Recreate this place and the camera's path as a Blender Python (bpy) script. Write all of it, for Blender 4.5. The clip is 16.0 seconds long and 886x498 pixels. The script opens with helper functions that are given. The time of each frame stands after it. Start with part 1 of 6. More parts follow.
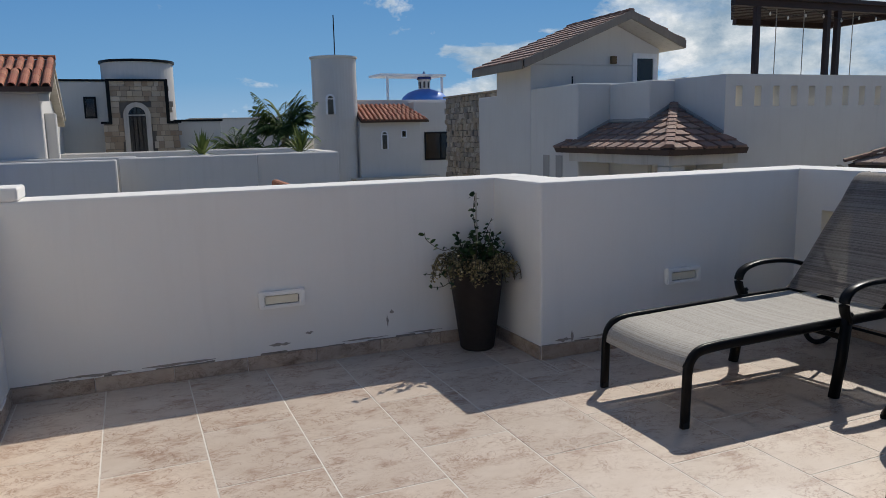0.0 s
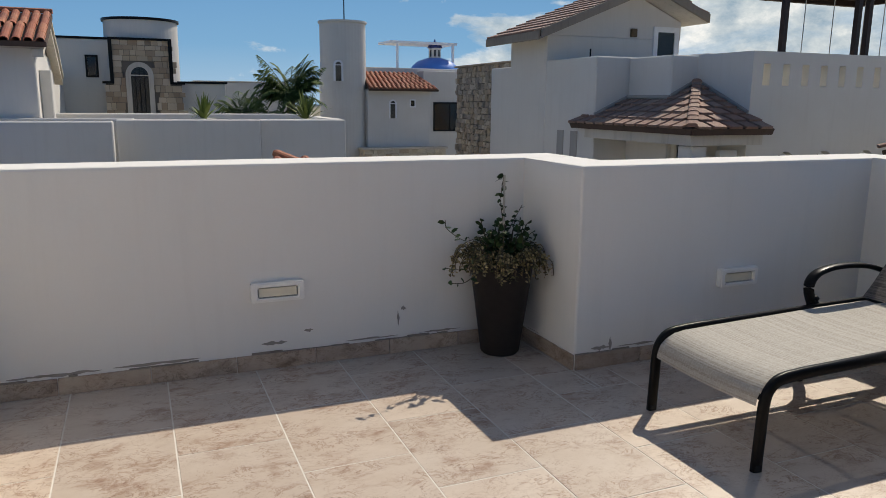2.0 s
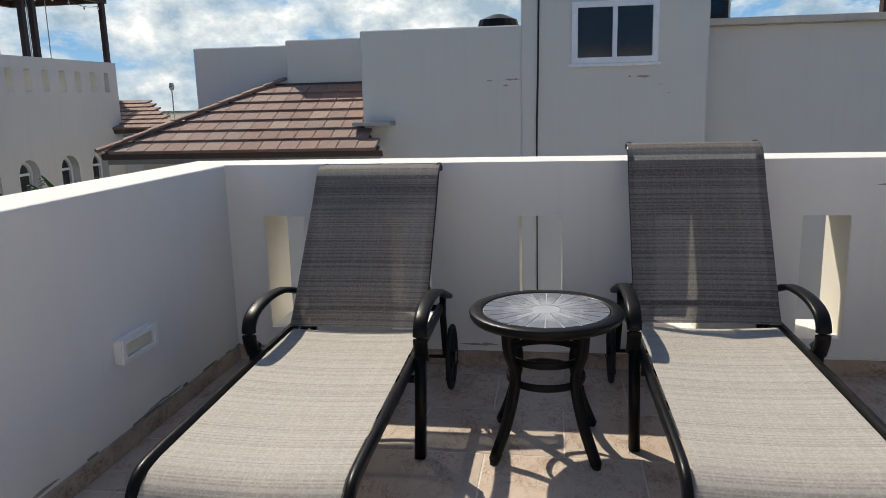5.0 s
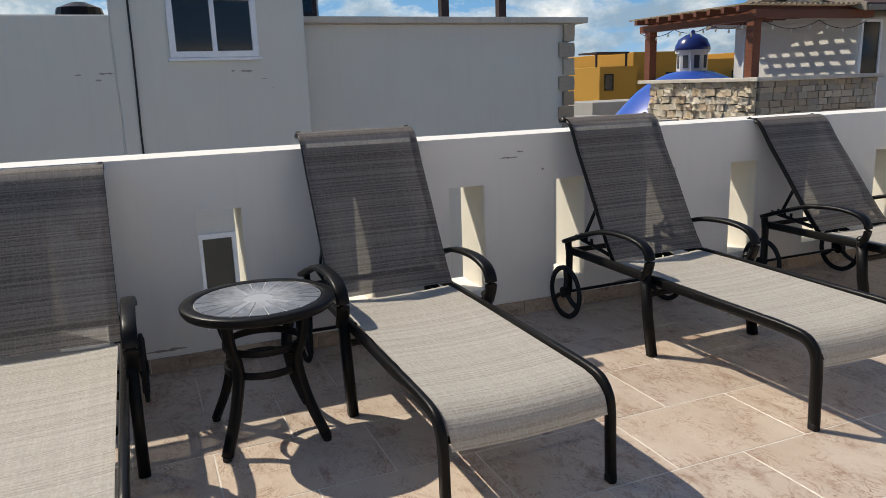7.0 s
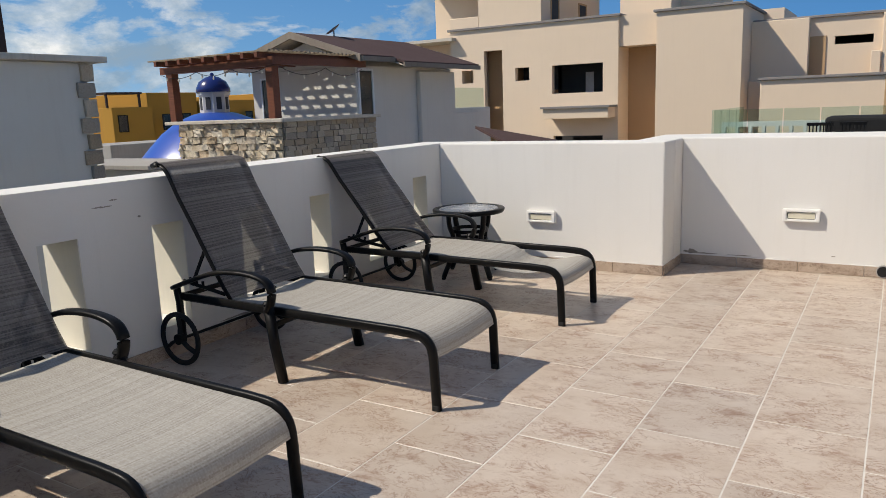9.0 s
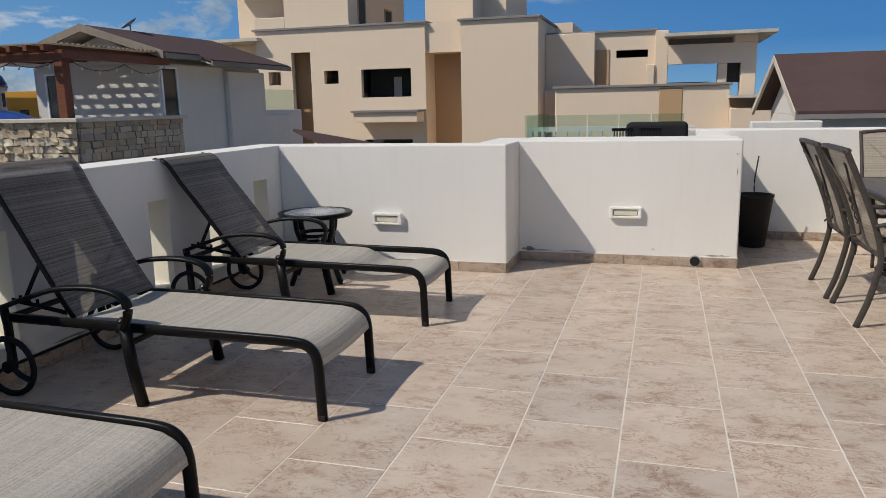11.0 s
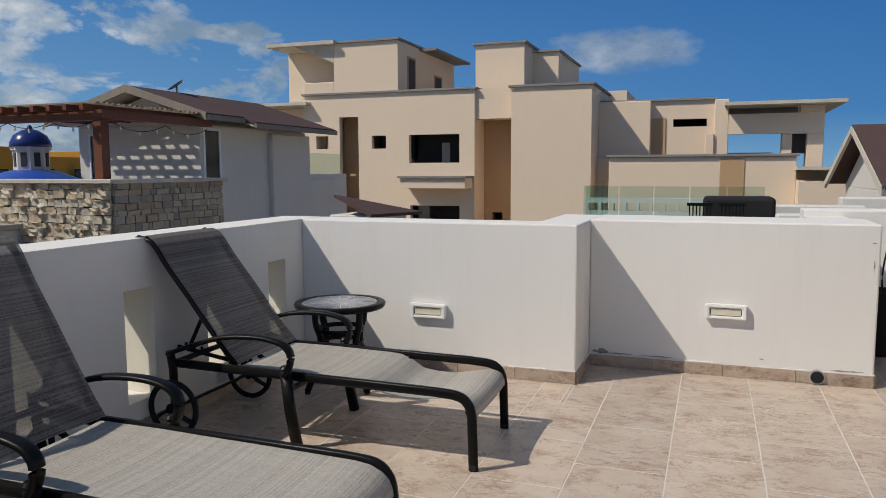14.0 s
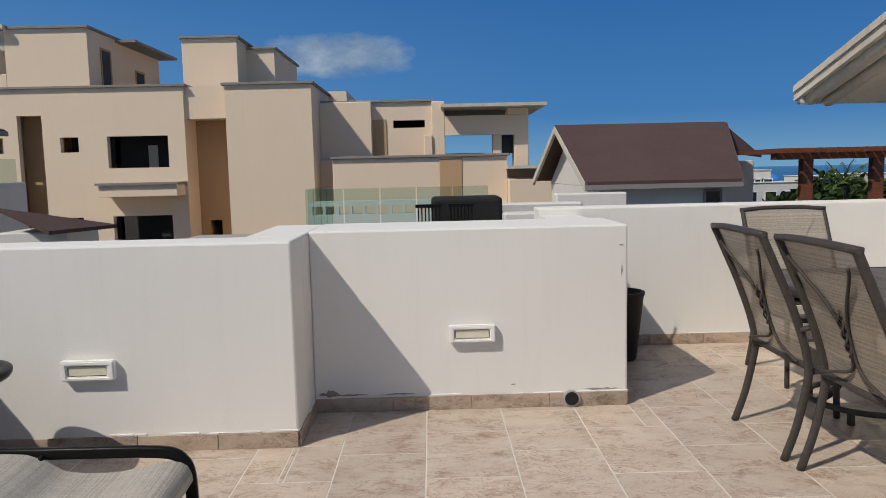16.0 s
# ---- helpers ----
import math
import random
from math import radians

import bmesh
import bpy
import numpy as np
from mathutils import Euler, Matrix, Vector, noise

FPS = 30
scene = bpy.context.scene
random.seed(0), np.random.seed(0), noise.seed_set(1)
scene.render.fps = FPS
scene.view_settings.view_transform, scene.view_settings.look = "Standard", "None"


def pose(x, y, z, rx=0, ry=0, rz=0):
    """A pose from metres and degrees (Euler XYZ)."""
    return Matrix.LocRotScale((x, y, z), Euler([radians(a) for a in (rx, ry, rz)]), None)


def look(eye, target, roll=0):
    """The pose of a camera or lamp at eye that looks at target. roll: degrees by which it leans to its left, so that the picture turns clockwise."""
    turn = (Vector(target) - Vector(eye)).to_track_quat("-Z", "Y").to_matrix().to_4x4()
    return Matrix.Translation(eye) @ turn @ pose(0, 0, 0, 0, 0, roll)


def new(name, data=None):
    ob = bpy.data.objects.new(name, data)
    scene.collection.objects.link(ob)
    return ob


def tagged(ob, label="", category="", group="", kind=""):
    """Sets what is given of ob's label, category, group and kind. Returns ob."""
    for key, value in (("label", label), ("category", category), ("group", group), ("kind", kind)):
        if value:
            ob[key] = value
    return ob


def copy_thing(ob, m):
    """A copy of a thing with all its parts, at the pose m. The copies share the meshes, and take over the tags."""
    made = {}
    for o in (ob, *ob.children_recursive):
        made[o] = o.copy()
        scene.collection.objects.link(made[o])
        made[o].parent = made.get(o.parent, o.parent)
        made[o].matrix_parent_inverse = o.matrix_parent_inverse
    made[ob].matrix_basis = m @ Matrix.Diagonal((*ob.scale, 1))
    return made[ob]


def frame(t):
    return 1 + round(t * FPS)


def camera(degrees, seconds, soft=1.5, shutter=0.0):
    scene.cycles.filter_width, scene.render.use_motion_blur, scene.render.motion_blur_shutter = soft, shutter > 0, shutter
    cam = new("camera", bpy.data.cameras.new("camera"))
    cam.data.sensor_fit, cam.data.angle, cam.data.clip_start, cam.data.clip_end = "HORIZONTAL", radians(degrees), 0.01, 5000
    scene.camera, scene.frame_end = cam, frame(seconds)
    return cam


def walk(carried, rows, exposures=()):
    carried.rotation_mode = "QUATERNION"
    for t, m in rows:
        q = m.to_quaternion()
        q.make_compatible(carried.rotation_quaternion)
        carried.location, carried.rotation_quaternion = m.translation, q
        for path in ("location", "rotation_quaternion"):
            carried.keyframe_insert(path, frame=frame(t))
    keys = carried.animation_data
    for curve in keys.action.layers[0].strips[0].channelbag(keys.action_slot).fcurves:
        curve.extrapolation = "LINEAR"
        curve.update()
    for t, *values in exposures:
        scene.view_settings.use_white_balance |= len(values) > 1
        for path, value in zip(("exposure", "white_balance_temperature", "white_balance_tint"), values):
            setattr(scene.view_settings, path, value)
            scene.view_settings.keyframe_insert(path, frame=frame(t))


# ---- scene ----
cam = camera(61.9, 16.0, 0.6)
PATH = [
    (0, (0.269, 0.36, 1.369), (1.036, 2.18, 1.055), -1.3),
    (0.5, (0.454, 0.385, 1.369), (1.059, 2.261, 1.035), -0.7),
    (1, (0.476, 0.489, 1.368), (1.011, 2.383, 1.011), -0.6),
    (1.5, (0.411, 0.701, 1.374), (1.025, 2.567, 0.997), -0.4),
    (2, (0.416, 0.96, 1.37), (1.169, 2.771, 0.98), 0.5),
    (2.5, (0.45, 1.197, 1.381), (1.374, 2.927, 0.991), 0.7),
    (3, (0.436, 1.48, 1.372), (1.597, 3.064, 0.993), 0.1),
    (3.5, (0.456, 1.736, 1.372), (1.868, 3.1, 0.99), -0.4),
    (4, (0.636, 1.976, 1.363), (2.306, 3.004, 0.972), -0.6),
    (4.5, (0.797, 2.199, 1.364), (2.657, 2.822, 0.976), -0.9),
    (4.7, (0.813, 2.271, 1.371), (2.715, 2.754, 0.982), -1.1),
    (6.8, (0.753, 2.718, 1.363), (2.608, 2.112, 0.925), -2.2),
    (7, (0.74, 2.77, 1.362), (2.548, 2.035, 0.926), -2.0),
    (7.5, (0.74, 2.883, 1.382), (2.4, 1.853, 0.953), -1.7),
    (8, (0.83, 2.969, 1.385), (2.307, 1.681, 0.984), -1.5),
    (8.5, (0.859, 3.077, 1.394), (2.125, 1.578, 1.003), -1.9),
    (9, (0.89, 3.2, 1.399), (1.925, 1.531, 1.02), -2.2),
    (9.5, (0.97, 3.28, 1.395), (1.79, 1.496, 1.013), -2.2),
    (10, (1.103, 3.371, 1.397), (1.774, 1.53, 0.997), -2.0),
    (10.2, (1.149, 3.383, 1.396), (1.746, 1.519, 0.986), -1.8),
    (12.3, (1.312, 2.971, 1.395), (1.864, 1.072, 1.097), -0.7),
    (12.5, (1.361, 2.905, 1.407), (1.937, 1.01, 1.123), -0.7),
    (13, (1.463, 2.695, 1.415), (2.111, 0.819, 1.172), -0.6),
    (13.5, (1.519, 2.45, 1.43), (2.23, 0.594, 1.207), -0.3),
    (14, (1.619, 2.198, 1.42), (2.3, 0.329, 1.209), -0.2),
    (14.5, (1.701, 1.93, 1.417), (2.339, 0.047, 1.2), -0.7),
    (15, (1.708, 1.652, 1.414), (2.266, -0.257, 1.2), -0.8),
    (15.5, (1.71, 1.362, 1.407), (2.036, -0.601, 1.204), -1.0),
    (16, (1.725, 1.08, 1.401), (1.697, -0.909, 1.189), -1.3),
]
EXPOSURES = [(0, 0.02), (1.5, 0.14), (2.5, 0.28), (3.5, 0.42), (4.7, 0.45), (7, 0.42), (8, 0.38), (10, 0.10), (12.5, -0.03), (16, -0.09)]
EXPOSURES = [(t, stops, 6650 if t < 1 else 7230 if t < 9 else 6870, 10) for t, stops in EXPOSURES]
walk(cam, [(t, look(eye, target, roll)) for t, eye, target, roll in PATH], EXPOSURES)


# ---- world, sun ----
world = bpy.data.worlds.new("world")
scene.world = world
world.use_nodes = True
wn = world.node_tree.nodes
sky = wn.new("ShaderNodeTexSky")
sky.sky_type, sky.sun_disc = "NISHITA", False
SUN_DIR = Vector((0.722, 0.563, 1.0)).normalized()
sky.sun_elevation = math.asin(SUN_DIR.z)
sky.sun_rotation = math.atan2(SUN_DIR.x, SUN_DIR.y)
sky.air_density, sky.dust_density, sky.ozone_density = 0.75, 0.35, 1.8
wn["Background"].inputs["Strength"].default_value = 0.112
world.node_tree.links.new(sky.outputs["Color"], wn["Background"].inputs["Color"])

sun_data = bpy.data.lights.new("sun", "SUN")
sun_data.energy, sun_data.angle, sun_data.color = 3.35, radians(0.53), (1.0, 0.962, 0.90)
sun = new("sun", sun_data)
sun.matrix_world = look(SUN_DIR * 60, (0, 0, 0))


# ---- materials ----
def ramp(nt, fac, stops):
    r = nt.nodes.new("ShaderNodeValToRGB")
    els = r.color_ramp.elements
    while len(els) < len(stops):
        els.new(0.5)
    for e, (p, c) in zip(els, stops):
        e.position, e.color = p, (*c, 1)
    nt.links.new(fac, r.inputs[0])
    return r.outputs[0]


def tex(nt, scale, detail=4, rough=0.55, stretch=(1, 1, 1), kind="noise", seed=0.0, coord="Object", distortion=0.0):
    tc = nt.nodes.new("ShaderNodeTexCoord")
    mp = nt.nodes.new("ShaderNodeMapping")
    mp.inputs["Scale"].default_value = stretch
    mp.inputs["Location"].default_value = (seed, seed * 0.7, seed * 1.3)
    nt.links.new(tc.outputs[coord], mp.inputs[0])
    if kind == "noise":
        n = nt.nodes.new("ShaderNodeTexNoise")
        n.inputs["Detail"].default_value, n.inputs["Roughness"].default_value = detail, rough
        n.inputs["Distortion"].default_value = distortion
    else:
        n = nt.nodes.new("ShaderNodeTexVoronoi")
    n.inputs["Scale"].default_value = scale
    nt.links.new(mp.outputs[0], n.inputs["Vector"])
    return n.outputs[0]


def mixc(nt, fac, a, b, mode="MIX"):
    m = nt.nodes.new("ShaderNodeMix")
    m.data_type, m.blend_type = "RGBA", mode
    for sock, v in ((m.inputs[0], fac), (m.inputs[6], a), (m.inputs[7], b)):
        if hasattr(v, "is_linked"):
            nt.links.new(v, sock)
        elif isinstance(v, tuple):
            sock.default_value = (*v, 1)
        else:
            sock.default_value = v
    return m.outputs[2]


def math_node(nt, op, a, b=0.5):
    m = nt.nodes.new("ShaderNodeMath")
    m.operation = op
    for sock, v in ((m.inputs[0], a), (m.inputs[1], b)):
        if hasattr(v, "is_linked"):
            nt.links.new(v, sock)
        else:
            sock.default_value = v
    return m.outputs[0]


def base(name, rough=0.8, metal=0.0, spec=0.5):
    m = bpy.data.materials.new(name)
    m.use_nodes = True
    nt = m.node_tree
    b = nt.nodes["Principled BSDF"]
    b.inputs["Roughness"].default_value, b.inputs["Metallic"].default_value = rough, metal
    b.inputs["Specular IOR Level"].default_value = spec
    return m, nt, b


def bump(nt, b, height, strength=0.3, dist=0.005):
    n = nt.nodes.new("ShaderNodeBump")
    n.inputs["Strength"].default_value, n.inputs["Distance"].default_value = strength, dist
    nt.links.new(height, n.inputs["Height"])
    nt.links.new(n.outputs[0], b.inputs["Normal"])


def rnd(nt):
    return nt.nodes.new("ShaderNodeObjectInfo").outputs["Random"]


def plaster(name, col, dirt=(0.42, 0.38, 0.32), amount=0.12, grain=90, coord="Object"):
    """Painted render: broad mottling, thin streaks running down, fine grain."""
    m, nt, b = base(name, 0.88, 0, 0.25)
    broad = ramp(nt, tex(nt, 0.9, 5, 0.6, coord=coord), [(0.35, (0, 0, 0)), (0.75, (1, 1, 1))])
    streak = ramp(nt, tex(nt, 2.2, 4, 0.6, (5, 5, 0.35), coord=coord, seed=3), [(0.52, (0, 0, 0)), (0.8, (1, 1, 1))])
    fine = tex(nt, grain, 3, 0.6, coord=coord)
    f = math_node(nt, "MULTIPLY", math_node(nt, "ADD", broad, streak), amount)
    c = mixc(nt, f, col, dirt)
    c = mixc(nt, math_node(nt, "MULTIPLY", fine, 0.10), c, tuple(v * 0.75 for v in col))
    nt.links.new(c, b.inputs["Base Color"])
    bump(nt, b, math_node(nt, "ADD", fine, math_node(nt, "MULTIPLY", broad, 1.5)), 0.18, 0.004)
    return m


M_WALL = plaster("white_stucco", (0.79, 0.765, 0.715), amount=0.08)
M_CREAM = plaster("bounce_lit_cream", (0.83, 0.785, 0.675), amount=0.08)
M_EDGE = plaster("grey_brown_mortar", (0.30, 0.265, 0.22), (0.12, 0.10, 0.08), amount=0.5, grain=50)
M_WHITE = plaster("white_facade", (0.68, 0.655, 0.61), amount=0.14, grain=40)
M_GREYWALL = plaster("pale_facade", (0.66, 0.64, 0.58), amount=0.10, grain=40)
M_BEIGE = plaster("beige_facade", (0.80, 0.645, 0.485), (0.5, 0.4, 0.3), amount=0.06, grain=40)
# Darker, more ochre beige: the shade of the recesses is put into the colour.
M_BEIGE_IN = plaster("shaded_recess_beige", (0.52, 0.34, 0.19), (0.4, 0.28, 0.16), amount=0.08, grain=40)
M_OCHRE = plaster("ochre_facade", (0.48, 0.255, 0.045), (0.3, 0.17, 0.05), amount=0.12, grain=40)
M_CONC = plaster("grey_concrete", (0.40, 0.38, 0.35), (0.2, 0.19, 0.18), amount=0.3, grain=40)
M_TRIM = plaster("grey_trim", (0.27, 0.25, 0.235), (0.15, 0.14, 0.13), amount=0.15, grain=40)
M_CORNICE = plaster("cream_cornice", (0.62, 0.57, 0.49), (0.25, 0.2, 0.15), amount=0.35, grain=40)


def tile_material(name, light, mid, dark, rough=0.38, along=(1.15, 1.75, 1)):
    """Travertine-look porcelain: soft clouds, brown veins along one axis, each tile its own cut."""
    m, nt, b = base(name, rough, 0, 0.45)
    tc = nt.nodes.new("ShaderNodeTexCoord")
    off = nt.nodes.new("ShaderNodeVectorMath")
    off.operation = "ADD"
    comb = nt.nodes.new("ShaderNodeCombineXYZ")
    r = rnd(nt)
    for k, f in enumerate((37.0, 61.0, 23.0)):
        nt.links.new(math_node(nt, "MULTIPLY", r, f), comb.inputs[k])
    nt.links.new(tc.outputs["Object"], off.inputs[0])
    nt.links.new(comb.outputs[0], off.inputs[1])

    def n(scale, detail, rough_, stretch, distortion=0.0):
        mp = nt.nodes.new("ShaderNodeMapping")
        mp.inputs["Scale"].default_value = stretch
        nt.links.new(off.outputs[0], mp.inputs[0])
        t = nt.nodes.new("ShaderNodeTexNoise")
        t.inputs["Scale"].default_value, t.inputs["Detail"].default_value = scale, detail
        t.inputs["Roughness"].default_value, t.inputs["Distortion"].default_value = rough_, distortion
        nt.links.new(mp.outputs[0], t.inputs["Vector"])
        return t.outputs[0]

    cloud = ramp(nt, n(3.2, 5, 0.6, along), [(0.34, (0, 0, 0)), (0.66, (1, 1, 1))])
    blot = ramp(nt, n(5.5, 8, 0.7, along, 0.4), [(0.50, (0, 0, 0)), (0.68, (1, 1, 1))])
    vein = ramp(nt, n(6.5, 7, 0.68, along, 1.0), [(0.478, (0, 0, 0)), (0.50, (1, 1, 1)), (0.522, (0, 0, 0))])
    spot = ramp(nt, n(26.0, 10, 0.8, along, 1.2), [(0.55, (0, 0, 0)), (0.63, (1, 1, 1))])
    zone = ramp(nt, n(3.4, 5, 0.62, along), [(0.41, (0, 0, 0)), (0.56, (1, 1, 1))])
    c = mixc(nt, cloud, light, mid)
    c = mixc(nt, math_node(nt, "MULTIPLY", blot, math_node(nt, "MULTIPLY", zone, 0.82)), c, dark)
    c = mixc(nt, math_node(nt, "MULTIPLY", vein, math_node(nt, "MULTIPLY", zone, 0.80)), c, dark)
    c = mixc(nt, math_node(nt, "MULTIPLY", spot, math_node(nt, "MULTIPLY", zone, 0.9)), c, tuple(v * 0.7 for v in dark))
    thin = ramp(nt, n(15.0, 9, 0.72, along, 1.4), [(0.485, (0, 0, 0)), (0.50, (1, 1, 1)), (0.515, (0, 0, 0))])
    patch = ramp(nt, n(4.6, 4, 0.6, (1.3, 1.0, 1)), [(0.46, (0, 0, 0)), (0.60, (1, 1, 1))])
    c = mixc(nt, math_node(nt, "MULTIPLY", thin, math_node(nt, "MULTIPLY", patch, 0.65)), c, dark)
    shade = ramp(nt, r, [(0.0, (0.90, 0.90, 0.90)), (1.0, (1.05, 1.03, 1.0))])
    c = mixc(nt, 1.0, c, shade, "MULTIPLY")
    nt.links.new(c, b.inputs["Base Color"])
    nt.links.new(math_node(nt, "ADD", math_node(nt, "MULTIPLY", vein, 0.2), rough), b.inputs["Roughness"])
    bump(nt, b, vein, 0.05, 0.002)
    return m


M_TILE = tile_material("travertine_tile", (0.60, 0.51, 0.425), (0.53, 0.435, 0.35), (0.28, 0.158, 0.098))
M_SKIRT = tile_material("skirting_tile", (0.50, 0.405, 0.32), (0.40, 0.305, 0.235), (0.15, 0.095, 0.06), 0.5, (1.5, 1.5, 2.5))
M_GROUT = plaster("pale_grout", (0.74, 0.70, 0.63), (0.35, 0.3, 0.24), amount=0.35, grain=60)


def metal_frame(name, col, rough=0.42):
    m, nt, b = base(name, rough, 0.0, 0.14)
    c = mixc(nt, tex(nt, 30, 5, 0.65), col, tuple(v * 1.9 + 0.004 for v in col))
    nt.links.new(c, b.inputs["Base Color"])
    nt.links.new(math_node(nt, "ADD", math_node(nt, "MULTIPLY", tex(nt, 60, 4), 0.25), rough - 0.12), b.inputs["Roughness"])
    bump(nt, b, tex(nt, 220, 2), 0.10, 0.001)
    return m


M_BLACK = metal_frame("black_powder_coat", (0.004, 0.0038, 0.0036), 0.36)
M_BRONZE = metal_frame("bronze_powder_coat", (0.042, 0.036, 0.032), 0.4)
M_RUBBER = metal_frame("black_rubber", (0.014, 0.014, 0.014), 0.75)
M_POT = metal_frame("dark_brown_planter", (0.022, 0.018, 0.016), 0.6)


def sling(name, c1, c2, c3, dark=0.5, clear=0.12):
    """Woven vinyl sling, UVs in metres: straight weft lines of mixed threads, a basket weave of small cells, a little see-through."""
    m, nt, b = base(name, 0.72, 0, 0.25)
    tc = nt.nodes.new("ShaderNodeTexCoord")
    sep = nt.nodes.new("ShaderNodeSeparateXYZ")
    nt.links.new(tc.outputs["UV"], sep.inputs[0])
    u, v = sep.outputs[0], sep.outputs[1]

    def cell(src, per_metre):
        return math_node(nt, "FLOOR", math_node(nt, "MULTIPLY", src, per_metre), 0.0)

    def white(a, c):
        comb = nt.nodes.new("ShaderNodeCombineXYZ")
        for k, s in enumerate((a, c)):
            if s is not None:
                nt.links.new(s, comb.inputs[k])
        n = nt.nodes.new("ShaderNodeTexWhiteNoise")
        n.noise_dimensions = "2D"
        nt.links.new(comb.outputs[0], n.inputs["Vector"])
        return n.outputs["Value"]

    def line_noise(per_metre):
        comb = nt.nodes.new("ShaderNodeCombineXYZ")
        nt.links.new(math_node(nt, "MULTIPLY", v, per_metre), comb.inputs[1])
        n = nt.nodes.new("ShaderNodeTexNoise")
        n.inputs["Scale"].default_value, n.inputs["Detail"].default_value = 1.0, 2
        nt.links.new(comb.outputs[0], n.inputs["Vector"])
        return n.outputs[0]

    weft = white(None, cell(v, 175.0))
    knots = white(cell(u, 150.0), cell(v, 175.0))
    c = mixc(nt, ramp(nt, weft, [(dark - 0.05, (0, 0, 0)), (dark + 0.12, (0.8, 0.8, 0.8))]), c2, c1)
    c = mixc(nt, math_node(nt, "MULTIPLY", ramp(nt, line_noise(38.0), [(0.44, (0, 0, 0)), (0.62, (1, 1, 1))]), 0.5), c, c2)
    c = mixc(nt, math_node(nt, "MULTIPLY", ramp(nt, knots, [(0.45, (0, 0, 0)), (0.75, (1, 1, 1))]), 0.28), c, c3)
    c = mixc(nt, math_node(nt, "MULTIPLY", ramp(nt, tex(nt, 5, 3, 0.6), [(0.45, (0, 0, 0)), (0.8, (1, 1, 1))]), 0.10), c, c2)
    warp = white(cell(u, 190.0), None)
    c = mixc(nt, math_node(nt, "MULTIPLY", ramp(nt, warp, [(0.3, (0, 0, 0)), (0.7, (1, 1, 1))]), 0.22), c, c2)
    nt.links.new(c, b.inputs["Base Color"])
    bump(nt, b, weft, 0.05, 0.0006)
    tr = nt.nodes.new("ShaderNodeBsdfTransparent")
    mix = nt.nodes.new("ShaderNodeMixShader")
    mix.inputs[0].default_value = 1 - clear
    nt.links.new(tr.outputs[0], mix.inputs[1])
    nt.links.new(b.outputs[0], mix.inputs[2])
    nt.links.new(mix.outputs[0], nt.nodes["Material Output"].inputs[0])
    return m


M_SLING = sling("taupe_woven_sling", (0.46, 0.43, 0.375), (0.33, 0.30, 0.255), (0.60, 0.57, 0.51), 0.20, 0.04)
# Same taupe weave darkened: the raised backs' shade is put into the colour.
M_SLING_B = sling("shaded_back_sling", (0.225, 0.197, 0.172), (0.095, 0.08, 0.068), (0.29, 0.255, 0.22), 0.36, 0.12)
M_SLING_C = sling("tan_chair_sling", (0.36, 0.31, 0.24), (0.24, 0.2, 0.155), (0.46, 0.41, 0.33), 0.4, 0.15)


def slate(name, col, pale):
    """Cut slate that pales in ragged rays toward the middle of the table."""
    m, nt, b = base(name, 0.22, 0, 0.6)
    c = mixc(nt, tex(nt, 14, 6, 0.65), col, tuple(v * 2.2 for v in col))
    tc = nt.nodes.new("ShaderNodeTexCoord")
    sep = nt.nodes.new("ShaderNodeSeparateXYZ")
    nt.links.new(tc.outputs["Object"], sep.inputs[0])
    x, y = sep.outputs[0], sep.outputs[1]
    rad = math_node(nt, "SQRT", math_node(nt, "ADD", math_node(nt, "MULTIPLY", x, x), math_node(nt, "MULTIPLY", y, y)))
    ang = math_node(nt, "MULTIPLY", math_node(nt, "ARCTAN2", y, x), 3.0)
    comb = nt.nodes.new("ShaderNodeCombineXYZ")
    nt.links.new(ang, comb.inputs[0])
    nt.links.new(math_node(nt, "MULTIPLY", rad, 9.0), comb.inputs[1])
    ray = nt.nodes.new("ShaderNodeTexNoise")
    ray.inputs["Scale"].default_value, ray.inputs["Detail"].default_value = 2.2, 5
    nt.links.new(comb.outputs[0], ray.inputs["Vector"])
    reach = math_node(nt, "ADD", rad, math_node(nt, "MULTIPLY", math_node(nt, "SUBTRACT", ray.outputs[0], 0.5), 0.22))
    c = mixc(nt, ramp(nt, reach, [(0.07, (1, 1, 1)), (0.13, (0.55, 0.55, 0.55)), (0.19, (0, 0, 0))]), c, pale)
    c = mixc(nt, 1.0, c, ramp(nt, rnd(nt), [(0, (0.8, 0.8, 0.8)), (1, (1.15, 1.15, 1.15))]), "MULTIPLY")
    nt.links.new(c, b.inputs["Base Color"])
    bump(nt, b, tex(nt, 35, 5), 0.10, 0.002)
    return m


M_SLATE = slate("dark_slate_tile", (0.12, 0.13, 0.145), (0.40, 0.42, 0.44))
M_GROUT_D = plaster("pale_slate_joint", (0.42, 0.43, 0.43), (0.2, 0.2, 0.2), amount=0.3, grain=60)


def stone(name, stops, rough=0.9, coord="Object"):
    m, nt, b = base(name, rough, 0, 0.3)
    c = ramp(nt, rnd(nt), stops)
    n = tex(nt, 9, 7, 0.68)
    c = mixc(nt, ramp(nt, n, [(0.42, (0, 0, 0)), (0.80, (1, 1, 1))]), c, mixc(nt, 0.6, c, (0.16, 0.12, 0.09)))
    nt.links.new(c, b.inputs["Base Color"])
    bump(nt, b, n, 0.7, 0.03)
    return m


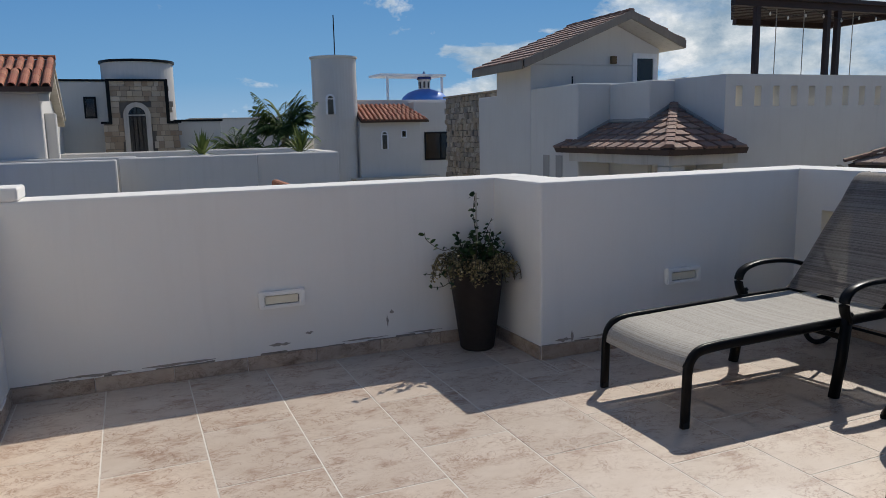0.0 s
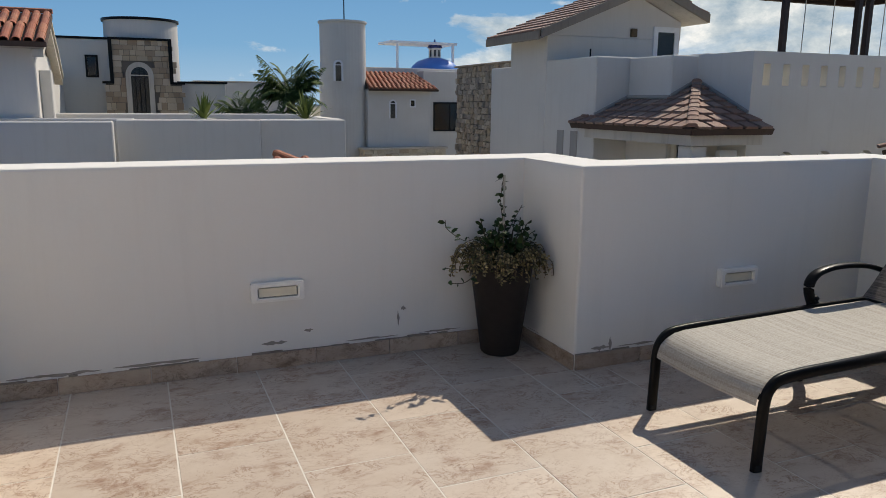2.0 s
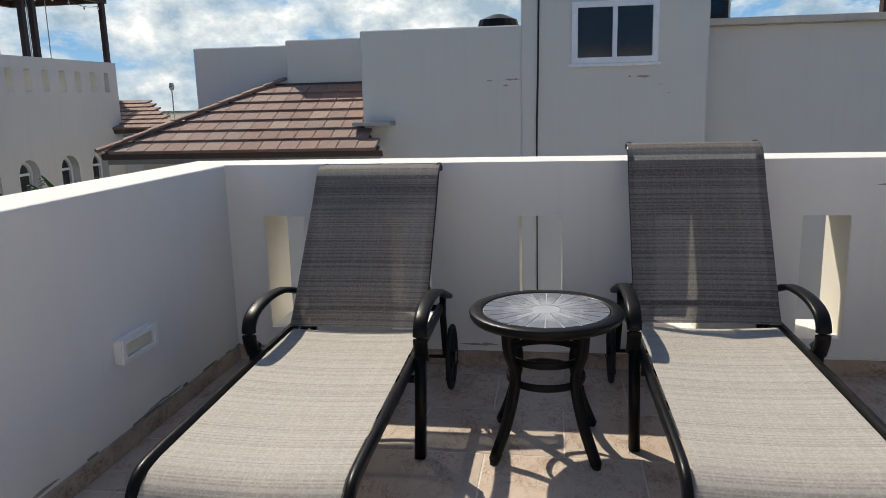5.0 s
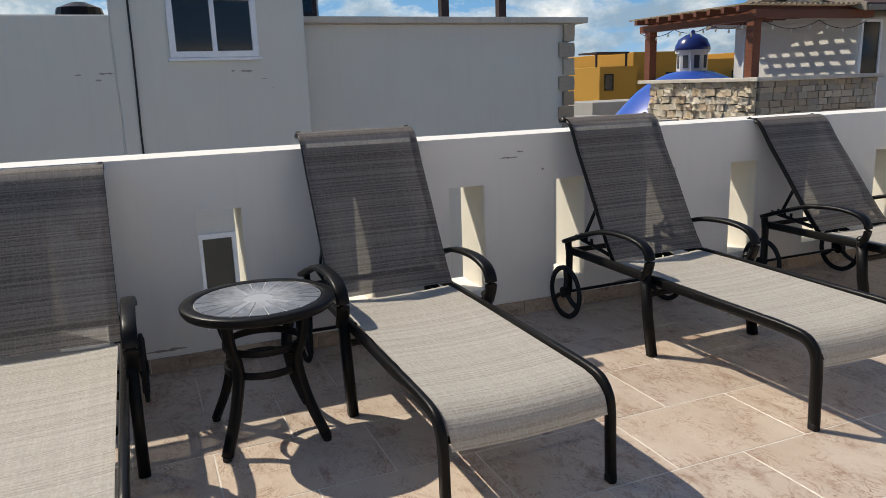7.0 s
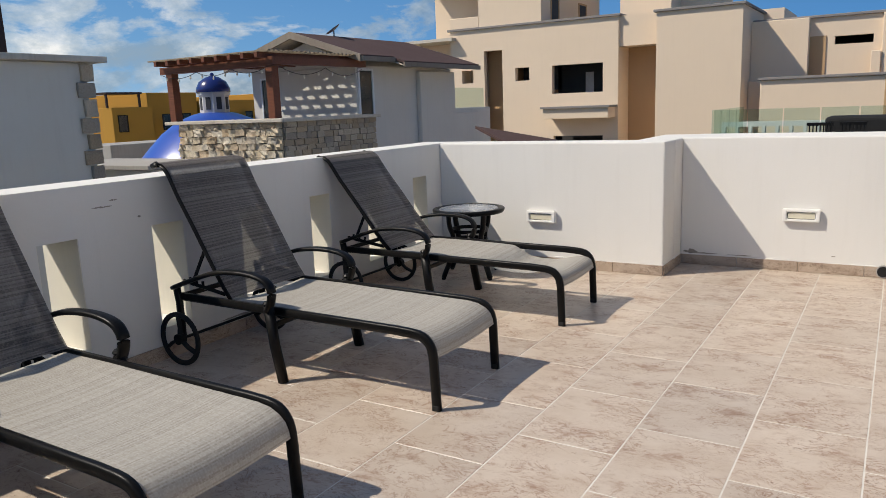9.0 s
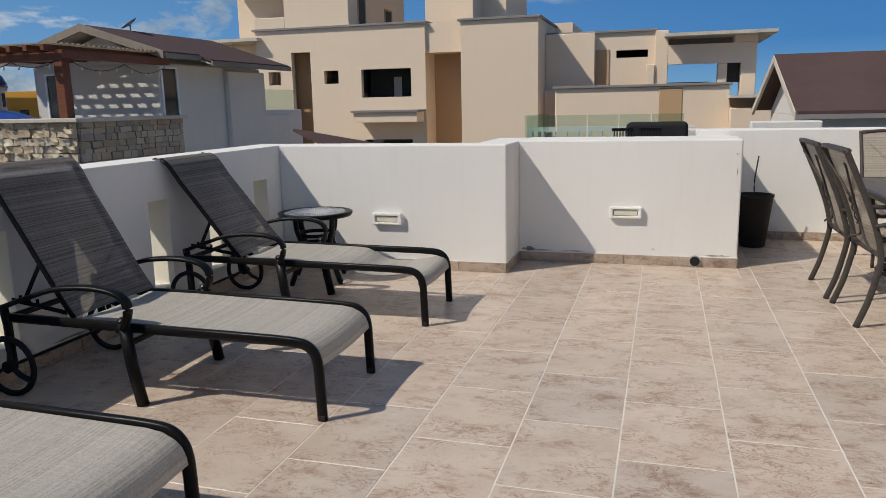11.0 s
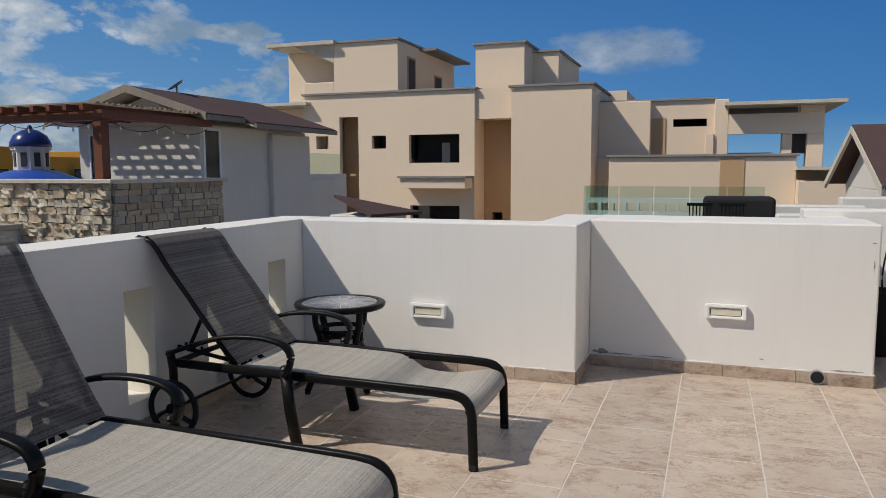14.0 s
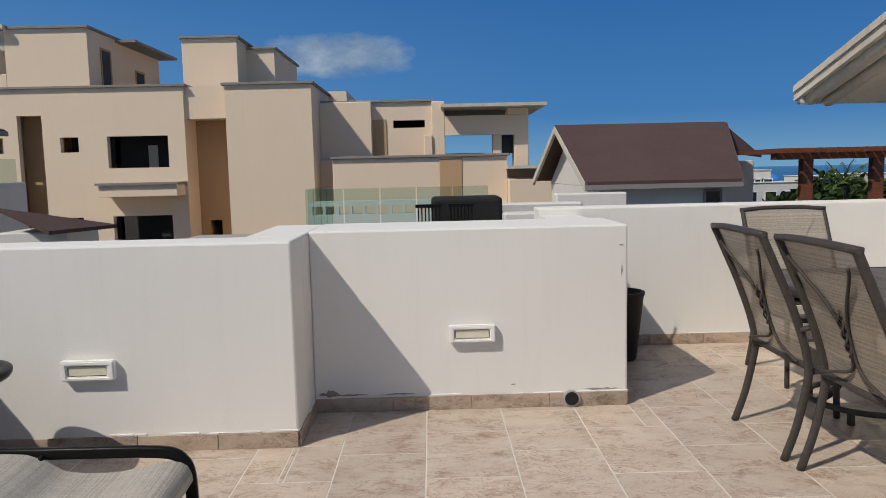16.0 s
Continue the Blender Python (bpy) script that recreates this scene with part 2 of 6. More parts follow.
M_STONE = stone("split_limestone", [(0.0, (0.74, 0.65, 0.50)), (0.35, (0.66, 0.55, 0.39)), (0.6, (0.78, 0.71, 0.58)), (0.85, (0.58, 0.44, 0.29)), (1.0, (0.70, 0.64, 0.54))])
# Darker limestone, with the shade of sides away from the sun in its colour.
M_STONE_D = stone("shade_toned_limestone", [(0.0, (0.52, 0.43, 0.31)), (0.3, (0.42, 0.33, 0.23)), (0.55, (0.62, 0.54, 0.42)), (0.8, (0.34, 0.30, 0.25)), (1.0, (0.56, 0.44, 0.30))])
M_MORTAR = plaster("dark_mortar", (0.20, 0.17, 0.14), (0.1, 0.09, 0.08), amount=0.4, grain=30)
M_SHINGLE = stone("brown_roof_tile", [(0.0, (0.24, 0.135, 0.10)), (0.4, (0.33, 0.195, 0.145)), (0.75, (0.27, 0.18, 0.145)), (1.0, (0.40, 0.27, 0.20))], 0.8)
M_TERRA = stone("terracotta_tile", [(0.0, (0.42, 0.13, 0.065)), (0.4, (0.34, 0.10, 0.055)), (0.75, (0.48, 0.19, 0.10)), (1.0, (0.26, 0.085, 0.05))], 0.75)
M_DECK = plaster("roof_underlay", (0.11, 0.075, 0.06), (0.05, 0.04, 0.03), amount=0.4, grain=30)
M_BARGE = plaster("weathered_barge_board", (0.30, 0.255, 0.205), (0.14, 0.11, 0.09), amount=0.4, grain=40)
M_ROOFSHEET = plaster("brown_roof_sheet", (0.085, 0.05, 0.045), (0.13, 0.095, 0.085), amount=0.3, grain=60)


def wood(name, col, stretch=(1, 12, 12)):
    m, nt, b = base(name, 0.55, 0, 0.4)
    g = tex(nt, 3, 7, 0.7, stretch)
    c = mixc(nt, ramp(nt, g, [(0.3, (0, 0, 0)), (0.7, (1, 1, 1))]), col, tuple(v * 0.45 for v in col))
    nt.links.new(c, b.inputs["Base Color"])
    bump(nt, b, g, 0.3, 0.004)
    return m


M_REDWOOD = wood("stained_red_timber", (0.22, 0.07, 0.032))
M_DARKWOOD = wood("dark_pergola_timber", (0.045, 0.022, 0.016))
M_PALEWOOD = wood("bleached_slats", (0.42, 0.33, 0.22))
M_TABLEWOOD = wood("grey_wood_look_top", (0.17, 0.145, 0.125), (12, 1, 12))


def plain(name, col, rough=0.5, spec=0.5, metal=0.0, vary=0.12, scale=12):
    m, nt, b = base(name, rough, metal, spec)
    nt.links.new(mixc(nt, tex(nt, scale, 4), tuple(v * (1 - vary) for v in col), tuple(min(1, v * (1 + vary)) for v in col)), b.inputs["Base Color"])
    return m


M_FRAME_W = plain("white_window_frame", (0.78, 0.79, 0.80), 0.35)
M_BRASS = metal_frame("weathered_brass", (0.085, 0.06, 0.035), 0.45)
M_LAMP = plain("white_lamp_housing", (0.84, 0.82, 0.77), 0.5)
M_LENS = plain("cream_lamp_lens", (0.70, 0.65, 0.50), 0.3)
M_BLUE = plain("blue_dome_paint", (0.025, 0.085, 0.42), 0.28, vary=0.25, scale=2)
M_BLUE_L = plain("sunlit_blue_dome", (0.05, 0.20, 0.58), 0.45, vary=0.2, scale=2)
M_BLUE_D = plain("navy_dome_paint", (0.012, 0.028, 0.16), 0.22, vary=0.2, scale=2)
M_SOIL = plain("potting_soil", (0.035, 0.026, 0.02), 0.95, 0.1, vary=0.4, scale=60)
M_CABLE = plain("black_cable", (0.012, 0.012, 0.012), 0.6)
M_STAKE = plain("pale_stake", (0.45, 0.42, 0.36), 0.8)
M_BULB = plain("frosted_bulb", (0.75, 0.72, 0.62), 0.3)
# Near-black: the shade inside openings is put into the colour.
M_INTERIOR = plain("painted_dark_interior", (0.05, 0.05, 0.052), 0.8, vary=0.3, scale=1)
M_DISH = plain("grey_dish", (0.34, 0.34, 0.35), 0.5)
M_CANVAS = plain("blue_canvas", (0.035, 0.06, 0.36), 0.8)


def glass(name, tint, clear):
    m, nt, b = base(name, 0.08, 0, 0.42)
    b.inputs["Base Color"].default_value = (*tint, 1)
    tr = nt.nodes.new("ShaderNodeBsdfTransparent")
    tr.inputs[0].default_value = (0.85, 0.93, 0.9, 1)
    mix = nt.nodes.new("ShaderNodeMixShader")
    mix.inputs[0].default_value = 1 - clear
    nt.links.new(tr.outputs[0], mix.inputs[1])
    nt.links.new(b.outputs[0], mix.inputs[2])
    nt.links.new(mix.outputs[0], nt.nodes["Material Output"].inputs[0])
    return m


M_GLASS = glass("dark_window_glass", (0.03, 0.034, 0.036), 0.15)
M_CLEAR = glass("green_tinted_glass", (0.08, 0.13, 0.115), 0.92)


def leaf(name, a, b_, c_=None):
    m, nt, b = base(name, 0.65, 0, 0.2)
    isl = nt.nodes.new("ShaderNodeNewGeometry").outputs["Random Per Island"]
    stops = [(0, a), (1, b_)] if c_ is None else [(0, a), (0.6, b_), (1, c_)]
    nt.links.new(ramp(nt, isl, stops), b.inputs["Base Color"])
    b.inputs["Subsurface Weight"].default_value = 0.0
    return m


M_LEAF = leaf("green_leaf", (0.014, 0.030, 0.008), (0.038, 0.068, 0.018))
M_STEM = plain("brown_stem", (0.07, 0.055, 0.03), 0.8)
M_DRY = leaf("dry_leaf", (0.42, 0.33, 0.17), (0.24, 0.19, 0.085), (0.06, 0.07, 0.025))
M_PALM = leaf("palm_frond", (0.035, 0.07, 0.015), (0.12, 0.17, 0.045))
M_AGAVE = leaf("spiky_leaf", (0.07, 0.12, 0.025), (0.16, 0.20, 0.05))
M_BARK = plaster("grey_palm_bark", (0.19, 0.15, 0.11), (0.08, 0.06, 0.05), amount=0.5, grain=20)


# ---- mesh helpers ----
def mesh_of(bm, name, mat):
    me = bpy.data.meshes.new(name)
    bm.to_mesh(me)
    bm.free()
    if mat is not None:
        me.materials.append(mat)
    return me


def part(name, bm, mat, parent=None, label="", smooth=False):
    """Links a bmesh as one mesh object, under a thing or a part."""
    me = mesh_of(bm, name, mat)
    if smooth:
        for p in me.polygons:
            p.use_smooth = True
    ob = new(name, me)
    if parent is not None:
        ob.parent = parent
    return tagged(ob, label)


def piece(name, me, parent, m):
    ob = new(name, me)
    ob.parent = parent
    ob.matrix_basis = m
    return ob


def box(x0, y0, z0, x1, y1, z1, bevel=0.0, bm=None, seg=1):
    bm = bm or bmesh.new()
    r = bmesh.ops.create_cube(bm, size=1, matrix=Matrix.Translation(((x0 + x1) / 2, (y0 + y1) / 2, (z0 + z1) / 2)) @ Matrix.Diagonal((abs(x1 - x0), abs(y1 - y0), abs(z1 - z0), 1)))
    if bevel:
        es = list({e for v in r["verts"] for e in v.link_edges})
        bmesh.ops.bevel(bm, geom=es, offset=bevel, segments=seg, affect="EDGES", profile=0.5)
    return bm


def cyl(p, r0, r1, h, n=24, bm=None, m=None):
    bm = bm or bmesh.new()
    bmesh.ops.create_cone(bm, cap_ends=True, segments=n, radius1=r0, radius2=r1, depth=h, matrix=Matrix.Translation((p[0], p[1], p[2] + h / 2)) @ (m or Matrix()))
    return bm


def smooth_line(pts, steps=6):
    """Catmull-Rom through the points."""
    P = [Vector(p) for p in pts]
    P = [2 * P[0] - P[1]] + P + [2 * P[-1] - P[-2]]
    out = []
    for i in range(1, len(P) - 2):
        a, b, c, d = P[i - 1:i + 3]
        for k in range(steps):
            t = k / steps
            out.append(0.5 * ((2 * b) + (c - a) * t + (2 * a - 5 * b + 4 * c - d) * t * t + (3 * b - a - 3 * c + d) * t ** 3))
    return out + [P[-2]]


def sweep(pts, w, h, n=8, up=(0, 0, 1), bm=None, closed=False):
    """A bar with a rounded rectangular section (w across, h along up) along a line."""
    bm = bm or bmesh.new()
    pts = [Vector(p) for p in pts]
    up = Vector(up)
    rings = []
    N = len(pts)
    for i, p in enumerate(pts):
        a = pts[(i - 1) % N] if closed or i else p
        b = pts[(i + 1) % N] if closed or i < N - 1 else p
        t = (b - a).normalized()
        s = t.cross(up)
        s = s.normalized() if s.length > 1e-4 else t.cross(Vector((1, 0, 0))).normalized()
        u = s.cross(t).normalized()
        ring = []
        for k in range(n):
            th = 2 * math.pi * (k + 0.5) / n
            c, q = math.cos(th), math.sin(th)
            e = 0.55
            ring.append(bm.verts.new(p + s * (math.copysign(abs(c) ** e, c) * w / 2) + u * (math.copysign(abs(q) ** e, q) * h / 2)))
        rings.append(ring)
    for i in range(N if closed else N - 1):
        r, q = rings[i], rings[(i + 1) % N]
        for k in range(n):
            bm.faces.new((r[k], r[(k + 1) % n], q[(k + 1) % n], q[k]))
    if not closed:
        bm.faces.new(rings[0])
        bm.faces.new(reversed(rings[-1]))
    bmesh.ops.recalc_face_normals(bm, faces=bm.faces[:])
    return bm


def lathe(profile, n=40, bm=None, centre=(0, 0), ring=False):
    bm = bm or bmesh.new()
    rings = [[bm.verts.new((centre[0] + r * math.cos(2 * math.pi * k / n), centre[1] + r * math.sin(2 * math.pi * k / n), z)) for k in range(n)] for r, z in profile]
    for a, b in zip(rings, rings[1:]):
        for k in range(n):
            bm.faces.new((a[k], a[(k + 1) % n], b[(k + 1) % n], b[k]))
    if not ring:
        bm.faces.new(reversed(rings[0]))
        bm.faces.new(rings[-1])
    bmesh.ops.recalc_face_normals(bm, faces=bm.faces[:])
    return bm


def prism(poly, d):
    """A solid from a flat polygon (points in 3D) pushed along the vector d."""
    bm = bmesh.new()
    a = [bm.verts.new(p) for p in poly]
    b = [bm.verts.new(Vector(p) + Vector(d)) for p in poly]
    bm.faces.new(a)
    bm.faces.new(reversed(b))
    for i in range(len(a)):
        j = (i + 1) % len(a)
        bm.faces.new((a[i], b[i], b[j], a[j]))
    bmesh.ops.recalc_face_normals(bm, faces=bm.faces[:])
    return bm


def panel(axis, at, thick, u0, u1, z0, z1, holes=(), arch=()):
    """A wall in the plane axis = at, thickness towards +axis (or - when negative), with openings right through it."""
    us = sorted({u0, u1, *(h[0] for h in holes), *(h[1] for h in holes)})
    zs = sorted({z0, z1, *(h[2] for h in holes), *(h[3] for h in holes)})
    us = [u for u in us if u0 <= u <= u1]
    zs = [z for z in zs if z0 <= z <= z1]

    def solid(i, j):
        if not (0 <= i < len(us) - 1 and 0 <= j < len(zs) - 1):
            return False
        u, z = (us[i] + us[i + 1]) / 2, (zs[j] + zs[j + 1]) / 2
        return not any(a < u < b and c < z < d for a, b, c, d in holes)

    bm = bmesh.new()
    vs = {}

    def v(i, j, k):
        if (i, j, k) not in vs:
            w = at + thick * k
            vs[i, j, k] = bm.verts.new((w, us[i], zs[j]) if axis == "x" else (us[i], w, zs[j]))
        return vs[i, j, k]

    for i in range(len(us) - 1):
        for j in range(len(zs) - 1):
            if not solid(i, j):
                continue
            bm.faces.new((v(i, j, 0), v(i + 1, j, 0), v(i + 1, j + 1, 0), v(i, j + 1, 0)))
            bm.faces.new((v(i, j, 1), v(i, j + 1, 1), v(i + 1, j + 1, 1), v(i + 1, j, 1)))
            for di, dj, a, b in ((-1, 0, (i, j), (i, j + 1)), (1, 0, (i + 1, j), (i + 1, j + 1)), (0, -1, (i, j), (i + 1, j)), (0, 1, (i, j + 1), (i + 1, j + 1))):
                if not solid(i + di, j + dj):
                    bm.faces.new((v(*a, 0), v(*b, 0), v(*b, 1), v(*a, 1)))
    bmesh.ops.recalc_face_normals(bm, faces=bm.faces[:])
    return bm


def empty(name, at=(0, 0, 0)):
    ob = new(name)
    ob.location = at
    return ob


def thing(name, label, category, at=(0, 0, 0), group="", kind=""):
    return tagged(empty(name, at), label, category, group, kind)

# ---- terrace: walls ----
TOP = 1.065
SUNK = -6.5


def structure(name, bm, mat, label):
    return tagged(part(name, bm, mat), label, "", "", "structure")


wall_north = structure("wall_north", box(-0.75, 4.684, SUNK, 2.80, 5.0, TOP, 0.012, seg=2), M_WALL, "white stucco parapet wall with patched plaster")
wall_return = structure("wall_return", box(2.462, 4.35, SUNK, 2.79, 4.72, TOP - 0.002), M_WALL, "short white stucco parapet return")
wall_north_step = structure("wall_north_step", box(2.460, 4.083, SUNK, 4.83, 4.40, TOP, 0.012, seg=2), M_WALL, "white stucco parapet wall beside the loungers")
SLOTS = [(3.884 - 0.671 * k - 0.222, 3.884 - 0.671 * k) for k in range(10)]
wall_east = structure("wall_east", panel("x", 4.495, 0.33, -2.92, 4.083, SUNK, TOP, [(a, b, 0.185, 0.795) for a, b in SLOTS]), M_WALL, "white stucco parapet pierced by narrow upright slots")
# Added thin linings put the warm bounced light into the jambs' colour.
for a, b in SLOTS:
    for y0 in (a + 0.0005, b - 0.0035):
        part("slot_jamb", box(4.4975, y0, 0.186, 4.8225, y0 + 0.003, 0.794), M_CREAM, wall_east, "thin slot jamb lining, bounced light in its cream colour")
wall_south = structure("wall_south", box(2.436, -2.93, SUNK, 4.495, -2.614, TOP, 0.012, seg=2), M_WALL, "white stucco parapet wall")
wall_south_return = structure("wall_south_return", box(2.436, -3.78, SUNK, 2.75, -2.93, TOP, 0.012, seg=2), M_WALL, "short white stucco parapet return")
wall_south_block = structure("wall_south_block", box(0.595, -3.78, SUNK, 2.436, -3.155, TOP + 0.003, 0.012, seg=2), M_WALL, "broad white stucco parapet block")
wall_block_return = structure("wall_block_return", box(0.6, -4.6, SUNK, 0.9, -3.78, TOP - 0.03), M_WALL, "short white stucco parapet return behind the block")
wall_back = structure("wall_back", box(-3.6, -4.9, SUNK, 0.9, -4.6, 1.09, 0.012, seg=2), M_WALL, "white stucco parapet behind the dining table")
wall_west = structure("wall_west", box(-0.75, 1.7, SUNK, -0.40, 4.684, 1.135, 0.012, seg=2), M_WALL, "taller white stucco side wall")
wall_west_end = structure("wall_west_end", box(-0.75, 4.684, TOP, -0.26, 5.0, 1.135, 0.012, seg=2), M_WALL, "raised white stucco end of the side wall")
wall_house = structure("wall_house", box(-3.9, -4.6, SUNK, -3.6, 6.0, 3.1), M_WALL, "plain white house wall behind the terrace")
slab = structure("terrace_slab", box(-3.6, -4.6, -0.35, 4.495, 4.684, -0.0011), M_GROUT, "concrete terrace slab under the tiles")

# skirting tiles along the foot of the walls
SK = 0.082


def skirting(name, x0, y0, x1, y1, nx, ny, size=0.43):
    """A run of skirting tiles on a wall's face; (nx, ny) points into the terrace."""
    run = Vector((x1 - x0, y1 - y0))
    L = run.length
    d = run.normalized()
    root = tagged(empty(name, (x0, y0, 0)), "weathered beige stone-look skirting tiles", "", "", "structure")
    n = max(1, round(L / size))
    w = L / n
    bm = box(0.0015, 0.0, 0.0, w - 0.0015, 0.012, SK, 0.002)
    me = mesh_of(bm, "skirting_tile", M_SKIRT)
    flip = d.x * ny - d.y * nx < 0
    ang = math.atan2(d.y, d.x)
    for i in range(n):
        m = Matrix.Translation((d.x * w * i, d.y * w * i, 0)) @ Matrix.Rotation(ang, 4, "Z")
        if flip:
            m = Matrix.Translation((d.x * w * (i + 1), d.y * w * (i + 1), 0)) @ Matrix.Rotation(ang + math.pi, 4, "Z")
        piece("skirting_tile", me, root, m)
    bm = bmesh.new()
    m = Matrix.Rotation(ang + (math.pi if flip else 0), 4, "Z")
    a = 0 if not flip else -L
    random.seed(int(abs(x0 * 100 + y0 * 37)))
    # rough plaster line that oozes over the tiles
    u = a
    while u < a + L - 0.02:
        l = random.uniform(0.03, 0.16)
        if random.random() < 0.6:
            box(u, 0.0, SK + 0.0005, min(u + l, a + L), random.uniform(0.004, 0.013), SK + random.uniform(0.004, 0.013), 0.002, bm)
        u += l
    if bm.verts:
        bmesh.ops.transform(bm, matrix=m, verts=bm.verts[:])
        # Grey-brown on runs that face -y, wall white on all others.
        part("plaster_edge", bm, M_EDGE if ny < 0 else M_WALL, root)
    return root


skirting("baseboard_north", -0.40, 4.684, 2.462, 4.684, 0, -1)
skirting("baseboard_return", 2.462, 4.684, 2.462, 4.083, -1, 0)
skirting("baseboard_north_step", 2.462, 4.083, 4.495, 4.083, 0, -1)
skirting("baseboard_east", 4.495, 4.083, 4.495, -2.614, -1, 0)
skirting("baseboard_south", 4.495, -2.614, 2.436, -2.614, 0, 1)
skirting("baseboard_south_return", 2.436, -2.614, 2.436, -3.155, -1, 0)
skirting("baseboard_south_block", 2.436, -3.155, 0.595, -3.155, 0, 1)
skirting("baseboard_block_end", 0.595, -3.155, 0.595, -4.6, -1, 0)
skirting("baseboard_back", 0.9, -4.6, -3.4, -4.6, 0, 1)
skirting("baseboard_west", -0.40, 1.7, -0.40, 4.684, 1, 0)


# ---- loungers ----
def quad_sheet(rows, thick=0.004):
    """A sling: a grid of points (rows along its length), with UVs, given a little thickness."""
    bm = bmesh.new()
    uv = bm.loops.layers.uv.new("UVMap")
    n, m = len(rows), len(rows[0])
    g = [[bm.verts.new(p) for p in r] for r in rows]
    mid = [Vector(r[m // 2]) for r in rows]
    along = [0.0]
    for a, b in zip(mid, mid[1:]):
        along.append(along[-1] + (b - a).length)
    wide = (Vector(rows[0][-1]) - Vector(rows[0][0])).length
    for i in range(n - 1):
        for j in range(m - 1):
            f = bm.faces.new((g[i][j], g[i][j + 1], g[i + 1][j + 1], g[i + 1][j]))
            for lp, (a, b) in zip(f.loops, ((i, j), (i, j + 1), (i + 1, j + 1), (i + 1, j))):
                lp[uv].uv = (wide * b / (m - 1), along[a])
    bmesh.ops.recalc_face_normals(bm, faces=bm.faces[:])
    return bm


def arm_line(y, s=1):
    return smooth_line([(0.985, y, 0.385), (0.955, y, 0.45), (0.955, y, 0.51), (1.01, y, 0.555), (1.15, y, 0.575), (1.35, y, 0.56), (1.55, y, 0.50), (1.69, y, 0.45)], 5)


def lounger(label, sag=0.0, recline=0.0):
    """Local x runs from the front feet (0) to the head (1.75); the seat is 0.62 wide."""
    root = thing("sun_lounger", label, "sun lounger", group="sun loungers along the slotted wall")
    H = 0.31
    drop = [(-0.008, 0.258), (-0.003, 0.288), (0.010, 0.318), (0.036, 0.342), (0.08, 0.363), (0.14, 0.372), (0.3, 0.377), (0.45, 0.381), (0.6, 0.385), (0.8, 0.390), (1.0, 0.396), (1.15, 0.397), (1.3, 0.398)]
    xs = [-0.008, -0.003, 0.010, 0.036, 0.08, 0.14] + list(np.linspace(0.2, 0.7, 16)) + [0.8, 1.0, 1.15, 1.3]
    prof = [(x, float(np.interp(x, [d[0] for d in drop], [d[1] for d in drop]))) for x in xs]
    dip = [float(np.interp(x, [0.0, 0.06, 0.15, 0.27, 0.38, 0.47, 0.53, 0.60, 0.68], [0.0, 0.25, 0.62, 0.95, 1.0, 0.85, 0.35, 0.05, 0.0])) for x in xs]
    part("seat_sling", quad_sheet([[(x, y, z - sag * d * (1 - 0.2 * (y / H) ** 2 + 0.12 * math.sin(17 * y)) - 0.012 * math.sin(math.pi * (y + H) / (2 * H))) for y in np.linspace(-H + 0.022, H - 0.022, 9)] for (x, z), d in zip(prof, dip)]), M_SLING, root, "light taupe woven sling", True)
    back = [(1.31, 0.405), (1.36, 0.475), (1.42, 0.575), (1.48, 0.68), (1.54, 0.785), (1.60, 0.885), (1.645, 0.96), (1.68, 1.03), (1.70, 1.07), (1.722, 1.105), (1.755, 1.132), (1.80, 1.142), (1.835, 1.128)]
    cr, sr = math.cos(recline), math.sin(recline)
    back = [(1.30 + (x - 1.30) * cr + (z - 0.40) * sr, 0.40 + (z - 0.40) * cr - (x - 1.30) * sr) for x, z in back]
    hx, hz = back[-2]
    part("back_sling", quad_sheet([[(x - 0.027 + 0.012 * math.sin(math.pi * (y + H) / (2 * H)), y, z + 0.008) for y in np.linspace(-H + 0.009, H - 0.009, 11)] for x, z in back]), M_SLING_B, root, "taupe woven sling of the raised back, shade in its colour", True)
    for s in (-1, 1):
        y = s * H
        rail = smooth_line([(0.0, y, 0.0), (0.005, y, 0.16), (0.010, y, 0.27), (0.03, y, 0.325), (0.08, y, 0.358), (0.2, y, 0.368)], 4) + [Vector((1.70, y, 0.392))]
        part("side_rail", sweep(rail, 0.030, 0.046, 8, (0.001, 0, 1)), M_BLACK, root, smooth=True)
        part("front_foot", box(-0.017, y - 0.017, 0.0, 0.017, y + 0.017, 0.03, 0.004), M_RUBBER, root)
        part("rear_leg", sweep([(0.925, y + s * 0.026, 0.0), (0.965, y + s * 0.026, 0.2), (0.985, y + s * 0.028, 0.40)], 0.044, 0.056, 8, (1, 0, 0)), M_BLACK, root, smooth=True)
        part("armrest", sweep(arm_line(y + s * 0.034), 0.056, 0.026, 8, (0.001, 0, 1)), M_BLACK, root, smooth=True)
        part("arm_collar", lathe([(0.022, 0), (0.028, 0.008), (0.022, 0.018), (0.029, 0.03), (0.02, 0.042)], 14, centre=(0.985, y + s * 0.03)), M_BLACK, root).location.z = 0.395
        part("back_post", sweep([(1.70, y + s * 0.012, 0.46), (1.685, y + s * 0.012, 0.36), (1.67, y + s * 0.025, 0.15)], 0.030, 0.046, 8, (1, 0, 0)), M_BLACK, root, smooth=True)
        back_line = [(x - 0.004, s * (H - 0.022), z) for x, z in back]
        part("back_rail", sweep(back_line, 0.028, 0.028, 8, (1, 0, 0.3)), M_BLACK, root, smooth=True)
        part("back_strut", sweep([(back[3][0], s * (H - 0.035), back[3][1]), (1.62, s * (H - 0.035), 0.455)], 0.012, 0.024, 6, (1, 0, 0)), M_BLACK, root)
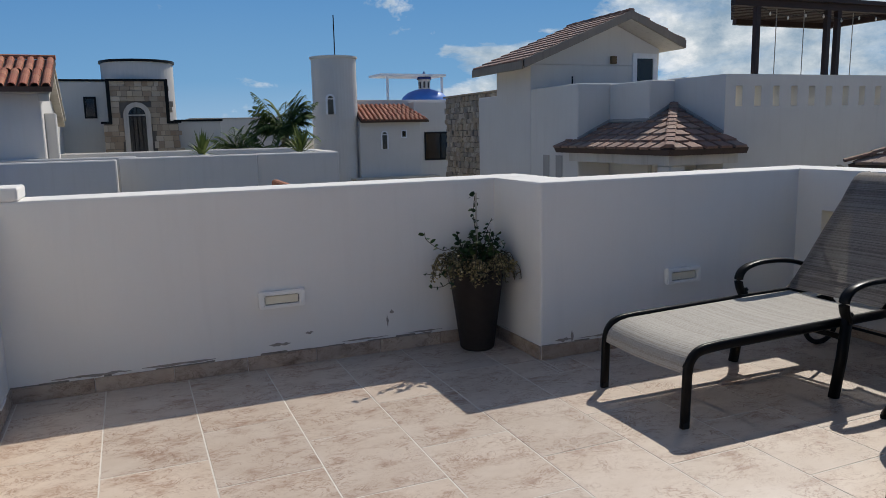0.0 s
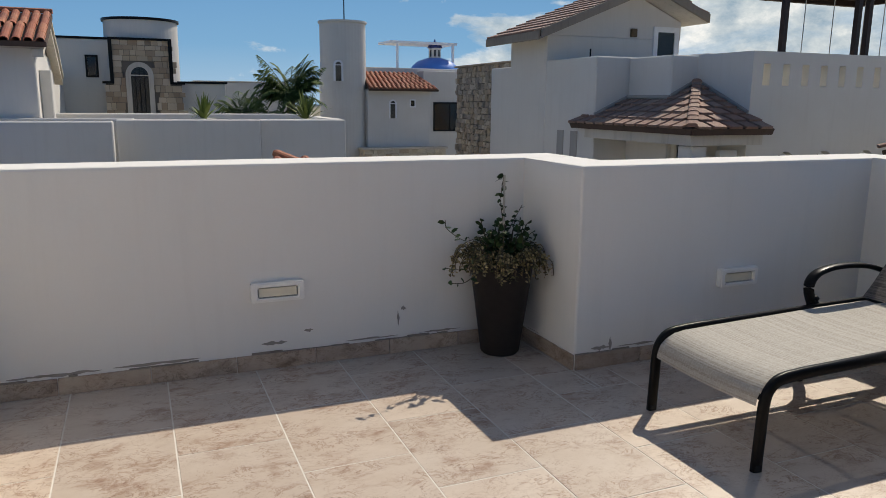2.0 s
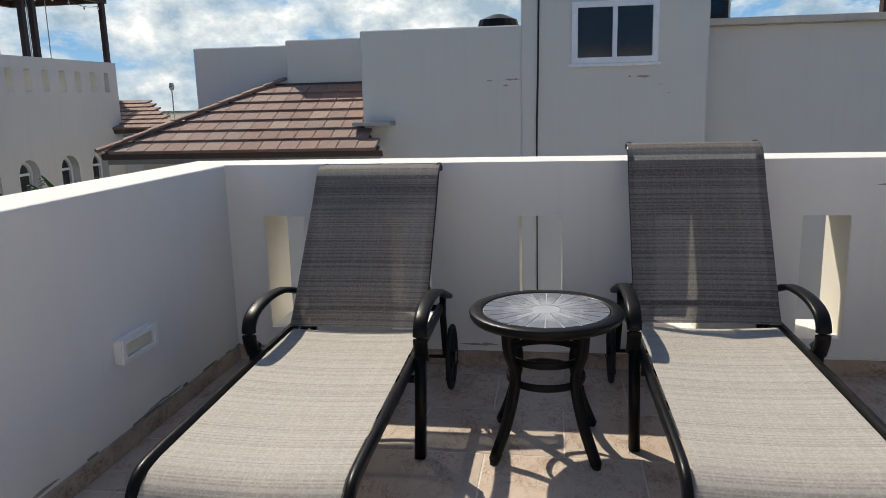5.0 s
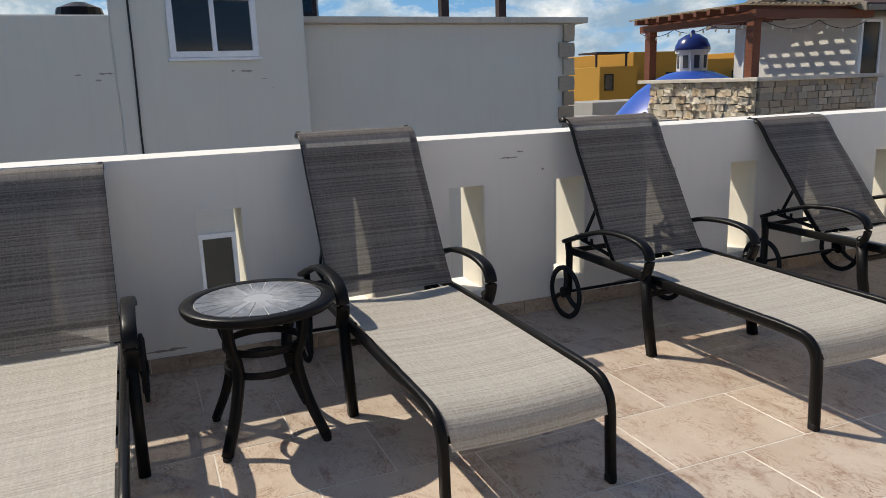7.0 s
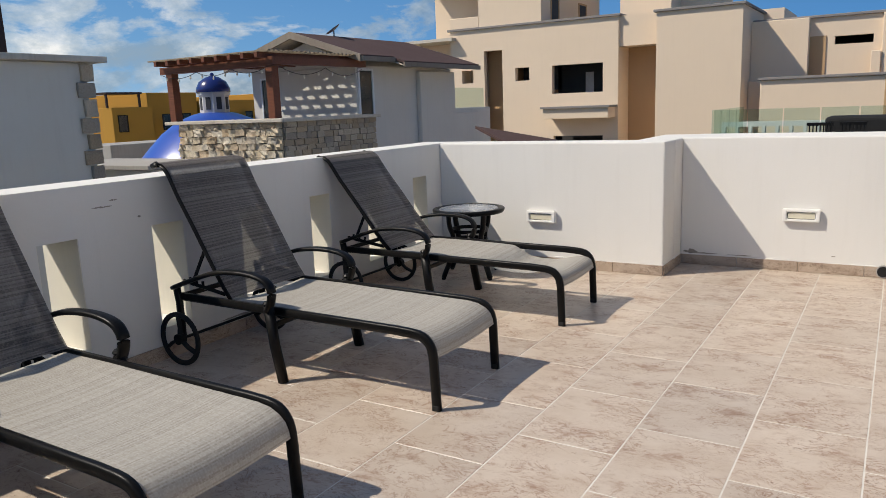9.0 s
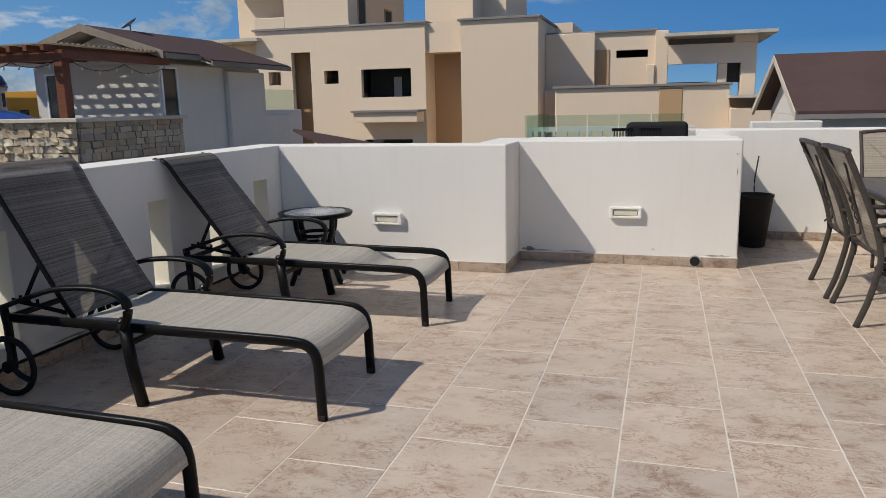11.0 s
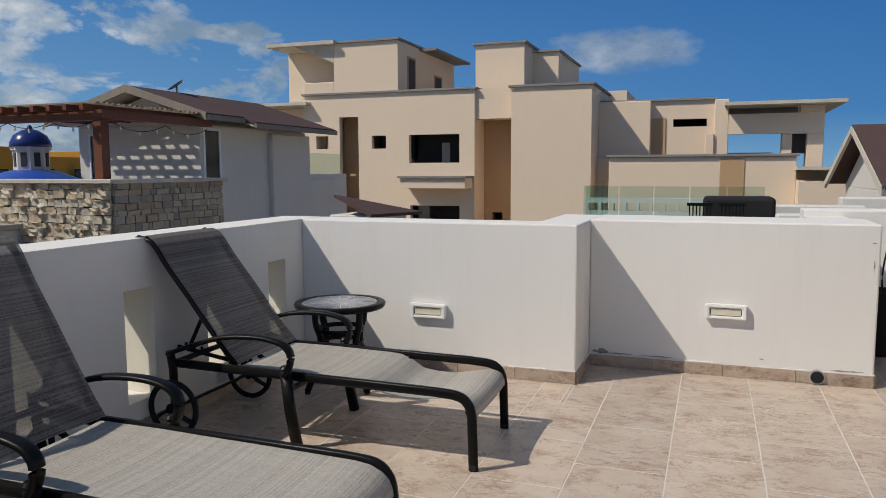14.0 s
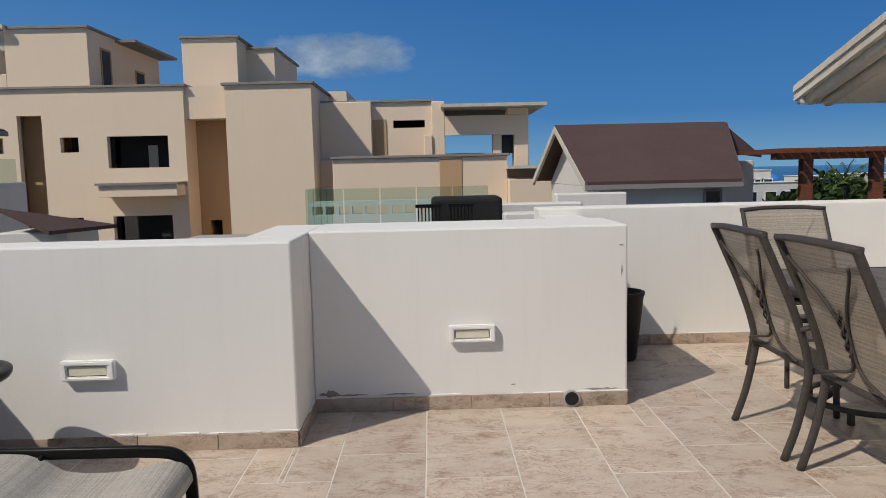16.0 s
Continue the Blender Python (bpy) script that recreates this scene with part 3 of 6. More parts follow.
        ratchet = sweep([(1.36, s * (H - 0.03), 0.425), (1.68, s * (H - 0.03), 0.475)], 0.010, 0.024, 6)
        for k in range(3):
            box(1.52 + 0.05 * k, s * (H - 0.03) - 0.005, 0.455 + 0.008 * k, 1.532 + 0.05 * k, s * (H - 0.03) + 0.005, 0.485 + 0.008 * k, 0, ratchet)
        part("ratchet_bar", ratchet, M_BLACK, root)
        # spoked wheel
        wy = y + s * 0.055
        cx, cz, R = 1.66, 0.155, 0.143
        wheel = part("wheel", sweep([(cx + R * math.cos(a), wy, cz + R * math.sin(a)) for a in np.linspace(0, 2 * math.pi, 32, endpoint=False)], 0.03, 0.02, 8, (0, 1, 0), closed=True), M_RUBBER, root, "black spoked transport wheel", True)
        for k in range(3):
            a = math.pi / 2 + 2 * math.pi * k / 3
            part("spoke", sweep([(cx + 0.02 * math.cos(a), wy, cz + 0.02 * math.sin(a)), (cx + 0.07 * math.cos(a + 0.12), wy, cz + 0.07 * math.sin(a + 0.12)), (cx + R * math.cos(a), wy, cz + R * math.sin(a))], 0.018, 0.032, 6, (0, 1, 0)), M_RUBBER, wheel)
        part("hub", cyl((0, 0, -0.02), 0.032, 0.032, 0.04, 16, m=None), M_BLACK, wheel).matrix_basis = Matrix.Translation((cx, wy, cz)) @ Matrix.Rotation(math.pi / 2, 4, "X")
    part("axle", sweep([(1.66, -H - 0.05, 0.155), (1.66, H + 0.05, 0.155)], 0.016, 0.016), M_BLACK, root)
    part("front_bar", sweep([(0.03, -H, 0.28), (0.03, H, 0.28)], 0.022, 0.022), M_BLACK, root)
    part("middle_bar", sweep([(0.99, -H, 0.30), (0.99, H, 0.30)], 0.02, 0.03), M_BLACK, root)
    part("support_bow", sweep(smooth_line([(0.55, -H, 0.37), (0.55, -H + 0.08, 0.335), (0.55, 0, 0.33), (0.55, H - 0.08, 0.335), (0.55, H, 0.37)], 4), 0.02, 0.02), M_BLACK, root, smooth=True)
    part("rear_bar", sweep([(1.69, -H, 0.39), (1.69, H, 0.39)], 0.022, 0.03), M_BLACK, root)
    part("head_bar", sweep([(hx, -H + 0.022, hz - 0.012), (hx, H - 0.022, hz - 0.012)], 0.02, 0.02), M_BLACK, root)
    return root


LAB = "black metal sun lounger with taupe woven sling and raised back"
l1 = lounger(LAB, 0.0, 0.15)
l1.matrix_basis = pose(2.52, 3.21, 0, 0, 0, 0.2)
l2 = lounger(LAB)
l2.matrix_basis = pose(2.675, 1.695, 0, 0, 0, 1.0)
copy_thing(l2, pose(2.662, 0.152, 0, 0, 0, 1.4))
l4 = lounger("black metal sun lounger with sagging taupe sling beside corner table", 0.085, 0.14)
l4.matrix_basis = pose(2.652, -1.337, 0, 0, 0, 1.6)


# ---- side tables ----
def side_table(label):
    root = thing("side_table", label, "side table", group="round side tables between loungers")
    Z = 0.566
    top = part("table_rim", lathe([(0.245, Z - 0.035), (0.288, Z - 0.035), (0.297, Z - 0.022), (0.299, Z - 0.006), (0.294, Z), (0.256, Z + 0.001), (0.249, Z - 0.002), (0.247, Z - 0.006), (0.245, Z - 0.035)], 56, ring=True), M_BLACK, root, "black rounded metal rim", True)
    part("table_tray", cyl((0, 0, Z - 0.03), 0.2445, 0.2445, 0.0272, 48), M_GROUT_D, root)
    n = 22
    for k in range(n):
        a0, a1 = 2 * math.pi * (k + 0.045) / n, 2 * math.pi * (k + 0.955) / n
        pts = [(0.06 * math.cos(a0), 0.06 * math.sin(a0), Z - 0.008)] + [(0.243 * math.cos(a), 0.243 * math.sin(a), Z - 0.008) for a in np.linspace(a0, a1, 4)] + [(0.06 * math.cos(a1), 0.06 * math.sin(a1), Z - 0.008)]
        part("slate_wedge", prism(pts, (0, 0, 0.007)), M_SLATE, root)
    part("table_centre", lathe([(0.057, Z - 0.008), (0.058, Z - 0.002), (0.056, Z - 0.001), (0.01, Z - 0.001)], 32), M_SLATE, root, "pale round stone centre")
    for k in range(4):
        a = math.pi / 4 + k * math.pi / 2
        c, s = math.cos(a), math.sin(a)
        line = smooth_line([(0.205 * c, 0.205 * s, Z - 0.035), (0.195 * c, 0.195 * s, 0.43), (0.165 * c, 0.165 * s, 0.35), (0.165 * c, 0.165 * s, 0.28), (0.205 * c, 0.205 * s, 0.15), (0.272 * c, 0.272 * s, 0.015)], 5)
        leg = part("leg", sweep(line, 0.046, 0.030, 8, (c, s, 0)), M_BLACK, root, smooth=True)
        part("foot", cyl((0.272 * c, 0.272 * s, 0), 0.016, 0.018, 0.016, 12), M_RUBBER, leg)
    for z in (0.385, 0.295):
        part("stretcher_ring", sweep([(0.15 * math.cos(a), 0.15 * math.sin(a), z) for a in np.linspace(0, 2 * math.pi, 36, endpoint=False)], 0.012, 0.03, 8, closed=True), M_BLACK, root, smooth=True)
    return root


t1 = side_table("round black side table with slate wedge top")
t1.matrix_basis = pose(3.615, 2.394, 0, 0, 0, 0)
copy_thing(t1, pose(3.90, -2.08, 0, 0, 0, 20))


# ---- wall lights ----
def wall_light():
    """Local: back on the plane y = 0, facing -y, 0.25 wide, 0.092 high."""
    root = thing("wall_light", "white recessed wall light with cream lens", "wall light", group="low wall lights")
    bm = panel("y", -0.042, 0.042, -0.135, 0.135, -0.051, 0.051, [(-0.102, 0.102, -0.03, 0.026)])
    bmesh.ops.bevel(bm, geom=[e for e in bm.edges if e.is_manifold and e.calc_face_angle(0) > 1], offset=0.006, segments=2, affect="EDGES")
    part("housing", bm, M_LAMP, root)
    # Added black plate: the shadow gap round the lens is painted by its colour.
    part("shadow_gap_plate", box(-0.1018, -0.016, -0.0298, 0.1018, -0.006, 0.0258), M_RUBBER, root, "dark plate that paints the shadow gap round the lens")
    part("lens", box(-0.097, -0.030, -0.0255, 0.097, -0.016, 0.0215, 0.002), M_LENS, root, "cream lamp lens")
    return root


wl = wall_light()
wl.matrix_basis = pose(1.042, 4.684, 0.416)
copy_thing(wl, pose(3.50, 4.083, 0.424))
copy_thing(wl, pose(3.478, -2.614, 0.437, 0, 0, 180))
copy_thing(wl, pose(1.508, -3.155, 0.455, 0, 0, 180))

drain = thing("drain_pipe", "dark round drain outlet in the skirting", "drain", (0.93, -3.143, 0.052))
part("pipe", cyl((0, 0, 0), 0.048, 0.048, 0.02, 24, m=None), M_CONC, drain).matrix_basis = Matrix.Rotation(-math.pi / 2, 4, "X")
part("opening", cyl((0, 0, 0.02), 0.04, 0.04, 0.003, 24), M_RUBBER, drain).matrix_basis = Matrix.Rotation(-math.pi / 2, 4, "X")


# ---- planters ----
def leaf_blade(bm, p, d, n, L, W):
    """One small rounded leaf, folded along its midrib."""
    d, n = Vector(d).normalized(), Vector(n).normalized()
    s = d.cross(n).normalized()
    p = Vector(p)
    mid = [p, p + d * L * 0.5 + n * L * 0.06, p + d * L]
    a, b, c = (bm.verts.new(v) for v in mid)
    l1_, l2_ = (bm.verts.new(p + d * L * f + s * W * 0.5 * g + n * L * 0.10) for f, g in ((0.25, 0.85), (0.65, 0.9)))
    r1_, r2_ = (bm.verts.new(p + d * L * f - s * W * 0.5 * g + n * L * 0.10) for f, g in ((0.25, 0.85), (0.65, 0.9)))
    for f in ((a, b, l2_, l1_), (b, c, l2_), (a, r1_, r2_, b), (b, r2_, c)):
        bm.faces.new(f)


def rand_dir(zlo=-0.3, zhi=1.0):
    a = random.uniform(0, 2 * math.pi)
    z = random.uniform(zlo, zhi)
    r = math.sqrt(max(0, 1 - z * z))
    return Vector((r * math.cos(a), r * math.sin(a), z))


def planter_pot(root, h, r0, r1):
    part("pot", lathe([(r0 * 0.9, 0), (r0, 0.012), (r1, h - 0.03), (r1 + 0.008, h - 0.022), (r1 + 0.008, h), (r1 - 0.012, h), (r1 - 0.016, h - 0.05), (0.02, h - 0.052)], 44), M_POT, root, "tapered dark brown pot", True)
    part("soil", cyl((0, 0, h - 0.053), r1 - 0.014, r1 - 0.014, 0.012, 32), M_SOIL, root)


plant = thing("potted_plant", "tapered dark planter with a sparse vine and dry trailing leaves", "potted plant", (2.236, 4.497, 0))
planter_pot(plant, 0.52, 0.108, 0.172)
random.seed(5)
stems, leaves, dry = bmesh.new(), bmesh.new(), bmesh.new()


def vine(pts, size, bm_leaf, every=0.03, spread=1.0):
    line = smooth_line(pts, 8)
    sweep(line, 0.004, 0.004, 5, bm=stems)
    acc = 0
    for a, b in zip(line, line[1:]):
        acc += (b - a).length
        if acc > every:
            acc = 0
            d = rand_dir(-0.5, 0.6)
            leaf_blade(bm_leaf, b, d, rand_dir(0.1, 1), size * random.uniform(0.6, 1.25), size * random.uniform(0.6, 1.0) * spread)


vine([(0, 0, 0.46), (0.005, 0, 0.7), (-0.01, 0.01, 0.85), (0.0, 0, 0.985)], 0.04, leaves, 0.012)
vine([(0.02, 0, 0.66), (0.06, -0.03, 0.76), (0.09, -0.05, 0.83)], 0.03, leaves, 0.025)
vine([(-0.05, 0, 0.5), (-0.15, -0.06, 0.66), (-0.28, -0.13, 0.67), (-0.39, -0.16, 0.74), (-0.41, -0.17, 0.79)], 0.036, leaves, 0.028)
vine([(-0.05, -0.03, 0.5), (-0.17, -0.1, 0.58), (-0.30, -0.16, 0.53), (-0.42, -0.19, 0.55)], 0.036, leaves, 0.03)
vine([(-0.15, -0.08, 0.58), (-0.22, -0.14, 0.50), (-0.30, -0.17, 0.46), (-0.40, -0.19, 0.47)], 0.040, leaves, 0.035)
for k in range(26):
    a = random.uniform(0, 2 * math.pi)
    r = random.uniform(0.08, 0.2)
    vine([(0.3 * r * math.cos(a), 0.3 * r * math.sin(a), 0.47), (0.8 * r * math.cos(a), 0.8 * r * math.sin(a), random.uniform(0.58, 0.70)), (r * math.cos(a), r * math.sin(a), random.uniform(0.60, 0.76))], 0.036, leaves, 0.012)
for k in range(150):
    a = random.uniform(0, 2 * math.pi)
    r = random.uniform(0.16, 0.275)
    z1 = random.uniform(0.43, 0.55)
    vine([(0.4 * r * math.cos(a), 0.4 * r * math.sin(a), 0.48), (0.8 * r * math.cos(a), 0.8 * r * math.sin(a), random.uniform(0.54, 0.62)), (r * math.cos(a), r * math.sin(a), random.uniform(0.5, 0.58)), (1.05 * r * math.cos(a), 1.05 * r * math.sin(a), z1)], 0.021, dry, 0.008, 0.8)
part("stem", stems, M_STEM, plant)
tagged(part("green_leaves", leaves, M_LEAF, plant, "dark green rounded leaves"), kind="stuff")
tagged(part("dry_foliage", dry, M_DRY, plant, "dry yellow-brown trailing leaves"), kind="stuff")
part("stake", sweep([(0.01, 0, 0.45), (0.004, 0.0, 0.99)], 0.012, 0.012), M_STAKE, plant, "pale wooden stake")

bare = thing("planter", "tapered dark brown planter with a thin bare stick", "planter", (0.37, -4.20, 0))
planter_pot(bare, 0.50, 0.115, 0.165)
part("stick", sweep(smooth_line([(0, 0, 0.44), (0.01, 0.0, 0.62), (-0.015, 0.01, 0.86)], 4), 0.012, 0.012), M_POT, bare)


# ---- dining set ----
def dining_chair(label):
    """Local: back legs' feet at x = 0, the sitter faces -x."""
    root = thing("dining_chair", label, "chair", group="chairs round the dining table")
    H = 0.285
    prof = [(0.0, 0.0), (-0.055, 0.16), (-0.095, 0.34), (-0.105, 0.44), (-0.075, 0.58), (-0.01, 0.76), (0.06, 0.92), (0.105, 1.02), (0.13, 1.075)]
    line = smooth_line([(x, 0, z) for x, z in prof], 5)
    for s in (-1, 1):
        part("back_post", sweep([p + Vector((0, s * H, 0)) for p in line], 0.026, 0.036, 8, (1, 0, 0)), M_BRONZE, root, smooth=True)
        part("front_leg", sweep(smooth_line([(-0.56, s * (H - 0.01), 0.0), (-0.55, s * (H - 0.01), 0.22), (-0.54, s * (H - 0.01), 0.42)], 4), 0.026, 0.032, 8, (1, 0, 0)), M_BRONZE, root, smooth=True)
        part("armrest", sweep(smooth_line([(-0.055, s * (H + 0.01), 0.63), (-0.2, s * (H + 0.035), 0.66), (-0.42, s * (H + 0.03), 0.64), (-0.5, s * (H + 0.02), 0.57), (-0.53, s * H, 0.43)], 5), 0.036, 0.022, 8), M_BRONZE, root, smooth=True)
        part("seat_rail", sweep([(-0.10, s * (H - 0.015), 0.425), (-0.58, s * (H - 0.015), 0.435)], 0.024, 0.032), M_BRONZE, root)
        orn = smooth_line([(0.10, s * 0.22, 1.0), (0.075, s * 0.19, 0.955), (0.0, s * 0.06, 0.80), (-0.055, s * 0.012, 0.66), (-0.09, s * 0.03, 0.54), (-0.08, s * 0.15, 0.50), (-0.085, s * 0.26, 0.47)], 6)
        part("scroll_bar", sweep([p + Vector((0.022, 0, 0)) for p in orn], 0.014, 0.014, 6, (1, 0, 0)), M_BRONZE, root, "curved ornamental back bar", True)
    for k in range(2):
        tw = []
        for i in range(26):
            f = i / 25
            z = 0.60 + 0.20 * f
            x = np.interp(z, [0.44, 0.58, 0.76, 0.92], [-0.105, -0.075, -0.01, 0.06]) + 0.024
            a = f * 12 + k * math.pi
            tw.append((x + 0.008 * math.cos(a), 0.014 * math.sin(a), z))
        part("twist", sweep(tw, 0.009, 0.009, 6, (1, 0, 0)), M_BRONZE, root, "twisted metal ornament", True)
    part("top_rail", sweep(smooth_line([(0.125, -H - 0.01, 1.075), (0.15, -0.14, 1.085), (0.155, 0, 1.087), (0.15, 0.14, 1.085), (0.125, H + 0.01, 1.075)], 4), 0.042, 0.03, 8), M_BRONZE, root, smooth=True)
    part("bottom_rail", sweep([(-0.10, -H, 0.45), (-0.10, H, 0.45)], 0.024, 0.03), M_BRONZE, root)
    part("front_rail", sweep([(-0.58, -H + 0.01, 0.43), (-0.58, H - 0.01, 0.43)], 0.024, 0.03), M_BRONZE, root)
    bk = [p for p in line if p.z > 0.44]
    part("back_sling", quad_sheet([[(p.x - 0.012 + 0.02 * math.sin(math.pi * (y + H) / (2 * H)), y, p.z) for y in np.linspace(-H + 0.01, H - 0.01, 7)] for p in bk]), M_SLING_C, root, "tan woven back sling", True)
    part("seat_sling", quad_sheet([[(x, y, 0.448 - 0.02 * math.sin(math.pi * (y + H) / (2 * H)) - 0.012 * math.sin(math.pi * (-x - 0.1) / 0.48)) for y in np.linspace(-H + 0.02, H - 0.02, 7)] for x in np.linspace(-0.10, -0.58, 9)]), M_SLING_C, root, "tan woven seat sling", True)
    return root


c1 = dining_chair("bronze metal dining chair with tan woven sling back")
c1.matrix_basis = pose(0.09, -2.545, 0)
copy_thing(c1, pose(0.06, -1.86, 0, 0, 0, 2))
c3 = copy_thing(c1, pose(-0.74, -3.94, 0, 0, 0, -90))

table = thing("dining_table", "rectangular dining table with grey wood-look plank top", "table", (-0.70, -2.42, 0))
for k in range(5):
    x0 = -0.5 + 0.2 * k
    part("plank", box(x0 + 0.0015, -1.0, 0.715, x0 + 0.1985, 1.0, 0.738, 0.003), M_TABLEWOOD, table)
part("table_edge", sweep([(-0.515, -1.015, 0.72), (0.515, -1.015, 0.72), (0.515, 1.015, 0.72), (-0.515, 1.015, 0.72)], 0.035, 0.045, 8, closed=True), M_BRONZE, table)
part("apron", box(-0.42, -0.92, 0.65, 0.42, 0.92, 0.712, 0.004), M_BRONZE, table)
for sy in (-0.5, 0.5):
    for sx in (-0.12, 0.12):
        part("pedestal_leg", sweep(smooth_line([(sx * 1.6, sy - 0.0, 0.66), (sx * 1.0, sy, 0.4), (sx * 1.4, sy, 0.16), (sx * 2.4, sy, 0.06)], 5), 0.04, 0.03, 8, (0, 1, 0)), M_BRONZE, table, smooth=True)
    part("base_ring", sweep([(0.31 * math.cos(a), sy + 0.31 * math.sin(a), 0.075) for a in np.linspace(0, 2 * math.pi, 40, endpoint=False)], 0.03, 0.03, 8, closed=True), M_BRONZE, table, "round metal base ring", True)
    for k in range(4):
        a = math.pi / 4 + k * math.pi / 2
        part("base_foot", box(0.31 * math.cos(a) - 0.016, sy + 0.31 * math.sin(a) - 0.016, 0, 0.31 * math.cos(a) + 0.016, sy + 0.31 * math.sin(a) + 0.016, 0.07, 0.004), M_BRONZE, table)


# ---- scuffs and chipped plaster on the walls ----
M_CHIP = plaster("bare_grey_plaster", (0.34, 0.31, 0.27), (0.2, 0.18, 0.15), amount=0.4, grain=80)


def flakes(name, label, axis, at, out, spots, seed):
    """Irregular chips a few millimetres proud of a wall: (along, height, length, thickness)."""
    random.seed(seed)
    root = tagged(empty(name), label, "plaster damage", "", "structure")
    for u, z, l, t in spots:
        n = 9
        top = [(u - l / 2 + l * k / n, z + t * random.uniform(0.1, 0.6) * math.sin(math.pi * (k + 0.3) / (n + 0.6))) for k in range(n + 1)]
        bot = [(a, z - t * random.uniform(0.1, 0.6) * math.sin(math.pi * (k + 0.3) / (n + 0.6))) for k, (a, _) in enumerate(top)]
        ring = top + bot[::-1]
        pts = [(at, a, c) if axis == "x" else (a, at, c) for a, c in ring]
        d = (out * 0.0025, 0, 0) if axis == "x" else (0, out * 0.0025, 0)
        part("chip", prism(pts, d), M_CHIP, root)
    return root


flakes("trim_chips_north", "chipped plaster above the skirting", "y", 4.684, -1, [(1.02, 0.135, 0.13, 0.028), (1.20, 0.185, 0.05, 0.02), (0.45, 0.10, 0.4, 0.018), (0.05, 0.098, 0.3, 0.02), (1.70, 0.20, 0.015, 0.08), (1.73, 0.25, 0.03, 0.03), (1.55, 0.10, 0.3, 0.014), (1.95, 0.10, 0.25, 0.014), (-0.1, 0.10, 0.2, 0.016)], 3)
flakes("trim_chips_step", "chipped plaster near the wall corner", "y", 4.083, -1, [(2.85, 0.10, 0.25, 0.014), (2.68, 0.12, 0.02, 0.07), (2.62, 0.105, 0.12, 0.03), (3.7, 0.098, 0.3, 0.012)], 4)
flakes("trim_chips_south", "hairline damage on the parapet block", "y", -3.155, 1, [(2.35, 0.105, 0.12, 0.05), (2.25, 0.10, 0.25, 0.014), (1.27, 0.14, 0.03, 0.012), (1.95, 0.10, 0.2, 0.012), (0.75, 0.1, 0.2, 0.014), (0.635, 0.95, 0.03, 0.008), (0.63, 0.8, 0.008, 0.06)], 5)
flakes("trim_chips_east", "scuffs on the slotted wall", "x", 4.495, -1, [(0.82, 0.94, 0.12, 0.012), (0.75, 0.97, 0.05, 0.01), (2.75, 0.115, 0.2, 0.02), (0.6, 0.86, 0.02, 0.015), (-0.05, 0.11, 0.3, 0.02)], 6)

# ---- garden tap on the side wall ----
tap = thing("garden_tap", "weathered brass garden tap on the white side wall", "tap", (-0.40, 3.30, 0.60))
part("flange", cyl((0, 0, 0), 0.022, 0.022, 0.006, 16), M_BRASS, tap).matrix_basis = Matrix.Rotation(math.pi / 2, 4, "Y")
part("spout", sweep(smooth_line([(0.0, 0, 0), (0.05, 0.012, 0.0), (0.085, 0.02, -0.002), (0.105, 0.025, -0.02), (0.112, 0.027, -0.036)], 5), 0.020, 0.020, 10), M_BRASS, tap, smooth=True)
part("outlet_ring", cyl((0.113, 0.027, -0.048), 0.015, 0.014, 0.014, 14), M_BRASS, tap)
part("valve_body", lathe([(0.012, 0.0), (0.012, 0.018), (0.016, 0.02), (0.016, 0.03), (0.008, 0.034), (0.006, 0.046)], 12, centre=(0.055, 0.013)), M_BRASS, tap)
part("lever", sweep([(0.03, 0.005, 0.044), (0.055, 0.013, 0.047), (0.08, 0.02, 0.047)], 0.008, 0.012, 6), M_BRASS, tap)

# ---- ground, sea ----
structure("ground", box(-3000, -3000, SUNK - 0.5, 3000, 3000, SUNK), plaster("sandy_ground", (0.30, 0.26, 0.19), (0.12, 0.12, 0.07), amount=0.5, grain=4), "sandy ground between the houses")
sea_m, sea_nt, sea_b = base("sea_water", 0.25, 0, 0.5)
sea_nt.links.new(mixc(sea_nt, tex(sea_nt, 0.006, 5, 0.6, (0.3, 1, 1)), (0.012, 0.07, 0.16), (0.02, 0.12, 0.22)), sea_b.inputs["Base Color"])
bump(sea_nt, sea_b, tex(sea_nt, 0.5, 4), 0.4, 0.3)
structure("water", box(-2990, -2990, SUNK, 2990, -190, SUNK + 0.4), sea_m, "deep blue sea beyond the houses")

# ---- building helpers ----
def body(name, root, x0, x1, y0, y1, z0, z1, mat, label=""):
    return part(name, box(x0, y0, z0, x1, y1, z1, 0.02), mat, root, label)


def cap(root, x0, x1, y0, y1, z, over=0.08, h=0.07, mat=None):
    return part("coping", box(x0 - over, y0 - over, z, x1 + over, y1 + over, z + h, 0.01), mat or M_TRIM, root)


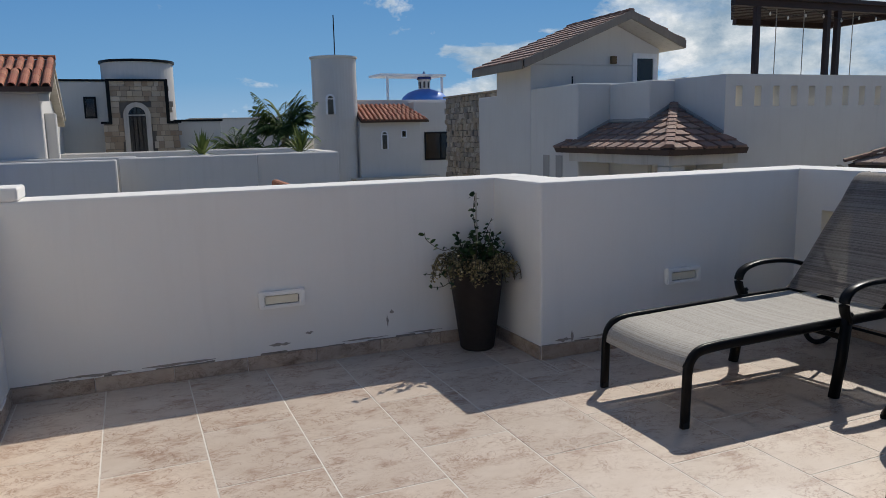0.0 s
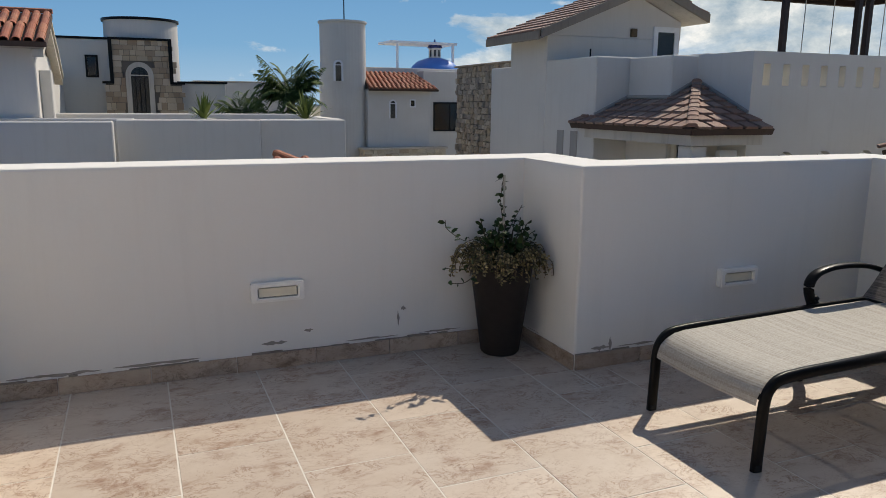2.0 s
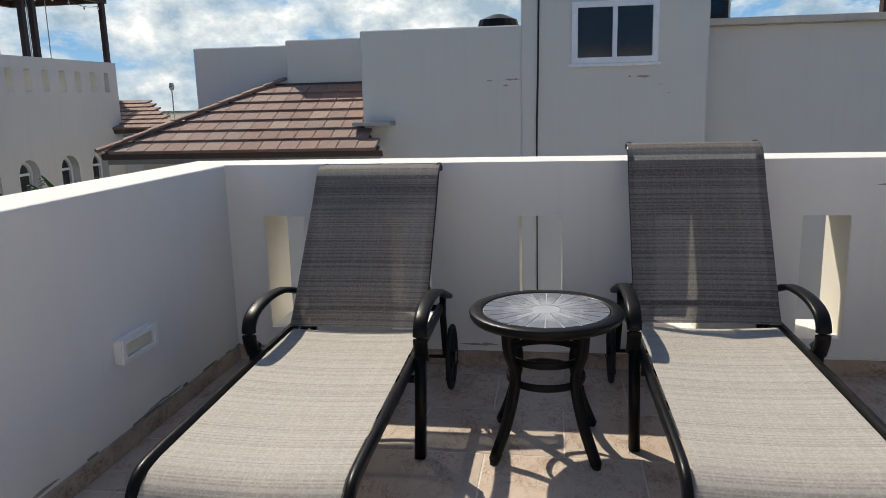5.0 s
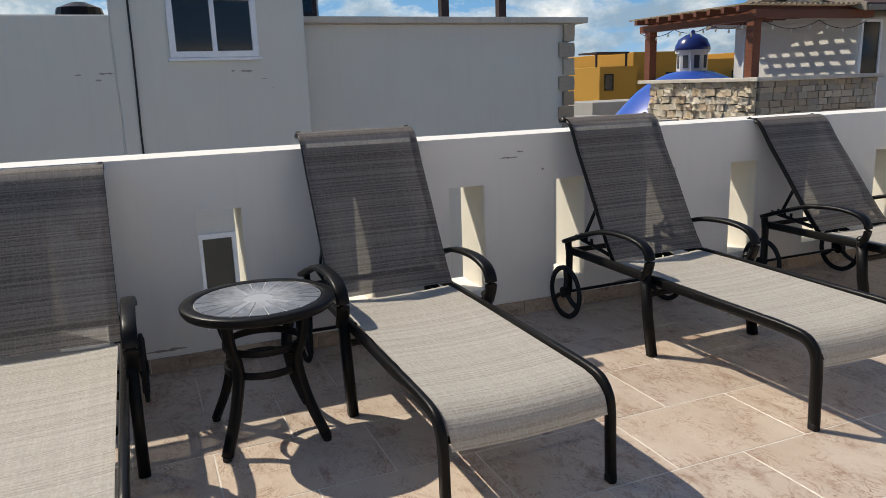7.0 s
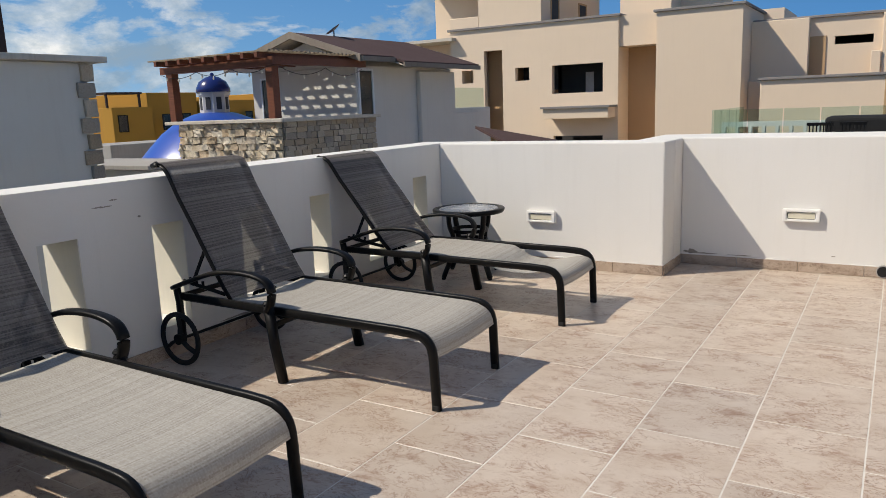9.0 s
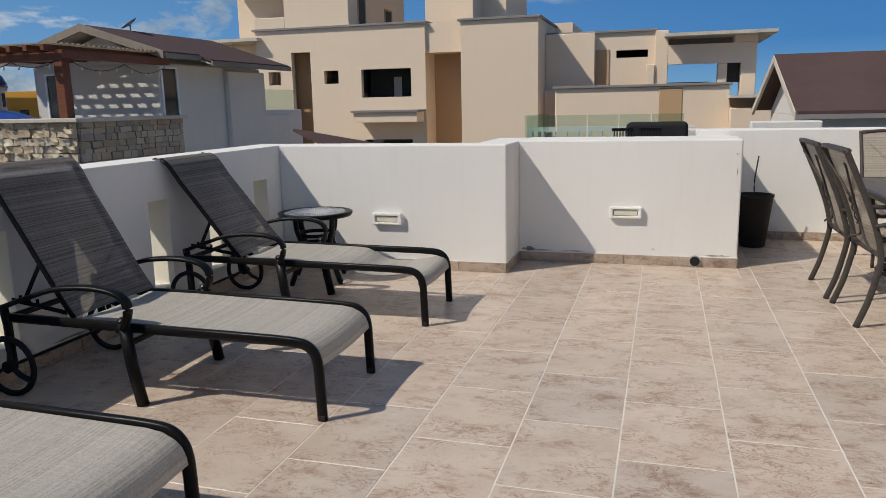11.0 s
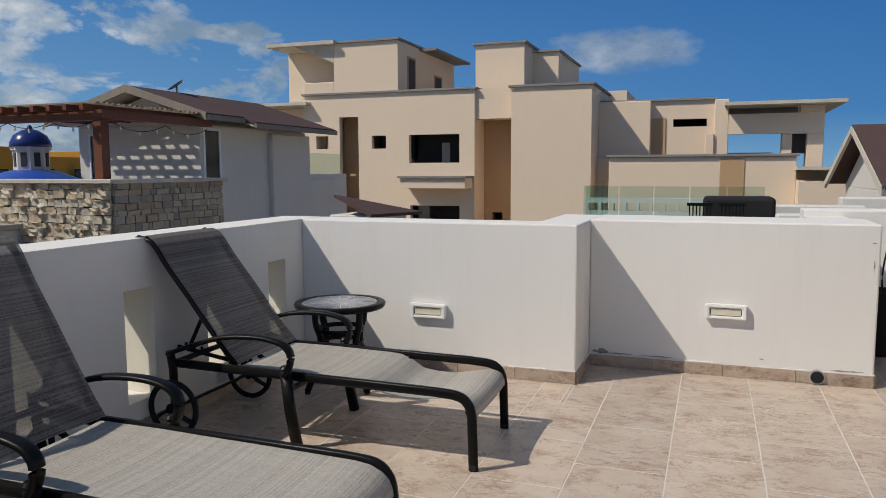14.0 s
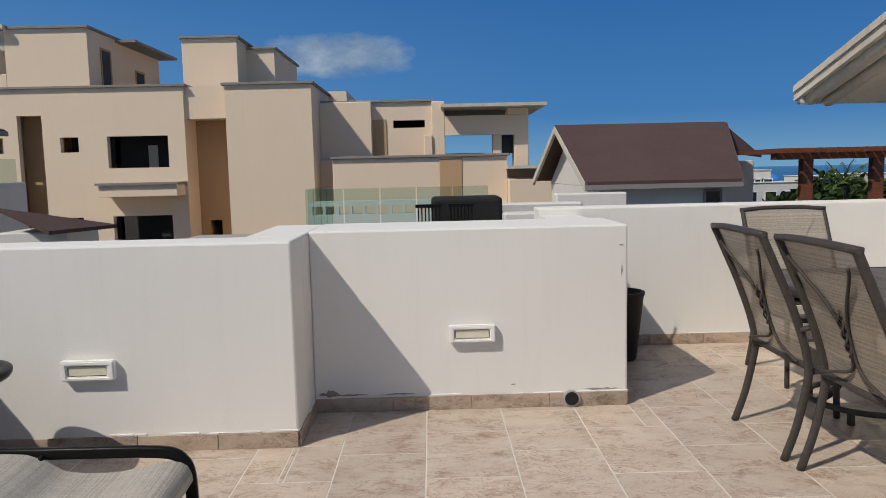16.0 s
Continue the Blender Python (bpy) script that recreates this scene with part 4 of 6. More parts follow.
def window(root, axis, at, out, u0, u1, z0, z1, frame=0.05, mullions=1, mat=None, glass_mat=None, name="window", deep=0.03):
    """A framed window on the plane axis = at; out is the sign of the outward normal."""
    fr = part(name, panel(axis, at + out * 0.004, out * deep, u0, u1, z0, z1, [(u0 + frame, u1 - frame, z0 + frame, z1 - frame)]), mat or M_FRAME_W, root)

    def slab_(n, a0, a1, c0, c1, d0, d1, m):
        lo, hi = at + out * d0, at + out * d1
        bm = box(lo, a0, c0, hi, a1, c1) if axis == "x" else box(a0, lo, c0, a1, hi, c1)
        return part(n, bm, m, fr)

    n = mullions + 1
    w = (u1 - u0 - 2 * frame) / n
    for k in range(n):
        slab_("pane", u0 + frame + w * k + 0.004, u0 + frame + w * (k + 1) - 0.004, z0 + frame, z1 - frame, 0.005, 0.012, glass_mat or M_GLASS)
        if k:
            slab_("mullion", u0 + frame + w * k - frame * 0.4, u0 + frame + w * k + frame * 0.4, z0 + frame, z1 - frame, 0.008, deep * 0.9, mat or M_FRAME_W)
    return fr


def arch_panel(axis, at, out, u0, u1, z0, z1, depth, frame):
    """A raised arched surround (open in the middle)."""
    r = (u1 - u0) / 2
    c = (u0 + u1) / 2
    zs = z1 - r
    outer = [(u0, z0), (u0, zs)] + [(c - r * math.cos(a), zs + r * math.sin(a)) for a in np.linspace(0.2, math.pi - 0.2, 9)] + [(u1, zs), (u1, z0)]
    q = r - frame
    inner = [(u0 + frame, z0), (u0 + frame, zs)] + [(c - q * math.cos(a), zs + q * math.sin(a)) for a in np.linspace(0.2, math.pi - 0.2, 9)] + [(u1 - frame, zs), (u1 - frame, z0)]
    bm = bmesh.new()

    def P(u, z, d):
        w = at + out * d
        return bm.verts.new((w, u, z) if axis == "x" else (u, w, z))

    o0, o1, i0, i1 = ([P(u, z, d) for u, z in pts] for pts, d in ((outer, 0.0), (outer, depth), (inner, 0.0), (inner, depth)))
    for k in range(len(outer) - 1):
        bm.faces.new((o1[k], o1[k + 1], i1[k + 1], i1[k]))
        bm.faces.new((o0[k], o0[k + 1], o1[k + 1], o1[k]))
        bm.faces.new((i0[k], i1[k], i1[k + 1], i0[k + 1]))
    bmesh.ops.recalc_face_normals(bm, faces=bm.faces[:])
    pane = bmesh.new()
    vs = [pane.verts.new(((at + out * 0.006), u, z) if axis == "x" else (u, at + out * 0.006, z)) for u, z in inner]
    pane.faces.new(vs)
    return bm, pane


def arched_window(root, axis, at, out, u0, u1, z0, z1, frame=0.06, mat=None, bars=0):
    bm, pane = arch_panel(axis, at + out * 0.003, out, u0, u1, z0, z1, 0.05, frame)
    w = part("window", bm, mat or M_FRAME_W, root)
    part("pane", pane, M_GLASS, w)
    zs = z1 - (u1 - u0) / 2
    lo, hi = at + out * 0.012, at + out * 0.035
    bmx = box(lo, u0 + frame, zs - 0.02, hi, u1 - frame, zs + 0.02) if axis == "x" else box(u0 + frame, lo, zs - 0.02, u1 - frame, hi, zs + 0.02)
    part("transom", bmx, mat or M_FRAME_W, w)
    for k in range(bars):
        u = u0 + frame + (u1 - u0 - 2 * frame) * (k + 1) / (bars + 1)
        part("bar", box(u - 0.012, lo, z0, u + 0.012, hi, z1 - 0.15) if axis == "y" else box(lo, u - 0.012, z0, hi, u + 0.012, z1 - 0.15), M_BLACK, w)
    return w


# flat roof tile and barrel tile, shared by all roofs
FLAT = mesh_of(box(0.003, 0.0, 0.0, 0.297, 0.36, 0.05, 0.006), "roof_tile", M_SHINGLE)


def barrel_mesh():
    bm = bmesh.new()
    rows = []
    for v, r in ((0.0, 0.085), (0.34, 0.07)):
        rows.append([[bm.verts.new((0.1 - (r - t) * math.cos(a), v, (r - t) * math.sin(a) * 0.9)) for a in np.linspace(0, math.pi, 7)] for t in (0.0, 0.014)])
    (a0, a1), (b0, b1) = rows
    for k in range(6):
        bm.faces.new((a0[k], a0[k + 1], b0[k + 1], b0[k]))
        bm.faces.new((a1[k], b1[k], b1[k + 1], a1[k + 1]))
        bm.faces.new((a0[k], a1[k], a1[k + 1], a0[k + 1]))
    bmesh.ops.recalc_face_normals(bm, faces=bm.faces[:])
    return mesh_of(bm, "barrel_tile", M_TERRA)


BARREL = barrel_mesh()


def tiled_slope(root, poly, eave0, eave1, mesh, name, w, h, tilt=0.0, scale=1.0, deck=True, jitter=0.0):
    """Covers a flat roof polygon with tiles in rows that climb from the eave line."""
    P = [Vector(p) for p in poly]
    O = Vector(eave0)
    U = (Vector(eave1) - O).normalized()
    N = (P[1] - P[0]).cross(P[2] - P[1]).normalized()
    if N.z < 0:
        N = -N
    V = N.cross(U).normalized()
    if deck:
        part("roof_deck", prism(P, N * -0.10), M_DECK, root)
    q = [((p - O).dot(U), (p - O).dot(V)) for p in P]
    vmax = max(v for _, v in q)
    rows = int(vmax / h) + 1
    for j in range(rows):
        vc = (j + 0.5) * h
        xs = []
        for (ua, va), (ub, vb) in zip(q, q[1:] + q[:1]):
            if (va - vc) * (vb - vc) < 0:
                xs.append(ua + (ub - ua) * (vc - va) / (vb - va))
        if len(xs) < 2:
            continue
        lo, hi = min(xs), max(xs)
        n = max(1, round((hi - lo) / w))
        ww = (hi - lo) / n
        for i in range(n):
            p = O + U * (lo + ww * i) + V * (j * h - 0.02) + N * 0.012
            R = Matrix((U, V, N)).transposed().to_4x4()
            m = Matrix.Translation(p) @ R @ Matrix.Rotation(tilt + random.uniform(-jitter, jitter), 4, "X") @ Matrix.Diagonal((ww / w * scale, scale, scale, 1))
            piece(name, mesh, root, m)


def ridge_caps(root, a, b, mat, w=0.16, step=0.32):
    a, b = Vector(a), Vector(b)
    L = (b - a).length
    n = max(1, int(L / step))
    d = (b - a) / n
    for k in range(n):
        p0, p1 = a + d * k, a + d * (k + 1.12)
        part("ridge_cap", sweep([p0 + Vector((0, 0, 0.035)), p1 + Vector((0, 0, 0.02))], w, 0.06, 8), mat, root)


def stone_meshes(mat, depth, seed):
    random.seed(seed)
    out = []
    for k in range(6):
        bm = box(-0.5, 0.0, -0.5, 0.5, 1.0, 0.5)
        bmesh.ops.subdivide_edges(bm, edges=bm.edges[:], cuts=1, use_grid_fill=True)
        for v in bm.verts:
            if v.co.y > 0.6:
                v.co.y -= random.uniform(0.0, depth)
            v.co.x *= random.uniform(0.9, 1.0)
            v.co.z *= random.uniform(0.9, 1.0)
        out.append(mesh_of(bm, "stone", mat))
    return out


def stone_face(root, axis, at, out, u0, u1, z0, z1, mat, h=0.2, w=0.3, thick=0.08, rough=0.5, seed=1, limit=300):
    """Courses of split stones on a wall's face, each its own piece."""
    meshes = stone_meshes(mat, rough, seed)
    z = z1
    count = 0
    while z > z0 + 0.03:
        hh = min(h * random.uniform(0.75, 1.25), z - z0)
        u = u0
        while u < u1 - 0.02:
            ww = min(w * random.uniform(0.45, 1.6), u1 - u)
            c, cz = u + ww / 2, z - hh / 2 + hh * random.uniform(-0.07, 0.07) * rough * 2
            d = thick * random.uniform(1 - 1.2 * rough, 1.0 + 0.9 * rough)
            S = Matrix.Diagonal((ww * random.uniform(0.93, 0.99), d, hh * random.uniform(0.9, 1.02), 1)) @ Matrix.Rotation(random.uniform(-0.22, 0.22) * rough, 4, "Y")
            if axis == "x":
                m = Matrix.Translation((at, c, cz)) @ Matrix.Rotation(-math.pi / 2 if out > 0 else math.pi / 2, 4, "Z") @ S
            else:
                m = Matrix.Translation((c, at, cz)) @ Matrix.Rotation(0 if out > 0 else math.pi, 4, "Z") @ S
            piece("stone", random.choice(meshes), root, m)
            count += 1
            u += ww
        z -= hh
    return count


PIVOT = Vector((0.9, 1.8, 1.38))


def settle(root, scale, turn, dx, dy, dz):
    """Moves a far thing as a whole: scaled and turned about a point above the terrace, then shifted."""
    root.matrix_basis = Matrix.Translation(PIVOT + Vector((dx, dy, dz))) @ Matrix.Rotation(radians(turn), 4, "Z") @ Matrix.Scale(scale, 4) @ Matrix.Translation(-PIVOT) @ root.matrix_basis
    return root


def house(name, label):
    return thing(name, label, "house")


# ---- house with the terracotta roof ----
n1 = house("house", "white house with terracotta barrel tile roof")
body("wall", n1, -3.29, -1.2, 17.0, 22.5, SUNK, 2.42, M_WHITE)
part("gable_wall", prism([(-1.25, 17.0, 2.42), (-1.25, 22.5, 2.05), (-1.25, 19.5, 3.12)], (-2.0, 0, 0)), M_WHITE, n1)
part("fascia", box(-3.55, 16.62, 2.36, -1.0, 16.72, 2.46), M_CORNICE, n1)
part("soffit", prism([(-1.02, 16.6, 2.35), (-1.02, 19.5, 3.16), (-1.02, 23.2, 1.92), (-1.02, 23.2, 1.8), (-1.02, 19.5, 2.98), (-1.02, 16.6, 2.2)], (-0.2, 0, 0)), M_CORNICE, n1)
random.seed(3)
tiled_slope(n1, [(-3.56, 16.5, 2.48), (-0.95, 16.5, 2.48), (-0.95, 19.5, 3.28), (-3.74, 19.5, 3.28)], (-3.56, 16.5, 2.48), (-0.95, 16.5, 2.48), BARREL, "barrel_tile", 0.2, 0.31, 0.05, 1.0, True, 0.02)
part("ridge_tile", sweep([(-3.76, 19.5, 3.34), (-0.94, 19.5, 3.34)], 0.2, 0.1, 8), M_TERRA, n1)
part("back_slope", prism([(-3.7, 19.5, 3.26), (-0.98, 19.5, 3.26), (-0.98, 23.2, 2.03), (-3.7, 23.2, 2.03)], (0, 0, -0.08)), M_CORNICE, n1)
part("pilaster", box(-1.2, 17.6, SUNK, -0.98, 18.1, 2.0, 0.02), M_WHITE, n1)
part("vent_pipe", sweep([(-2.44, 16.9, 0.9), (-2.43, 16.9, 1.93)], 0.05, 0.05), M_BLACK, n1)
settle(n1, 0.974, 1.7, 0.364, 0.743, -0.055)
fp = thing("terrace_pergola", "dark brown timber pergola behind the terracotta roof", "pergola")
for x, y in ((-4.1, 20.0), (-7.0, 20.0), (-4.3, 23.0)):
    part("post", box(x - 0.13, y - 0.13, SUNK, x + 0.13, y + 0.13, 2.5), M_DARKWOOD, fp)
part("beam", box(-8.0, 19.9, 2.2, -3.85, 20.1, 2.42), M_DARKWOOD, fp)
part("beam", box(-8.0, 19.85, 2.5, -3.7, 20.15, 2.8), M_DARKWOOD, fp)
for k in range(9):
    part("rafter", box(-8.0 + 0.48 * k, 19.6, 2.8, -7.86 + 0.48 * k, 23.4, 2.95), M_DARKWOOD, fp)

# ---- neighbouring parapets ----
nb = house("neighbour_terrace", "low white stucco parapets of the neighbouring roof terraces")
body("parapet", nb, -2.55, 0.02, 13.0, 13.3, SUNK, 1.09, M_WHITE)
body("parapet", nb, 0.02, 2.42, 13.6, 13.9, SUNK, 1.10, M_WHITE)
body("parapet", nb, 2.42, 4.0, 13.75, 14.05, SUNK, 1.10, M_WHITE)
body("parapet", nb, 3.7, 4.0, 14.05, 17.5, SUNK, 1.11, M_WHITE)
body("parapet", nb, -2.0, 3.7, 16.3, 16.6, SUNK, 1.16, M_WHITE)
body("parapet", nb, -2.2, 0.3, 13.9, 14.1, SUNK, 1.12, M_WHITE)
body("deck", nb, -2.0, 3.7, 14.05, 16.3, SUNK, 0.95, M_CONC)
settle(nb, 1.132, -3.09, -0.522, 1.4, -0.079)
ld = thing("blue_dome", "glossy blue dome low behind the side wall", "dome", (-4.15, 15.2, 0))
part("dome_shell", lathe([(1.62, 0.2), (1.6, 0.5), (1.5, 0.78), (1.28, 1.0), (0.95, 1.16), (0.5, 1.27), (0.05, 1.3)], 44), M_BLUE, ld, smooth=True)
part("drum", cyl((0, 0, SUNK), 1.7, 1.7, 0.2 - SUNK, 40), M_WHITE, ld)

small = house("tiled_canopy", "small terracotta tiled canopy below the parapet")
random.seed(8)
tiled_slope(small, [(1.36, 6.7, 0.72), (1.85, 6.7, 0.72), (1.75, 7.2, 0.88), (1.46, 7.2, 0.88)], (1.36, 6.7, 0.72), (1.85, 6.7, 0.72), BARREL, "barrel_tile", 0.13, 0.25, 0.05, 0.7)
body("wall", small, 1.4, 1.8, 6.9, 7.7, SUNK, 0.68, M_WHITE)
ridge_caps(small, (1.9, 6.7, 0.74), (1.55, 7.2, 0.90), M_TERRA, 0.08)

# ---- house with the round stone tower ----
n2 = house("tower_house", "pale house with round tower and stone panel round an arched window")
part("tower", lathe([(1.27, SUNK), (1.27, 4.22), (1.22, 4.22)], 48, centre=(0.83, 31.2)), M_WHITE, n2, smooth=False)
part("tower_rim", lathe([(1.25, 4.22), (1.33, 4.22), (1.33, 4.31), (1.25, 4.31)], 48, centre=(0.83, 31.2)), M_BLACK, n2)
stone_root = part("stone_panel", prism([(-0.46, 29.86, SUNK), (-0.46, 29.86, 2.05), (-0.2, 29.86, 2.05), (-0.2, 29.86, 3.5), (1.74, 29.86, 3.5), (1.74, 29.86, 2.05), (2.06, 29.86, 2.05), (2.06, 29.86, SUNK)], (0, 0.5, 0)), M_MORTAR, n2, "rough limestone facing")
bm_s = bmesh.new()
random.seed(21)
z = 3.5
while z > -1.5:
    hh = random.uniform(0.16, 0.26)
    wide = z < 2.06
    u = -0.48 if wide else -0.2
    while u < (2.0 if wide else 1.66):
        ww = random.uniform(0.14, 0.36)
        d = random.uniform(0.03, 0.1)
        if not (0.16 < u + ww / 2 < 1.14 and z < 2.9):
            box(u, 29.86 - d, z - hh + 0.012, u + ww - 0.012, 29.87, z, 0, bm_s)
        u += ww
    z -= hh
m_small = leaf("small_limestone", (0.52, 0.43, 0.31), (0.34, 0.25, 0.17), (0.60, 0.52, 0.40))
tagged(part("stonework", bm_s, m_small, n2, "rough limestone blocks"), kind="stuff")
for u in (-0.24, 1.72):
    part("dark_trim", box(u - 0.06, 29.72, 2.06, u + 0.06, 29.9, 3.5), M_BLACK, n2)
part("dark_trim", box(-0.30, 29.72, 3.5, 1.78, 29.9, 3.58), M_BLACK, n2)
part("dark_trim", box(-0.56, 29.72, 2.0, -0.18, 29.9, 2.08), M_BLACK, n2)
part("dark_trim", box(1.66, 29.72, 2.0, 2.16, 29.9, 2.08), M_BLACK, n2)
arched_window(n2, "y", 29.80, -1, 0.2, 1.12, -0.6, 2.76, 0.17, M_CORNICE, 3)
body("wing", n2, -2.4, -0.3, 30.6, 34, SUNK, 3.55, M_GREYWALL)
cap(n2, -2.4, -0.3, 30.6, 34, 3.55, 0.06, 0.07, M_BLACK)
window(n2, "y", 30.6, -1, -1.09, -0.67, 2.22, 3.0, 0.07, 0, M_BLACK)
body("wing", n2, 2.0, 3.66, 30.4, 34, SUNK, 2.06, M_GREYWALL)
cap(n2, 2.0, 3.66, 30.4, 34, 2.06, 0.06, 0.07, M_BLACK)
settle(n2, 1.126, 0.21, 0.28, 0.187, -0.104)

# ---- white house with round turret and blue dome ----
n4 = house("turret_house", "white house with a round turret and small terracotta roof")
part("turret", lathe([(1.10, SUNK), (1.10, 5.15), (1.17, 5.2), (1.17, 5.28), (1.05, 5.28)], 40, centre=(9.66, 36.3)), M_WHITE, n4)
part("antenna", sweep([(9.75, 36.3, 5.2), (9.75, 36.3, 7.3)], 0.05, 0.05), M_BLACK, n4)
arched_window(n4, "y", 35.19, -1, 8.84, 9.31, 2.48, 3.45, 0.09)
body("wall", n4, 10.55, 13.86, 35.3, 40, SUNK, 2.12, M_WHITE)
body("plinth", n4, 10.09, 14.39, 34.6, 35.28, SUNK, -0.74, M_STONE)
part("plinth_coping", box(10.0, 34.5, -0.74, 14.5, 35.29, -0.64, 0.01), M_CORNICE, n4)
stone_face(n4, "y", 34.6, -1, 10.09, 14.39, -2.2, -0.74, M_STONE, 0.22, 0.34, 0.06, 0.4, 17)
arched_window(n4, "y", 35.3, -1, 11.64, 12.04, 0.74, 1.65, 0.07)
window(n4, "y", 35.3, -1, 12.74, 13.06, 1.27, 1.67, 0.06, 0)
random.seed(9)
tiled_slope(n4, [(10.5, 34.9, 2.14), (14.15, 34.9, 2.14), (13.6, 37, 3.0), (10.7, 37, 3.0)], (10.5, 34.9, 2.14), (14.15, 34.9, 2.14), BARREL, "barrel_tile", 0.24, 0.36, 0.05, 1.15)
body("wall", n4, 10.6, 18.4, 37, 44, SUNK, 3.25, M_WHITE)
body("wing", n4, 13.86, 17.2, 36.2, 37, SUNK, 3.1, M_WHITE)
window(n4, "y", 36.2, -1, 14.43, 16.3, 0.05, 1.54, 0.08, 1, M_BLACK)
dome = thing("blue_dome", "glossy blue dome with a white lantern on a flat roof", "dome", (16.65, 41, 3.25))
part("dome_shell", lathe([(1.45, 0), (1.42, 0.12), (1.28, 0.36), (0.98, 0.6), (0.5, 0.77), (0.1, 0.82)], 36), M_BLUE_L, dome, smooth=True)
part("lantern", lathe([(0.36, 0.7), (0.36, 1.28), (0.41, 1.28), (0.41, 1.34), (0.3, 1.34)], 8), M_WHITE, dome)
# Dark plates on the closed faces paint the shade of lantern openings.
for k in range(8):
    a = 2 * math.pi * (k + 0.5) / 8
    part("lantern_dark_plate", box(-0.06, -0.345, 0.86, 0.06, -0.325, 1.22), M_INTERIOR, dome).matrix_basis = Matrix.Rotation(a + math.pi / 2, 4, "Z")
part("cupola", lathe([(0.43, 1.34), (0.41, 1.46), (0.3, 1.6), (0.12, 1.68), (0.03, 1.72), (0.05, 1.77), (0.02, 1.83)], 24), M_BLUE_D, dome, smooth=True)
wp = thing("roof_pergola", "thin white metal roof pergola", "pergola", (0, 0, 0))
for x in (14.15, 17.6):
    part("post", box(x - 0.06, 40.5, 3.25, x + 0.06, 40.62, 4.75), M_FRAME_W, wp)
part("beam", box(13.69, 40.4, 4.75, 17.8, 42.4, 4.88), M_FRAME_W, wp)
for ob in (n4, dome, wp):
    settle(ob, 0.95, 2.39, 1.703, 0.241, -0.166)
for (bx0, bx1, by, bz) in ((3.5, 8.3, 42, 2.3), (-14, -4, 46, 2.2), (-3.4, -2.0, 28, 2.4), (18.5, 24, 46, 2.1)):
    far = house("far_house", "distant pale flat-roofed house")
    body("wall", far, bx0, bx1, by, by + 6, SUNK, bz, M_WHITE)
    cap(far, bx0, bx1, by, by + 6, bz, 0.05, 0.06, M_CORNICE)

# ---- house with the hip roof porch, slotted parapet and arches ----
e = house("gabled_house", "white stepped house with gabled roof, stone wing and tiled porch")
body("wing", e, 8.31, 11.62, 14.68, 16.28, SUNK, 2.78, M_WHITE)
part("gable_wall", prism([(8.31, 14.68, 2.78), (11.62, 14.68, 2.78), (11.62, 14.68, 3.15), (10.39, 14.68, 3.66)], (0, 1.6, 0)), M_WHITE, e)
random.seed(4)
GL = [(7.82, 14.08, 2.78), (7.82, 16.45, 2.78), (10.39, 16.45, 3.82), (10.39, 14.08, 3.82)]
GR = [(11.83, 14.08, 3.24), (11.83, 16.45, 3.24), (10.39, 16.45, 3.82), (10.39, 14.08, 3.82)]
tiled_slope(e, GL, GL[1], GL[0], FLAT, "roof_tile", 0.24, 0.26, -0.09, 0.8)
tiled_slope(e, GR, GR[0], GR[1], FLAT, "roof_tile", 0.48, 0.52, -0.09, 1.6)
for quad in (GL, GR):
    part("soffit", prism([(x, y, z - 0.125) for x, y, z in quad], (0, 0, -0.02)), M_CORNICE, e)
    (xa, _, za), (xb, _, zb) = quad[0], quad[3]
    part("barge_board", prism([(xa, 14.02, za - 0.14), (xb, 14.02, zb - 0.14), (xb, 14.02, zb + 0.03), (xa, 14.02, za + 0.03)], (0, 0.05, 0)), M_BARGE, e)
part("eave_board", box(7.77, 14.08, 2.62, 7.81, 16.45, 2.78), M_BARGE, e)
ridge_caps(e, (10.39, 14.05, 3.83), (10.39, 16.45, 3.83), M_SHINGLE)
window(e, "y", 14.68, -1, 10.90, 11.56, 1.9, 3.04, 0.11, 0, name="door")
part("wall_lamp", box(10.3, 14.60, 2.80, 10.44, 14.676, 2.97, 0.01), M_BRASS, e)
part("antenna_stub", sweep([(9.1, 14.3, 2.2), (9.1, 14.3, 2.5)], 0.03, 0.03), M_BLACK, e)
body("stone_wing", e, 9.0, 10.2, 17.45, 20.85, SUNK, 2.36, M_MORTAR)
cap(e, 8.95, 10.2, 17.42, 20.88, 2.36, 0.05, 0.05, M_STONE_D)
stone_face(e, "x", 9.0, -1, 17.2, 20.85, -1.1, 2.36, M_STONE_D, 0.15, 0.17, 0.08, 0.5, 12)
body("stone_return", e, 8.33, 10.2, 16.28, 17.3, SUNK, 2.2, M_WHITE)
body("terrace_wall", e, 8.31, 11.6, 12.85, 14.68, SUNK, 2.26, M_WHITE)
body("terrace_wall", e, 9.02, 11.6, 11.64, 12.85, SUNK, 2.24, M_WHITE)
part("slotted_side", panel("x", 9.57, 0.22, 10.60, 11.64, SUNK, 2.25), M_WHITE, e)
part("roof_hatch", box(10.0, 11.9, 2.24, 10.7, 12.4, 2.31, 0.02), M_WHITE, e)
XS = [9.79 + 0.4125 * k for k in range(10)]
HOLES = [(x, x + 0.15, 1.72, 2.06) for x in XS]
part("slotted_wall", panel("y", 10.38, 0.22, 9.57, 13.9, 1.0, 2.25, HOLES), M_WHITE, e, "white parapet pierced by upright slots")
